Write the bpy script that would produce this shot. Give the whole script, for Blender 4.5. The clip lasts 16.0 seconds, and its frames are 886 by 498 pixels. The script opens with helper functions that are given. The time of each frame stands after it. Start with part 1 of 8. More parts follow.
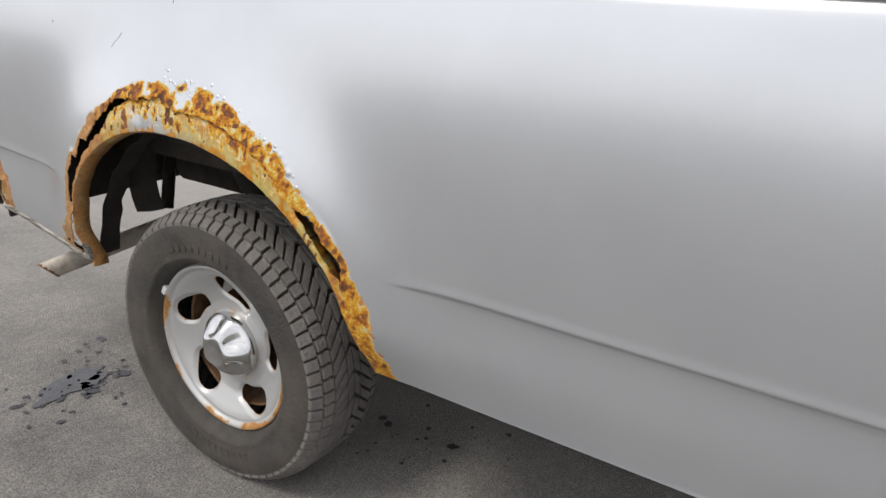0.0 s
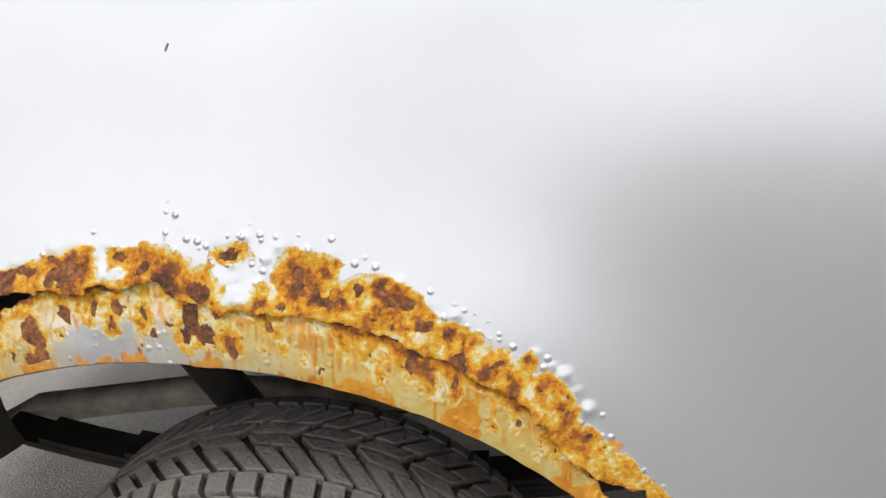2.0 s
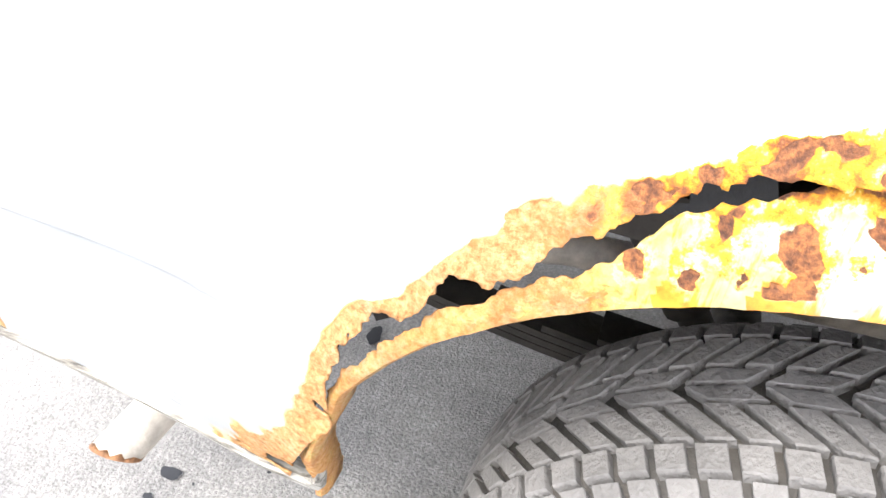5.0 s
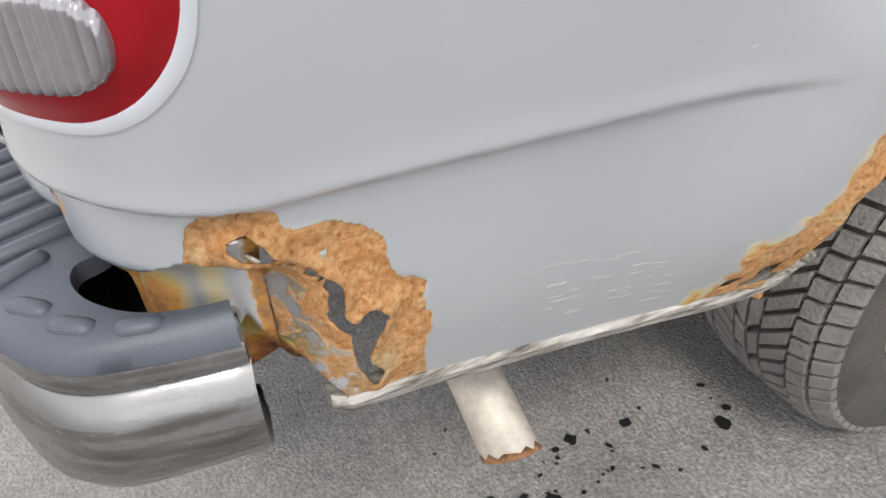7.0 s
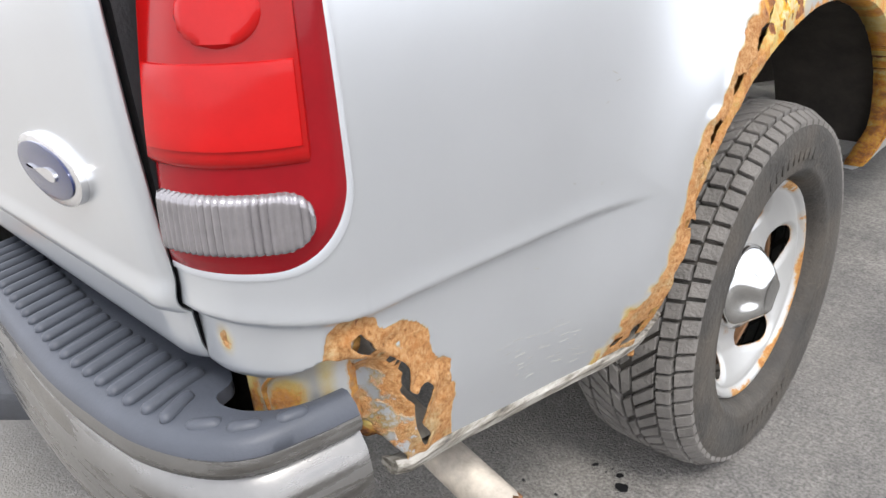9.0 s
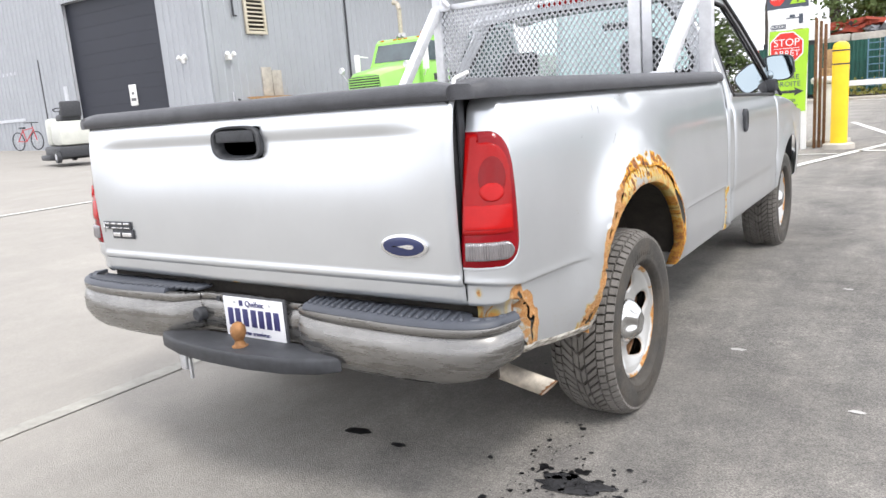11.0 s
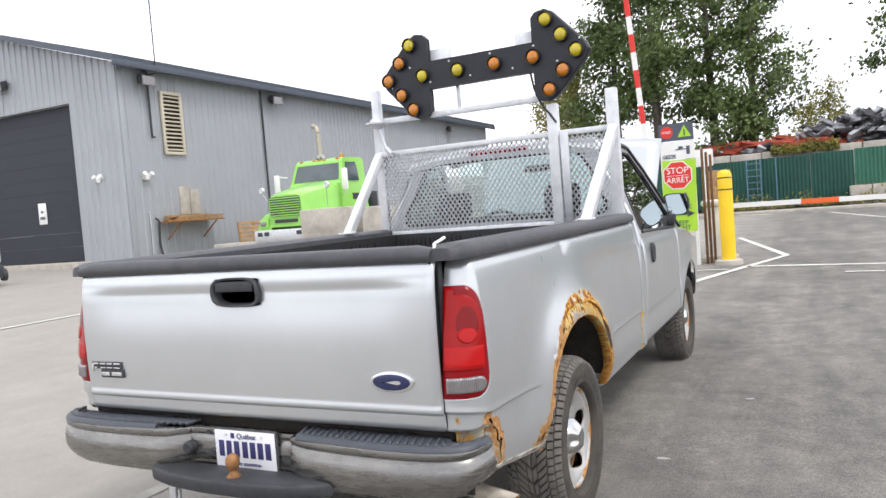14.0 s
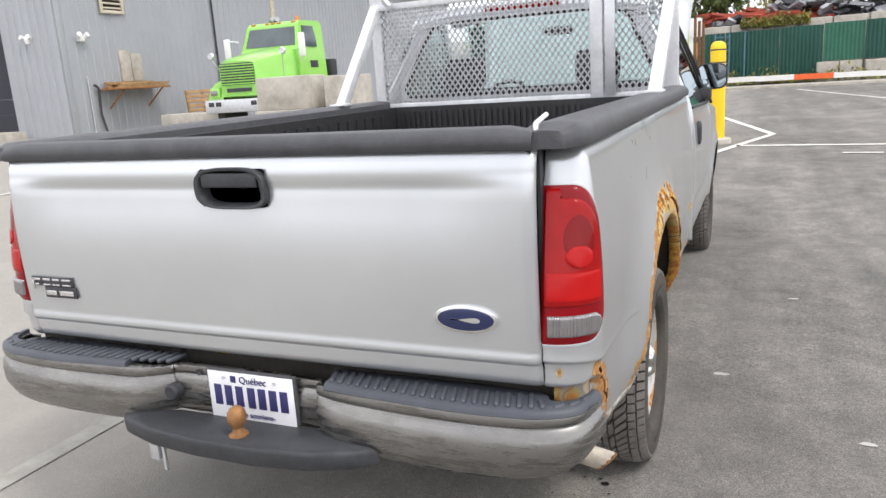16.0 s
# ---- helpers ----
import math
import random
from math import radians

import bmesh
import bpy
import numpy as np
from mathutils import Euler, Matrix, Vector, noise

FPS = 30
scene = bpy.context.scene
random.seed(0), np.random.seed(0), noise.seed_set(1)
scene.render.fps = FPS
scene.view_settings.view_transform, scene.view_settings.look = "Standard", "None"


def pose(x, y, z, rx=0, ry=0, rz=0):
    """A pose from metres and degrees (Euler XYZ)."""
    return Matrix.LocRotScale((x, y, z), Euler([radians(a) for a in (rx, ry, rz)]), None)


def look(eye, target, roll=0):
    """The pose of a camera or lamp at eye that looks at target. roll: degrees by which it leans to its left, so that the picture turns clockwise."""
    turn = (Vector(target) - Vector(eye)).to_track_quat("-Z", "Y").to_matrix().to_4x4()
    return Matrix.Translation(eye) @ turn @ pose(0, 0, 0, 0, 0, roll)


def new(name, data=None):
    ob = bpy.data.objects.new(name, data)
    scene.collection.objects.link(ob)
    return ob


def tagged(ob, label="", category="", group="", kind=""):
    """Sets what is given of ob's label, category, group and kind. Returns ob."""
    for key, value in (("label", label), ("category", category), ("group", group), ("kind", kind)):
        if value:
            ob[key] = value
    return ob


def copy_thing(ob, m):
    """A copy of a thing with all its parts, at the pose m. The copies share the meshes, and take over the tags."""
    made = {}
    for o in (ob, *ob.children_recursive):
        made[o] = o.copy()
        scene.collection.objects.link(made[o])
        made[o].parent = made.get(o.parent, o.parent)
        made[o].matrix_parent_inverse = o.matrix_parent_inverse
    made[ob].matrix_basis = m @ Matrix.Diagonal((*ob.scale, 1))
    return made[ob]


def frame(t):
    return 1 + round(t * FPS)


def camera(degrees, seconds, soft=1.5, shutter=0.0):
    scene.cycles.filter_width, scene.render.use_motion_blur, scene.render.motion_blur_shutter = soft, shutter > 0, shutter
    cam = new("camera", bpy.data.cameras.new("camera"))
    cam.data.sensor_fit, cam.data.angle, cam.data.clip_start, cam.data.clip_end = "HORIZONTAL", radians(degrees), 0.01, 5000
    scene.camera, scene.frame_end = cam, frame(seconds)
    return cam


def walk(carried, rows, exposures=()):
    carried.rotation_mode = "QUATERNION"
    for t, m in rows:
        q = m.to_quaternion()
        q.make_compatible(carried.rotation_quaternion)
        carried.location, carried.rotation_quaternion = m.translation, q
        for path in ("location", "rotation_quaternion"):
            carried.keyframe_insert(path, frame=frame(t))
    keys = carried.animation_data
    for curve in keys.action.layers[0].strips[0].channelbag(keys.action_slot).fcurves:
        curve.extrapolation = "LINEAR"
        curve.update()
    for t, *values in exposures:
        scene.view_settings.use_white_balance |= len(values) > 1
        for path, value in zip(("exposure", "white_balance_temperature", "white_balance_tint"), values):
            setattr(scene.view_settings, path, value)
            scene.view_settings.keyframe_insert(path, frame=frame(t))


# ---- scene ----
cam = camera(62.2, 16.0)
PATH = [
    (0, (2.065, 1.477, 1.328), (0.504, 0.454, 0.609), 1.7),
    (0.5, (1.941, 1.09, 1.293), (0.302, 0.357, 0.413), -2.5),
    (1, (1.733, 0.758, 1.193), (0.047, 0.192, 0.278), -5.2),
    (1.5, (1.642, 0.527, 1.259), (-0.125, 0.225, 0.373), -1.8),
    (2, (1.604, 0.35, 1.31), (-0.238, 0.104, 0.572), -0.4),
    (2.5, (1.612, 0.252, 1.307), (-0.266, -0.082, 0.705), 1.4),
    (3, (1.621, 0.167, 1.283), (-0.247, -0.299, 0.738), 3.8),
    (3.2, (1.621, 0.138, 1.285), (-0.21, -0.396, 0.683), 4.2),
    (5.3, (1.383, -0.341, 1.155), (-0.106, -0.659, -0.143), 7.7),
    (5.5, (1.379, -0.422, 1.124), (-0.087, -0.605, -0.224), 5.3),
    (6, (1.456, -0.616, 1.086), (-0.044, -0.697, -0.234), 2.6),
    (6.5, (1.377, -0.83, 1.038), (-0.052, -0.601, -0.342), -1.3),
    (7, (1.338, -1.026, 1.028), (-0.064, -0.348, -0.227), -2.0),
    (7.5, (1.29, -1.009, 0.962), (-0.139, -0.396, -0.295), -2.3),
    (8, (1.284, -0.995, 0.958), (-0.168, -0.41, -0.288), -2.1),
    (8.5, (1.351, -1.059, 1.025), (-0.112, -0.288, -0.101), -5.2),
    (8.7, (1.389, -1.152, 1.063), (-0.005, -0.114, 0.073), -4.5),
    (10.8, (1.948, -2.685, 1.298), (0.836, -1.081, 0.861), -4.4),
    (11, (1.963, -2.803, 1.31), (0.857, -1.182, 0.924), -4.4),
    (11.5, (1.962, -3.079, 1.378), (0.909, -1.432, 0.959), -4.0),
    (12, (1.968, -3.156, 1.412), (0.983, -1.473, 0.969), -3.4),
    (12.5, (1.971, -3.199, 1.433), (1.014, -1.475, 1.098), -3.2),
    (13, (1.973, -3.219, 1.447), (1.027, -1.48, 1.163), -3.7),
    (13.5, (1.976, -3.241, 1.461), (1.059, -1.477, 1.242), -4.0),
    (14, (1.993, -3.257, 1.486), (1.093, -1.474, 1.381), -4.5),
    (14.5, (1.992, -3.28, 1.499), (1.104, -1.489, 1.431), -4.7),
    (15, (1.912, -3.234, 1.477), (1.04, -1.455, 1.204), -4.3),
    (15.5, (1.671, -3.033, 1.443), (0.801, -1.254, 1.163), -4.5),
    (16, (1.328, -2.71, 1.489), (0.542, -0.927, 1.038), -3.7),
]
walk(cam, [(t, look(e, a, r)) for t, e, a, r in PATH], [
    (0.0, 0.3, 6500, 10), (0.5, 0.42, 6500, 10), (1.0, 0.4, 6600, 10), (1.5, 0.44, 6600, 10), (2.0, 0.5, 6600, 10), (2.5, 0.12, 6600, 10), (3.0, -0.38, 6700, 10), (3.2, -0.42, 6700, 10), (4.4, 1.4, 6400, 10), (5.3, 2.5, 6100, 10), (5.6, 2.5, 6100, 10), (6.0, 2.0, 6100, 10),
    (6.3, 1.0, 6200, 10), (6.6, 0.95, 6350, 10), (7.0, 0.96, 6350, 10), (8.0, 0.95, 6350, 10), (8.7, 1.1, 6300, 10), (10.8, 1.0, 6400, 10), (12.0, 0.95, 6400, 10), (12.5, 0.7, 6400, 10), (13.0, 0.7, 6400, 10), (14.0, 0.62, 6400, 10),
    (14.5, 0.5, 6400, 10), (15.0, 0.36, 6400, 10), (15.5, 0.36, 6450, 10), (16.0, 0.68, 6500, 10)])

# ---- sky and light ----
world = bpy.data.worlds.new("overcast_sky")
scene.world = world
world.use_nodes = True
wn, wl = world.node_tree.nodes, world.node_tree.links
SUN_EL, SUN_ROT = radians(52), radians(100)
sky = wn.new("ShaderNodeTexSky")
sky.sky_type, sky.sun_disc, sky.sun_elevation, sky.sun_rotation = "NISHITA", False, SUN_EL, SUN_ROT
sky.dust_density, sky.air_density = 3.0, 1.0
co = wn.new("ShaderNodeTexCoord")
cloud = wn.new("ShaderNodeTexNoise")
cloud.inputs["Scale"].default_value, cloud.inputs["Detail"].default_value = 2.2, 5
cmap = wn.new("ShaderNodeMapping")
cmap.inputs["Scale"].default_value = (1, 1, 2.6)
ramp = wn.new("ShaderNodeValToRGB")
ramp.color_ramp.elements[0].position, ramp.color_ramp.elements[0].color = 0.3, (7.75, 7.95, 8.7, 1)
ramp.color_ramp.elements[1].position, ramp.color_ramp.elements[1].color = 0.68, (14.3, 14.1, 14.5, 1)
mix = wn.new("ShaderNodeMix")
mix.data_type = "RGBA"
mix.inputs["Factor"].default_value = 0.88
wl.new(co.outputs["Generated"], cmap.inputs["Vector"])
wl.new(cmap.outputs["Vector"], cloud.inputs["Vector"])
wl.new(cloud.outputs["Fac"], ramp.inputs["Fac"])
wl.new(sky.outputs["Color"], mix.inputs["A"])
wl.new(ramp.outputs["Color"], mix.inputs["B"])
wl.new(mix.outputs["Result"], wn["Background"].inputs["Color"])
wn["Background"].inputs["Strength"].default_value = 0.1
sun_lamp = new("sun", bpy.data.lights.new("sun", "SUN"))
sun_lamp.data.energy, sun_lamp.data.angle, sun_lamp.data.color = 1.1, radians(14), (1.0, 0.96, 0.9)
sun_lamp.matrix_world = look((6, -3, 10), (0, 0, 0))


# ---- materials ----
def material(name, color, rough=0.6, metal=0.0, var=0.15, scale=6.0, bump=0.0, bscale=60.0, coat=0.0, spec=0.5):
    """A principled surface with two scales of colour variation and a fine relief."""
    m = bpy.data.materials.new(name)
    m.use_nodes = True
    n, l = m.node_tree.nodes, m.node_tree.links
    b = n["Principled BSDF"]
    b.inputs["Roughness"].default_value, b.inputs["Metallic"].default_value = rough, metal
    b.inputs["Coat Weight"].default_value = coat
    b.inputs["Coat Roughness"].default_value = 0.06
    b.inputs["Specular IOR Level"].default_value = spec
    tc = n.new("ShaderNodeTexCoord")
    t1 = n.new("ShaderNodeTexNoise")
    t1.inputs["Scale"].default_value, t1.inputs["Detail"].default_value = scale, 8
    t1.inputs["Roughness"].default_value = 0.65
    cr = n.new("ShaderNodeValToRGB")
    lo = [c * (1 - var) for c in color]
    hi = [min(1, c * (1 + var)) for c in color]
    cr.color_ramp.elements[0].position, cr.color_ramp.elements[1].position = 0.3, 0.7
    cr.color_ramp.elements[0].color, cr.color_ramp.elements[1].color = (*lo, 1), (*hi, 1)
    l.new(tc.outputs["Object"], t1.inputs["Vector"])
    l.new(t1.outputs["Fac"], cr.inputs["Fac"])
    l.new(cr.outputs["Color"], b.inputs["Base Color"])
    if bump:
        t2 = n.new("ShaderNodeTexNoise")
        t2.inputs["Scale"].default_value, t2.inputs["Detail"].default_value = bscale, 6
        bp = n.new("ShaderNodeBump")
        bp.inputs["Strength"].default_value, bp.inputs["Distance"].default_value = bump, 0.01
        l.new(tc.outputs["Object"], t2.inputs["Vector"])
        l.new(t2.outputs["Fac"], bp.inputs["Height"])
        l.new(bp.outputs["Normal"], b.inputs["Normal"])
    return m


def glass(name, color=(0.8, 0.9, 0.88), rough=0.02, alpha=None):
    m = bpy.data.materials.new(name)
    m.use_nodes = True
    b = m.node_tree.nodes["Principled BSDF"]
    b.inputs["Base Color"].default_value = (*color, 1)
    b.inputs["Roughness"].default_value = rough
    b.inputs["Transmission Weight"].default_value = 1.0
    b.inputs["IOR"].default_value = 1.2
    return m


M_BLACK = material("black_plastic", (0.035, 0.037, 0.042), 0.55, var=0.3, scale=30, bump=0.15, bscale=300)
# grime of the underbody, also on the dark sheets that stand for shade
M_DARK = material("underbody_grime_and_shade", (0.03, 0.025, 0.02), 0.85, var=0.5, scale=12, bump=0.4, bscale=40)
M_CHROME = material("worn_chrome", (0.40, 0.40, 0.39), 0.30, 1.0, var=0.25, scale=9, bump=0.02, bscale=30)


def streaked(name, stops, stretch, rough):
    """A scraped surface, its colours drawn out along one way."""
    m = material(name, (0.3, 0.3, 0.3), rough, bump=0.3, bscale=90)
    n, l = m.node_tree.nodes, m.node_tree.links
    tc = n.new("ShaderNodeTexCoord")
    mp = n.new("ShaderNodeMapping")
    mp.inputs["Scale"].default_value = stretch
    t = n.new("ShaderNodeTexNoise")
    t.inputs["Scale"].default_value, t.inputs["Detail"].default_value, t.inputs["Roughness"].default_value = 1.5, 6, 0.65
    cr = n.new("ShaderNodeValToRGB")
    e = cr.color_ramp.elements
    e[0].position, e[0].color = stops[0][0], (*stops[0][1], 1)
    e[1].position, e[1].color = stops[-1][0], (*stops[-1][1], 1)
    for p, c in stops[1:-1]:
        e.new(p).color = (*c, 1)
    l.new(tc.outputs["Object"], mp.inputs["Vector"])
    l.new(mp.outputs["Vector"], t.inputs["Vector"])
    l.new(t.outputs["Fac"], cr.inputs["Fac"])
    l.new(cr.outputs["Color"], n["Principled BSDF"].inputs["Base Color"])
    return m


def dusty_rubber():
    """Tyre rubber with brown road dust and fine pale scratches."""
    m = material("tyre_rubber", (0.050, 0.046, 0.040), 0.8, var=0.4, scale=13, bump=0.35, bscale=120)
    n, l = m.node_tree.nodes, m.node_tree.links
    b = n["Principled BSDF"]
    col = b.inputs["Base Color"].links[0].from_socket
    tc = n.new("ShaderNodeTexCoord")
    for scale, detail, stops, tone, squash in ((9, 7, ((0.42, 0.0), (0.70, 0.60)), (0.092, 0.076, 0.058), (1, 1, 1)), (23, 1, ((0.492, 0.0), (0.5, 0.30), (0.508, 0.0)), (0.17, 0.145, 0.11), (1, 1, 2.5)), (6, 8, ((0.50, 0.0), (0.66, 0.5)), (0.030, 0.028, 0.026), (1, 1, 1))):
        mp = n.new("ShaderNodeMapping")
        mp.inputs["Scale"].default_value = squash
        t = n.new("ShaderNodeTexNoise")
        t.inputs["Scale"].default_value, t.inputs["Detail"].default_value = scale, detail
        cr = n.new("ShaderNodeValToRGB")
        e = cr.color_ramp.elements
        e[0].position, e[0].color = stops[0][0], (stops[0][1],) * 3 + (1,)
        e[1].position, e[1].color = stops[-1][0], (stops[-1][1],) * 3 + (1,)
        for p, v in stops[1:-1]:
            e.new(p).color = (v, v, v, 1)
        x = n.new("ShaderNodeMix")
        x.data_type = "RGBA"
        l.new(tc.outputs["Object"], mp.inputs["Vector"])
        l.new(mp.outputs["Vector"], t.inputs["Vector"])
        l.new(t.outputs["Fac"], cr.inputs["Fac"])
        l.new(cr.outputs["Color"], x.inputs["Factor"])
        l.new(col, x.inputs["A"])
        x.inputs["B"].default_value = (*tone, 1)
        col = x.outputs["Result"]
    l.new(col, b.inputs["Base Color"])
    return m


def dusty_chrome():
    """Chrome gone dull under road film, with long scuffs where it still shines or has worn dark."""
    m = material("dusty_chrome", (0.245, 0.239, 0.228), 0.4, 0.8, var=0.16, scale=7, bump=0.03, bscale=140)
    n, l = m.node_tree.nodes, m.node_tree.links
    b = n["Principled BSDF"]
    tc = n.new("ShaderNodeTexCoord")
    mp = n.new("ShaderNodeMapping")
    mp.inputs["Scale"].default_value = (5, 5, 42)
    t = n.new("ShaderNodeTexNoise")
    t.inputs["Scale"].default_value, t.inputs["Detail"].default_value, t.inputs["Roughness"].default_value = 1.6, 7, 0.62
    l.new(tc.outputs["Object"], mp.inputs["Vector"])
    l.new(mp.outputs["Vector"], t.inputs["Vector"])
    for sock, stops in (("Roughness", ((0.38, 0.18), (0.50, 0.30), (0.72, 0.42))), ("Metallic", ((0.38, 1.0), (0.52, 0.78)))):
        cr = n.new("ShaderNodeValToRGB")
        e = cr.color_ramp.elements
        e[0].position, e[0].color = stops[0][0], (stops[0][1],) * 3 + (1,)
        e[1].position, e[1].color = stops[-1][0], (stops[-1][1],) * 3 + (1,)
        for p, v in stops[1:-1]:
            e.new(p).color = (v, v, v, 1)
        l.new(t.outputs["Fac"], cr.inputs["Fac"])
        l.new(cr.outputs["Color"], b.inputs[sock])
    return m


M_BUMPER = dusty_chrome()
M_ALU = material("brushed_aluminium", (0.62, 0.63, 0.65), 0.42, 0.7, var=0.12, scale=10, bump=0.1, bscale=200)
M_WHITE = material("white_paint", (0.78, 0.78, 0.76), 0.5, var=0.06, scale=4)
M_YELLOW = material("yellow_plastic", (0.85, 0.55, 0.01), 0.4, var=0.08, scale=3)
M_GREEN = material("lime_green_paint", (0.27, 0.60, 0.10), 0.3, var=0.06, scale=2, coat=0.5)
M_CONCRETE = material("concrete", (0.42, 0.39, 0.34), 0.9, var=0.25, scale=3, bump=0.4, bscale=25)
M_RED = material("red_sign", (0.65, 0.03, 0.02), 0.5, var=0.05)
M_LIME = material("lime_sign", (0.36, 0.62, 0.03), 0.5, var=0.05)
M_TYRE = dusty_rubber()
M_PAINT = material("silver_paint", (0.58, 0.60, 0.62), 0.3, 0.45, var=0.03, scale=3, coat=0.7)
M_RUST = material("flaking_rust", (0.30, 0.13, 0.04), 0.85, var=0.5, scale=30, bump=0.8, bscale=70)


# ---- mesh helpers ----
def part(name, bm, mat, parent=None, label="", smooth=True, angle=35):
    """Links a bmesh as one mesh object, under a thing or a part where one is given."""
    me = bpy.data.meshes.new(name)
    bm.to_mesh(me)
    bm.free()
    me.materials.append(mat)
    if smooth:
        me.shade_smooth()
        me.set_sharp_from_angle(angle=radians(angle))
    ob = new(name, me)
    if parent:
        ob.parent = parent
    if label:
        ob["label"] = label
    return ob


def thing(name, m, label, category, group="", kind=""):
    """An Empty at the base of a thing."""
    ob = new(name)
    ob.matrix_world = m
    ob.empty_display_size = 0.1
    return tagged(ob, label, category, group, kind)


def box(bm, x0, x1, y0, y1, z0, z1, bevel=0.0, seg=2, m=None):
    vs = [bm.verts.new((x, y, z)) for x in (x0, x1) for y in (y0, y1) for z in (z0, z1)]
    for f in ((0, 1, 3, 2), (4, 6, 7, 5), (0, 4, 5, 1), (2, 3, 7, 6), (0, 2, 6, 4), (1, 5, 7, 3)):
        bm.faces.new([vs[i] for i in f])
    if bevel:
        es = {e for v in vs for e in v.link_edges}
        r = bmesh.ops.bevel(bm, geom=list(es), offset=bevel, segments=seg, profile=0.5, affect="EDGES")
        vs = list({v for v in vs if v.is_valid} | set(r["verts"]))
    if m is not None:
        bmesh.ops.transform(bm, matrix=m, verts=vs)
    return vs


def tube(bm, a, b, r0, r1=None, n=16, cap=True):
    """A round bar from a to b."""
    a, b = Vector(a), Vector(b)
    r1 = r0 if r1 is None else r1
    q = (b - a).to_track_quat("Z", "Y").to_matrix()
    rings = []
    for c, r in ((a, r0), (b, r1)):
        rings.append([bm.verts.new(c + q @ Vector((r * math.cos(k * 2 * math.pi / n), r * math.sin(k * 2 * math.pi / n), 0))) for k in range(n)])
    for k in range(n):
        bm.faces.new((rings[0][k], rings[0][(k + 1) % n], rings[1][(k + 1) % n], rings[1][k]))
    if cap:
        bm.faces.new(rings[0][::-1])
        bm.faces.new(rings[1])


def lathe(bm, profile, n=48, axis="x", closed=False):
    """Turns a profile of (along, radius) round the axis."""
    rings = []
    for s, r in profile:
        ring = []
        for k in range(n):
            a = 2 * math.pi * k / n
            c, d = r * math.cos(a), r * math.sin(a)
            ring.append(bm.verts.new({"x": (s, c, d), "y": (d, s, c), "z": (c, d, s)}[axis]))
        rings.append(ring)
    pairs = list(zip(rings, rings[1:])) + ([(rings[-1], rings[0])] if closed else [])
    for p, q in pairs:
        for k in range(n):
            bm.faces.new((p[k], p[(k + 1) % n], q[(k + 1) % n], q[k]))
    return rings


def loft(bm, rings, closed=True, cap=True):
    """Joins rings of points, each of one length."""
    vs = [[bm.verts.new(p) for p in r] for r in rings]
    n = len(vs[0])
    for a, b in zip(vs, vs[1:]):
        for k in range(n if closed else n - 1):
            bm.faces.new((a[k], a[(k + 1) % n], b[(k + 1) % n], b[k]))
    if cap and closed:
        bm.faces.new(vs[0][::-1])
        bm.faces.new(vs[-1])
    return vs


def extrude_outline(bm, pts, axis, a, b):
    """A prism: the outline's two coordinates are the other two axes, in order."""
    def at(p, s):
        return {"x": (s, p[0], p[1]), "y": (p[0], s, p[1]), "z": (p[0], p[1], s)}[axis]
    return loft(bm, [[at(p, a) for p in pts], [at(p, b) for p in pts]])


def lerp(a, b, t):
    return a + (b - a) * t


def curve_at(pts, x):
    """Straight interpolation through (x, value) pairs."""
    if x <= pts[0][0]:
        return pts[0][1]
    for (a, u), (b, v) in zip(pts, pts[1:]):
        if x <= b:
            return lerp(u, v, (x - a) / (b - a))
    return pts[-1][1]


def smoothstep(a, b, x):
    t = min(1, max(0, (x - a) / (b - a)))
    return t * t * (3 - 2 * t)


# ---- ground ----
def ground_z(x, y):
    """The yard rises gently towards the building."""
    return 0.024 * max(0, -x - 2.5) * smoothstep(-2.5, -6, x) + 0.11 * smoothstep(3.0, 9.0, max(y, -x))


bm = bmesh.new()
xs = [-900, -300, -120, -60] + [-40 + 2 * i for i in range(0, 32)] + [60, 120, 300, 900]
ys = [-900, -300, -100, -40] + [-20 + 4 * i for i in range(0, 25)] + [120, 300, 900]
grid = [[bm.verts.new((x, y, ground_z(max(x, -40), y))) for y in ys] for x in xs]
for i in range(len(xs) - 1):
    for j in range(len(ys) - 1):
        bm.faces.new((grid[i][j], grid[i + 1][j], grid[i + 1][j + 1], grid[i][j + 1]))


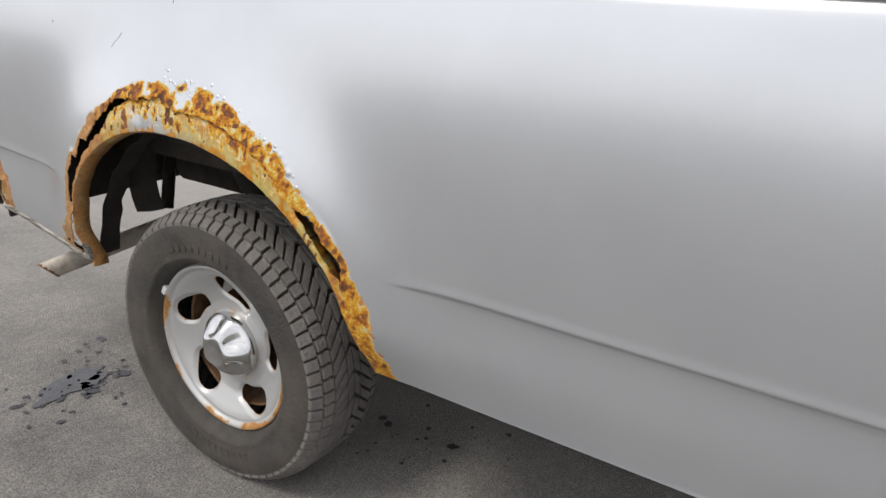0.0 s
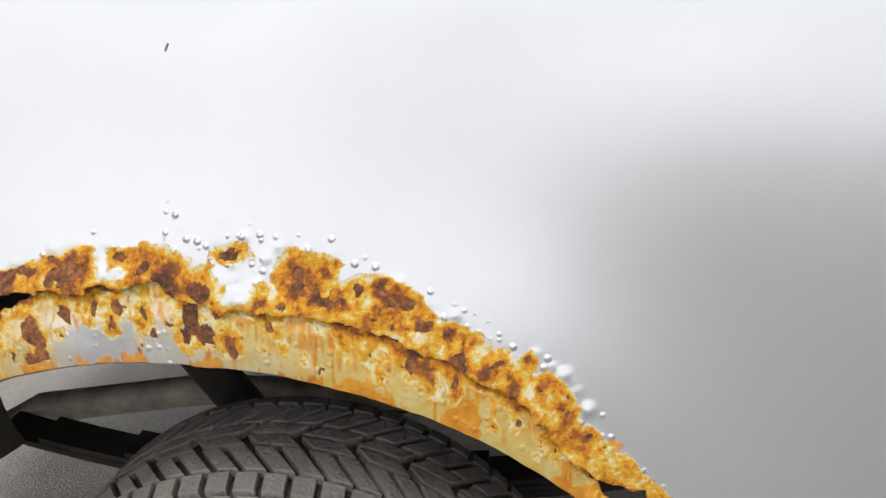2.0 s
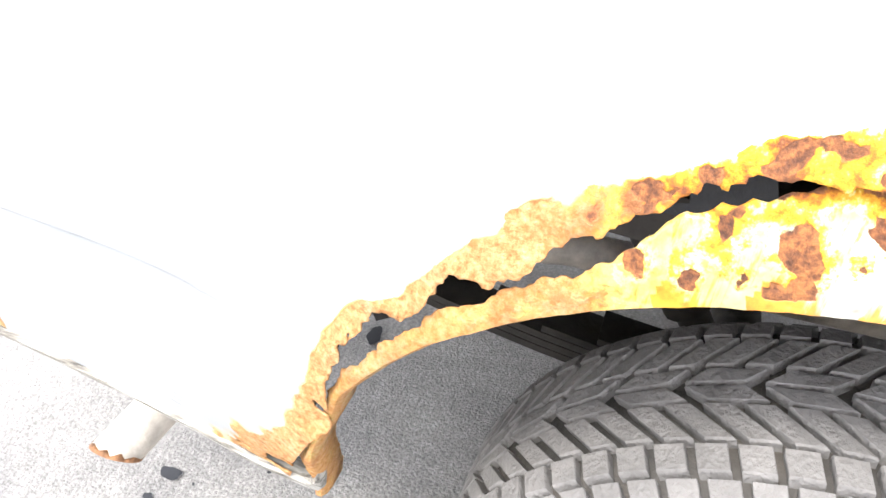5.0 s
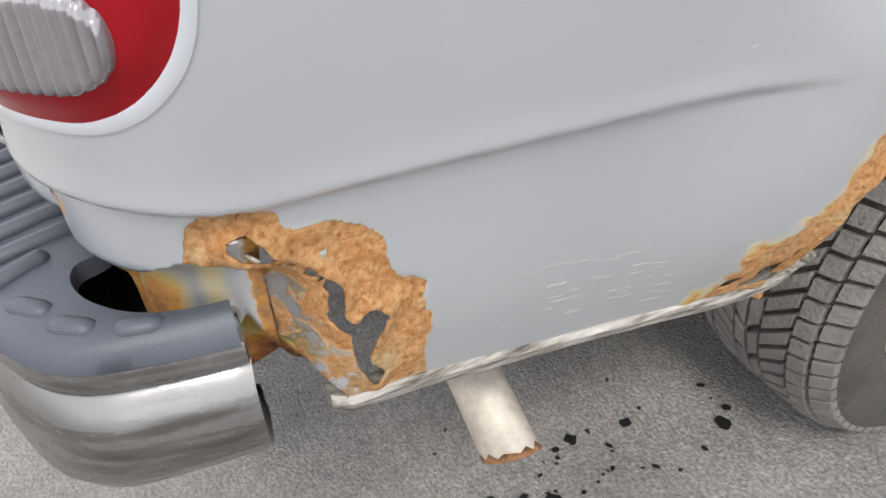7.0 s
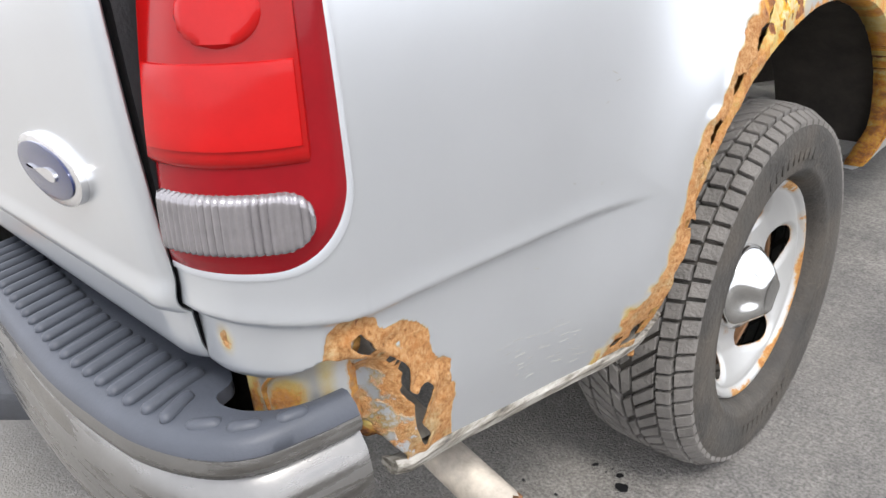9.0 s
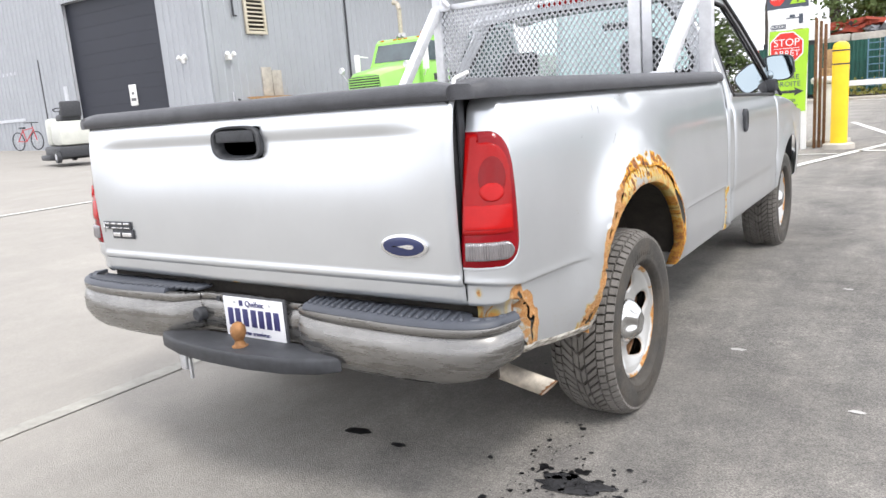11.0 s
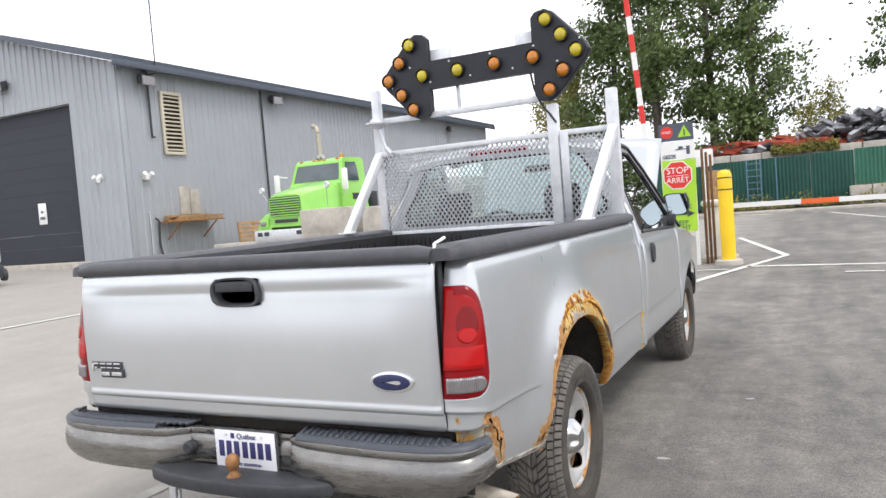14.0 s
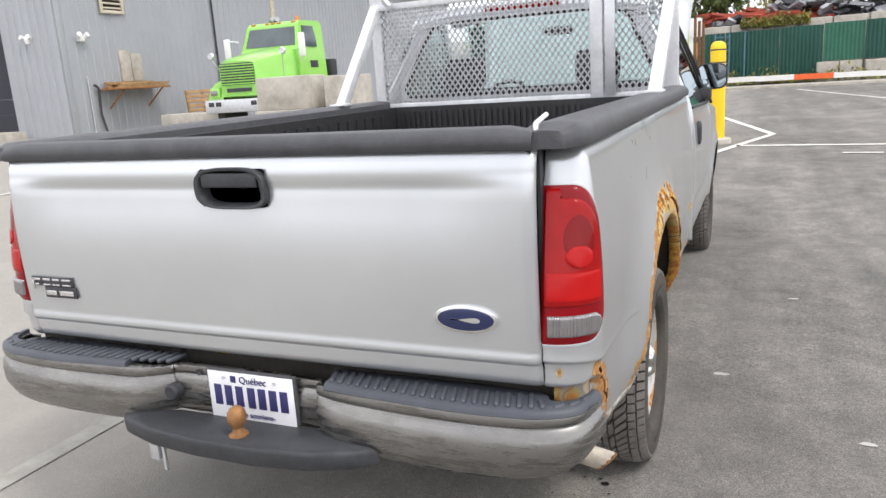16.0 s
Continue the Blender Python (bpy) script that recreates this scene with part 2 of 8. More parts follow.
def asphalt():
    """Worn asphalt: stone grain, patches and a paler, dusty part of the yard behind and left of the pickup."""
    m = material("asphalt", (0.190, 0.183, 0.172), 0.9, var=0.22, scale=0.7, bump=0.7, bscale=170)
    n, l = m.node_tree.nodes, m.node_tree.links
    b = n["Principled BSDF"]
    col = b.inputs["Base Color"].links[0].from_socket
    tc = n.new("ShaderNodeTexCoord")

    def layer(socket, scale, detail, lo, hi, tone_lo, tone_hi, stretch=(1, 1, 1)):
        mp = n.new("ShaderNodeMapping")
        mp.inputs["Scale"].default_value = stretch
        l.new(tc.outputs["Object"], mp.inputs["Vector"])
        t = n.new("ShaderNodeTexNoise")
        t.inputs["Scale"].default_value, t.inputs["Detail"].default_value, t.inputs["Roughness"].default_value = scale, detail, 0.6
        l.new(mp.outputs["Vector"], t.inputs["Vector"])
        r = n.new("ShaderNodeValToRGB")
        e = r.color_ramp.elements
        e[0].position, e[0].color = lo, (*tone_lo, 1)
        e[1].position, e[1].color = hi, (*tone_hi, 1)
        l.new(t.outputs["Fac"], r.inputs["Fac"])
        x = n.new("ShaderNodeMix")
        x.data_type, x.blend_type = "RGBA", "MULTIPLY"
        x.inputs["Factor"].default_value = 1.0
        l.new(socket, x.inputs["A"])
        l.new(r.outputs["Color"], x.inputs["B"])
        return x.outputs["Result"]
    col = layer(col, 130, 3, 0.36, 0.66, (0.64, 0.635, 0.63), (1.38, 1.37, 1.36))
    col = layer(col, 38, 4, 0.35, 0.68, (0.82, 0.82, 0.82), (1.16, 1.16, 1.15))
    col = layer(col, 2.2, 6, 0.40, 0.64, (0.89, 0.89, 0.89), (1.12, 1.11, 1.09), (1.0, 0.35, 1))
    col = layer(col, 1.0, 6, 0.42, 0.60, (0.87, 0.87, 0.87), (1.10, 1.09, 1.08), (1.9, 0.16, 1))
    col = layer(col, 5.0, 7, 0.36, 0.62, (0.80, 0.80, 0.81), (1.10, 1.10, 1.09))
    # dust
    sx = n.new("ShaderNodeSeparateXYZ")
    l.new(tc.outputs["Object"], sx.inputs["Vector"])
    wob = n.new("ShaderNodeTexNoise")
    wob.inputs["Scale"].default_value, wob.inputs["Detail"].default_value = 0.8, 6
    l.new(tc.outputs["Object"], wob.inputs["Vector"])
    ma = n.new("ShaderNodeMath")
    ma.operation = "MULTIPLY_ADD"
    ma.inputs[1].default_value = 2.6
    l.new(wob.outputs["Fac"], ma.inputs[0])
    l.new(sx.outputs["X"], ma.inputs[2])
    mr = n.new("ShaderNodeMapRange")
    mr.inputs["From Min"].default_value, mr.inputs["From Max"].default_value = 2.6, 0.0
    l.new(ma.outputs[0], mr.inputs["Value"])
    dust = n.new("ShaderNodeMix")
    dust.data_type = "RGBA"
    df = n.new("ShaderNodeMath")
    df.operation = "MULTIPLY"
    df.inputs[1].default_value = 0.60
    l.new(mr.outputs["Result"], df.inputs[0])
    l.new(df.outputs[0], dust.inputs["Factor"])
    l.new(col, dust.inputs["A"])
    dust.inputs["B"].default_value = (0.41, 0.385, 0.345, 1)
    l.new(dust.outputs["Result"], b.inputs["Base Color"])
    return m


M_ASPHALT = asphalt()
tagged(part("ground", bm, M_ASPHALT), "worn grey asphalt yard with dusty pale stains", "ground", kind="structure")


# ---- painted and rusted surfaces of the pickup ----
def rusty_paint(name, base, metal, rough, coat):
    """Silver paint with rust: the mesh tells how far each spot is stained, rusted through, scaled dark, or gone to sandy rust."""
    m = bpy.data.materials.new(name)
    m.use_nodes = True
    n, l = m.node_tree.nodes, m.node_tree.links
    b = n["Principled BSDF"]
    tc = n.new("ShaderNodeTexCoord")

    def attr(key):
        t = n.new("ShaderNodeAttribute")
        t.attribute_name = key
        return t.outputs["Fac"]

    def noise_node(scale, detail=8, rough_=0.6, stretch=None):
        t = n.new("ShaderNodeTexNoise")
        t.inputs["Scale"].default_value, t.inputs["Detail"].default_value, t.inputs["Roughness"].default_value = scale, detail, rough_
        if stretch:
            mp = n.new("ShaderNodeMapping")
            mp.inputs["Scale"].default_value = stretch
            l.new(tc.outputs["Object"], mp.inputs["Vector"])
            l.new(mp.outputs["Vector"], t.inputs["Vector"])
        else:
            l.new(tc.outputs["Object"], t.inputs["Vector"])
        return t.outputs["Fac"]

    def math_node(op, a, b_=0.0, clamp=False):
        t = n.new("ShaderNodeMath")
        t.operation, t.use_clamp = op, clamp
        for k, v in enumerate((a, b_)):
            if isinstance(v, (int, float)):
                t.inputs[k].default_value = v
            else:
                l.new(v, t.inputs[k])
        return t.outputs[0]

    def ramp_node(fac, stops):
        t = n.new("ShaderNodeValToRGB")
        e = t.color_ramp.elements
        e[0].position, e[0].color = stops[0][0], (*stops[0][1], 1)
        e[1].position, e[1].color = stops[-1][0], (*stops[-1][1], 1)
        for p, c in stops[1:-1]:
            x = e.new(p)
            x.color = (*c, 1)
        l.new(fac, t.inputs["Fac"])
        return t.outputs["Color"]

    def step_node(v, a, c):
        t = n.new("ShaderNodeMapRange")
        t.interpolation_type = "SMOOTHSTEP"
        t.inputs["From Min"].default_value, t.inputs["From Max"].default_value = a, c
        l.new(v, t.inputs["Value"])
        return t.outputs["Result"]

    def mix_node(fac, a, b_):
        t = n.new("ShaderNodeMix")
        t.data_type = "RGBA"
        for sock, v in (("Factor", fac), ("A", a), ("B", b_)):
            if isinstance(v, tuple):
                t.inputs[sock].default_value = (*v, 1)
            else:
                l.new(v, t.inputs[sock])
        return t.outputs["Result"]

    a_rust, a_core, a_stain, a_sand, a_drip = attr("rust"), attr("core"), attr("stain"), attr("sand"), attr("drip")
    big, mid, fine = noise_node(14, 5), noise_node(55, 6, 0.65), noise_node(170, 6, 0.7)
    streak = noise_node(150, 4, 0.6, (1, 1, 0.045))
    ragged = math_node("SUBTRACT", math_node("ADD", math_node("MULTIPLY", mid, 0.65), math_node("MULTIPLY", fine, 0.35)), 0.5)
    grow = math_node("ADD", a_rust, math_node("MULTIPLY", ragged, 1.5))
    bleed = math_node("ADD", a_rust, math_node("MULTIPLY", ragged, 1.0))
    gate = step_node(a_rust, 0.02, 0.12)
    crisp = step_node(grow, 0.42, 0.52)
    rust = math_node("MULTIPLY", math_node("ADD", math_node("MULTIPLY", crisp, a_sand), math_node("MULTIPLY", step_node(bleed, 0.14, 0.30), math_node("SUBTRACT", 1.0, a_sand))), gate)
    core = math_node("MULTIPLY", step_node(math_node("ADD", a_core, math_node("MULTIPLY", ragged, 1.8)), 0.40, 0.58), step_node(a_core, 0.05, 0.25))
    soft = math_node("ADD", a_stain, math_node("MULTIPLY", math_node("SUBTRACT", big, 0.5), 0.5))
    stain = math_node("MULTIPLY", step_node(soft, 0.05, 0.75), step_node(a_stain, 0.01, 0.15))
    drip = math_node("MULTIPLY", step_node(math_node("ADD", a_drip, math_node("MULTIPLY", math_node("SUBTRACT", streak, 0.50), 2.6)), 0.34, 0.75), step_node(a_drip, 0.02, 0.2))
    grime = noise_node(3.0, 5)
    paint = ramp_node(grime, [(0.35, tuple(c * 0.95 for c in base)), (0.65, base)])
    yellow = ramp_node(mid, [(0.30, (0.46, 0.28, 0.040)), (0.50, (0.49, 0.37, 0.11)), (0.70, (0.52, 0.45, 0.22))])
    col = mix_node(stain, paint, yellow)
    col = mix_node(math_node("MULTIPLY", drip, 0.92), col, ramp_node(mid, [(0.35, (0.42, 0.13, 0.008)), (0.65, (0.62, 0.30, 0.018))]))
    tone = math_node("ADD", a_rust, math_node("ADD", math_node("MULTIPLY", math_node("SUBTRACT", mid, 0.5), 2.2), math_node("MULTIPLY", math_node("SUBTRACT", fine, 0.5), 1.1)))
    orange = ramp_node(tone, [(0.12, (0.66, 0.62, 0.42)), (0.24, (0.64, 0.50, 0.16)), (0.38, (0.64, 0.36, 0.024)), (0.58, (0.58, 0.24, 0.009)), (0.74, (0.40, 0.125, 0.008)), (0.95, (0.17, 0.055, 0.016))])
    sandy = ramp_node(fine, [(0.28, (0.13, 0.050, 0.015)), (0.40, (0.34, 0.150, 0.042)), (0.52, (0.46, 0.235, 0.085)), (0.68, (0.54, 0.34, 0.16))])
    sandy = mix_node(math_node("MULTIPLY", step_node(mid, 0.52, 0.68), 0.7), sandy, (0.38, 0.15, 0.035))
    sandy = mix_node(math_node("MULTIPLY", step_node(big, 0.50, 0.34), 0.75), sandy, ramp_node(fine, [(0.34, (0.20, 0.10, 0.030)), (0.48, (0.36, 0.25, 0.11)), (0.64, (0.42, 0.35, 0.20))]))
    rcol = mix_node(a_sand, orange, sandy)
    edge = math_node("MULTIPLY", math_node("SUBTRACT", step_node(grow, 0.30, 0.44), rust), gate)
    col = mix_node(math_node("MULTIPLY", math_node("MULTIPLY", edge, a_sand), step_node(big, 0.42, 0.62)), col, (0.44, 0.29, 0.07))
    col = mix_node(rust, col, rcol)
    col = mix_node(core, col, ramp_node(math_node("ADD", math_node("MULTIPLY", fine, 0.6), math_node("MULTIPLY", big, 0.4)), [(0.40, (0.060, 0.022, 0.010)), (0.50, (0.17, 0.060, 0.020)), (0.58, (0.33, 0.125, 0.035))]))
    l.new(col, b.inputs["Base Color"])
    dull = math_node("MAXIMUM", rust, core)
    worn = math_node("MAXIMUM", dull, math_node("MULTIPLY", math_node("MAXIMUM", stain, drip), 0.9))
    keep_ = math_node("SUBTRACT", 1.0, worn)
    l.new(math_node("MULTIPLY", keep_, metal), b.inputs["Metallic"])
    l.new(math_node("MULTIPLY", keep_, coat), b.inputs["Coat Weight"])
    l.new(math_node("ADD", math_node("MULTIPLY", dull, 0.55), rough), b.inputs["Roughness"])
    b.inputs["Coat Roughness"].default_value = 0.07
    # blisters under the paint, and the crust of the rust itself
    vor = n.new("ShaderNodeTexVoronoi")
    vor.inputs["Scale"].default_value = 95
    l.new(tc.outputs["Object"], vor.inputs["Vector"])
    sep = n.new("ShaderNodeSeparateColor")
    l.new(vor.outputs["Color"], sep.inputs["Color"])
    blis = math_node("MULTIPLY", step_node(vor.outputs["Distance"], 0.42, 0.10), math_node("GREATER_THAN", sep.outputs["Green"], 0.50))
    blis = math_node("MULTIPLY", blis, attr("blister"))
    crust = math_node("MULTIPLY", math_node("SUBTRACT", math_node("ADD", math_node("MULTIPLY", mid, 0.8), math_node("MULTIPLY", fine, 0.8)), 0.8), dull)
    h = math_node("ADD", math_node("MULTIPLY", blis, 0.40), math_node("SUBTRACT", crust, math_node("MULTIPLY", math_node("ADD", math_node("MULTIPLY", rust, a_sand), core), 0.16)))
    bp = n.new("ShaderNodeBump")
    bp.inputs["Strength"].default_value, bp.inputs["Distance"].default_value = 0.85, 0.006
    l.new(h, bp.inputs["Height"])
    l.new(bp.outputs["Normal"], b.inputs["Normal"])
    return m


SILVER = (0.60, 0.62, 0.635)
M_BODY = rusty_paint("silver_paint_with_rust", SILVER, 0.70, 0.28, 0.6)


# ---- pickup truck ----
YC, ZC = 0.02, 0.40   # the point that the arch is drawn round
XM = 0.985
# radius by angle (0 front, 90 top, 180 rear) of the lip's edge, of the torn skin above it, of the lip's own upper edge, and of the rust
LIP = [(8, 0.575), (16, 0.566), (23, 0.573), (33, 0.578), (43, 0.573), (53, 0.567), (62, 0.561), (73, 0.552), (87, 0.546), (100, 0.549), (111, 0.552), (132, 0.550), (138, 0.545), (144, 0.540), (148, 0.526), (155, 0.516), (161, 0.499), (171, 0.489)]
SKIN = [(26, 0.577), (30, 0.606), (34, 0.633), (40, 0.620), (45, 0.624), (49, 0.601), (51, 0.599), (58, 0.620), (79, 0.619), (86, 0.607), (90, 0.612), (92, 0.628), (100, 0.626), (108, 0.636), (112, 0.622), (117, 0.612), (121, 0.590), (126, 0.597), (130, 0.581), (133, 0.591), (138, 0.584), (143, 0.560), (148, 0.526)]
BAND = [(8, 0.60), (27, 0.600), (30, 0.604), (33, 0.590), (38, 0.585), (44, 0.588), (49, 0.597), (52, 0.612), (58, 0.632), (90, 0.632), (104, 0.628), (107, 0.620), (111, 0.612), (114, 0.595), (117, 0.580), (121, 0.576), (128, 0.570), (136, 0.562), (143, 0.553), (148, 0.535), (171, 0.500)]
REACH = [(8, 0.640), (16, 0.625), (25, 0.639), (34, 0.645), (46, 0.640), (53, 0.641), (56, 0.655), (61, 0.662), (68, 0.655), (72, 0.668), (82, 0.668), (90, 0.676), (95, 0.660), (101, 0.662), (108, 0.650), (112, 0.636), (117, 0.638), (126, 0.618), (131, 0.605), (135, 0.611), (143, 0.586), (150, 0.566), (156, 0.572), (160, 0.60), (166, 0.625), (171, 0.63)]


def polar(y, z):
    a = math.degrees(math.atan2(z - ZC, y - YC))
    return math.hypot(y - YC, z - ZC), a + 360 if a < -80 else a


def arch_r(a):
    return curve_at(LIP, math.degrees(a))


def arch_d(y, z):
    """How far a point of the side lies outside the arch's lip, and at which angle."""
    r, deg = polar(y, z)
    return r - curve_at(LIP, deg), deg


def nz(y, z, s, seed=0.0):
    return noise.noise(Vector((y * s, z * s, 3.7 + seed)))


def sill_z(y):
    if y > 0:
        return 0.490
    return curve_at([(-0.945, 0.580), (-0.88, 0.575), (-0.743, 0.547), (-0.61, 0.528), (-0.49, 0.516)], y)


def body_x(y, z, dent=1.0):
    """The side's half width at a height."""
    t = z - 0.92
    if t < 0:
        return 0.985 - 0.16 * t * t
    return 0.985 - 0.22 * t * t - 0.6 * t ** 6 - 0.030 * smoothstep(1.285, 1.345, z)


def crease(y, z):
    """The pressed line low on the side: the skin steps in under it."""
    if y > 0:
        zc, fade = 0.730, smoothstep(0.62, 0.82, y)
    else:
        zc, fade = curve_at([(-1.09, 0.802), (-0.98, 0.782), (-0.866, 0.777), (-0.73, 0.769), (-0.50, 0.761)], y), smoothstep(-0.49, -0.66, y)
    dz = z - zc
    step = -0.009 * smoothstep(0.006, -0.006, dz) * (1 - smoothstep(-0.02, -0.16, dz)) + 0.003 * math.exp(-(dz / 0.018) ** 2) * (dz > 0)
    return step * fade


R_CORNER = 0.115
S_ARC = R_CORNER * math.pi / 2
X_END = 0.858
S0 = (XM - R_CORNER) - X_END
Y_REAR = -1.09


def side_pos(s, z, off=0.0):
    """A point of the bed's outer skin: s runs from the tailgate's edge round the corner and forward."""
    if s < S0:
        p, nrm = (X_END + s, Y_REAR), (0.0, -1.0)
    elif s < S0 + S_ARC:
        a = (s - S0) / R_CORNER
        p, nrm = (XM - R_CORNER + R_CORNER * math.sin(a), Y_REAR + R_CORNER - R_CORNER * math.cos(a)), (math.sin(a), -math.cos(a))
    else:
        p, nrm = (XM, Y_REAR + R_CORNER + s - S0 - S_ARC), (1.0, 0.0)
    y = p[1]
    d, deg = arch_d(y, z)
    o = body_x(y, z) - XM + crease(y, z) + off
    if s > S0 + S_ARC:
        o += 0.046 * math.exp(-(max(d, 0.0) / 0.15) ** 2) * smoothstep(0.44, 0.62, z)
        # shallow knocks in the skin
        o -= 0.006 * math.exp(-((y - 0.02) / 0.07) ** 2 - ((z - 1.285) / 0.03) ** 2)
        o += 0.0016 * nz(y, z, 2.3, 6) * smoothstep(0.05, 0.25, d)
    # under the tail light the skin folds in towards the bumper
    if s < 0.26 and z < 0.745:
        o -= 0.034 * smoothstep(0.236, 0.192, s) * smoothstep(0.745, 0.70, z)
    rake = 0.045 * smoothstep(0.8, 1.32, z) * abs(nrm[1])
    return Vector((p[0] + nrm[0] * o, p[1] + nrm[1] * o + rake, z))


def s_of(y):
    return y - Y_REAR - R_CORNER + S0 + S_ARC


def y_of(s):
    return s + Y_REAR + R_CORNER - S0 - S_ARC


def sheet(us, vs, keep, pos):
    """A fine sheet over (u, v), cut along keep(u, v) = 0 with the edge drawn onto the cut."""
    nu, nv = len(us), len(vs)
    k = np.array([[keep(u, v) for v in vs] for u in us])
    inside = k > 0
    coords = {}
    near = np.zeros_like(inside)
    for di, dj in ((1, 0), (-1, 0), (0, 1), (0, -1), (1, 1), (-1, -1), (1, -1), (-1, 1)):
        sh = np.zeros_like(inside)
        a0, a1 = max(0, di), nu + min(0, di)
        b0, b1 = max(0, dj), nv + min(0, dj)
        sh[a0 - di:a1 - di, b0 - dj:b1 - dj] = inside[a0:a1, b0:b1]
        near |= sh
    bm = bmesh.new()
    uv = {}
    for i in range(nu):
        for j in range(nv):
            if inside[i, j]:
                q = (us[i], vs[j])
            elif near[i, j]:
                best = None
                for di, dj in ((1, 0), (-1, 0), (0, 1), (0, -1), (1, 1), (-1, -1), (1, -1), (-1, 1)):
                    a, b = i + di, j + dj
                    if 0 <= a < nu and 0 <= b < nv and inside[a, b]:
                        t = -k[i, j] / (k[a, b] - k[i, j] + 1e-9)
                        if best is None or t < best[0]:
                            best = (t, us[i] + (us[a] - us[i]) * t, vs[j] + (vs[b] - vs[j]) * t)
                q = best[1:]
            else:
                continue
            uv[i, j] = q
            coords[i, j] = bm.verts.new(pos(*q))
    for i in range(nu - 1):
        for j in range(nv - 1):
            c = [(i, j), (i + 1, j), (i + 1, j + 1), (i, j + 1)]
            c = [e for e in c if e in coords]
            if len(c) >= 3 and any(inside[e] for e in c):
                try:
                    bm.faces.new([coords[e] for e in c])
                except ValueError:
                    pass
    order = [uv[e] for e in coords]
    return bm, order


def steps(a, b, d):
    n = max(1, round((b - a) / d))
    return [a + (b - a) * i / n for i in range(n + 1)]


def set_rust(ob, values):
    """values: a number, or a dict of numbers, for each vertex."""
    for key in ("rust", "core", "stain", "sand", "drip", "blister"):
        at = ob.data.attributes.new(key, "FLOAT", "POINT")
        at.data.foreach_set("value", [v.get(key, 0.0) if isinstance(v, dict) else {"rust": v, "stain": 0.7 * v}.get(key, 0.0) for v in values])


def thicken(ob, t, off=-1.0):
    md = ob.modifiers.new("thickness", "SOLIDIFY")
    md.thickness, md.offset = t, off
    return ob


# rear lower corner: torn, rusted away skin between the side and the bumper
def seg_d(y, z, pts):
    best = 9
    for (a, b), (c, d) in zip(pts, pts[1:]):
        t = min(1, max(0, ((y - a) * (c - a) + (z - b) * (d - b)) / ((c - a) ** 2 + (d - b) ** 2)))
        best = min(best, math.hypot(y - a - t * (c - a), z - b - t * (d - b)))
    return best


# outlines on the corner: distance round it from the tailgate, and height
PATCH = [(0.142, 0.746), (0.150, 0.776), (0.168, 0.785), (0.188, 0.786), (0.206, 0.774), (0.211, 0.757), (0.224, 0.750), (0.246, 0.750), (0.262, 0.744), (0.274, 0.719), (0.283, 0.689), (0.302, 0.674), (0.303, 0.645), (0.299, 0.616), (0.303, 0.570), (0.226, 0.570), (0.196, 0.640), (0.190, 0.735)]
HOLE = [(0.170, 0.758), (0.184, 0.764), (0.196, 0.751), (0.199, 0.742), (0.228, 0.715), (0.241, 0.699), (0.238, 0.673), (0.248, 0.662), (0.260, 0.674), (0.273, 0.660), (0.262, 0.643), (0.253, 0.622), (0.264, 0.600), (0.257, 0.590), (0.244, 0.620), (0.242, 0.654), (0.228, 0.676), (0.232, 0.700), (0.214, 0.722), (0.188, 0.742), (0.178, 0.750)]
SPLIT = [(0.183, 0.790), (0.187, 0.783), (0.184, 0.776), (0.186, 0.766)]
FOLD = [(0.570, 0.240), (0.596, 0.228), (0.644, 0.200), (0.704, 0.194), (0.735, 0.190)]


def poly_d(p, q, poly):
    """Distance to an outline, negative within it."""
    inside = False
    for (a, b), (c, d) in zip(poly, poly[1:] + poly[:1]):
        if (b > q) != (d > q) and p < (c - a) * (q - b) / (d - b) + a:
            inside = not inside
    d = seg_d(p, q, poly + poly[:1])
    return -d if inside else d


def spots(seed, n, lo, hi, inner, outer, r0, r1, bias=1.0):
    """Random rust spots over a stretch of the arch, as (y, z, radius)."""
    r = random.Random(seed)
    out = []
    for _ in range(n):
        deg = r.uniform(lo, hi)
        rr = lerp(curve_at(inner, deg) + 0.004, curve_at(outer, deg) - 0.004, r.random() ** bias)
        out.append((YC + rr * math.cos(radians(deg)), ZC + rr * math.sin(radians(deg)), r0 + (r1 - r0) * r.random() ** 2))
    return out


def at(deg, r, size):
    return YC + r * math.cos(radians(deg)), ZC + r * math.sin(radians(deg)), size


# the larger scabs of rust above the seam and on the lip: angle, radius, size
UPPER_SPOTS = [at(*p) for p in (
    (85.4, 0.659, 0.0076), (91.2, 0.623, 0.0150), (88.1, 0.621, 0.0115), (79.5, 0.647, 0.0095), (77.9, 0.636, 0.0052), (76.9, 0.634, 0.0068), (77.3, 0.664, 0.0036), (74.6, 0.651, 0.0062), (72.9, 0.660, 0.0041),
    (71.6, 0.653, 0.0087), (70.5, 0.653, 0.0081), (72.6, 0.633, 0.0051), (71.0, 0.630, 0.0041), (68.7, 0.641, 0.0066), (64.7, 0.628, 0.0086), (61.8, 0.643, 0.0055), (62.4, 0.627, 0.0045), (59.9, 0.656, 0.003),
    (55.6, 0.649, 0.0035), (82.5, 0.623, 0.0043), (80.5, 0.623, 0.0053), (99.3, 0.643, 0.0096), (92.8, 0.643, 0.0068), (95.1, 0.653, 0.0052))]
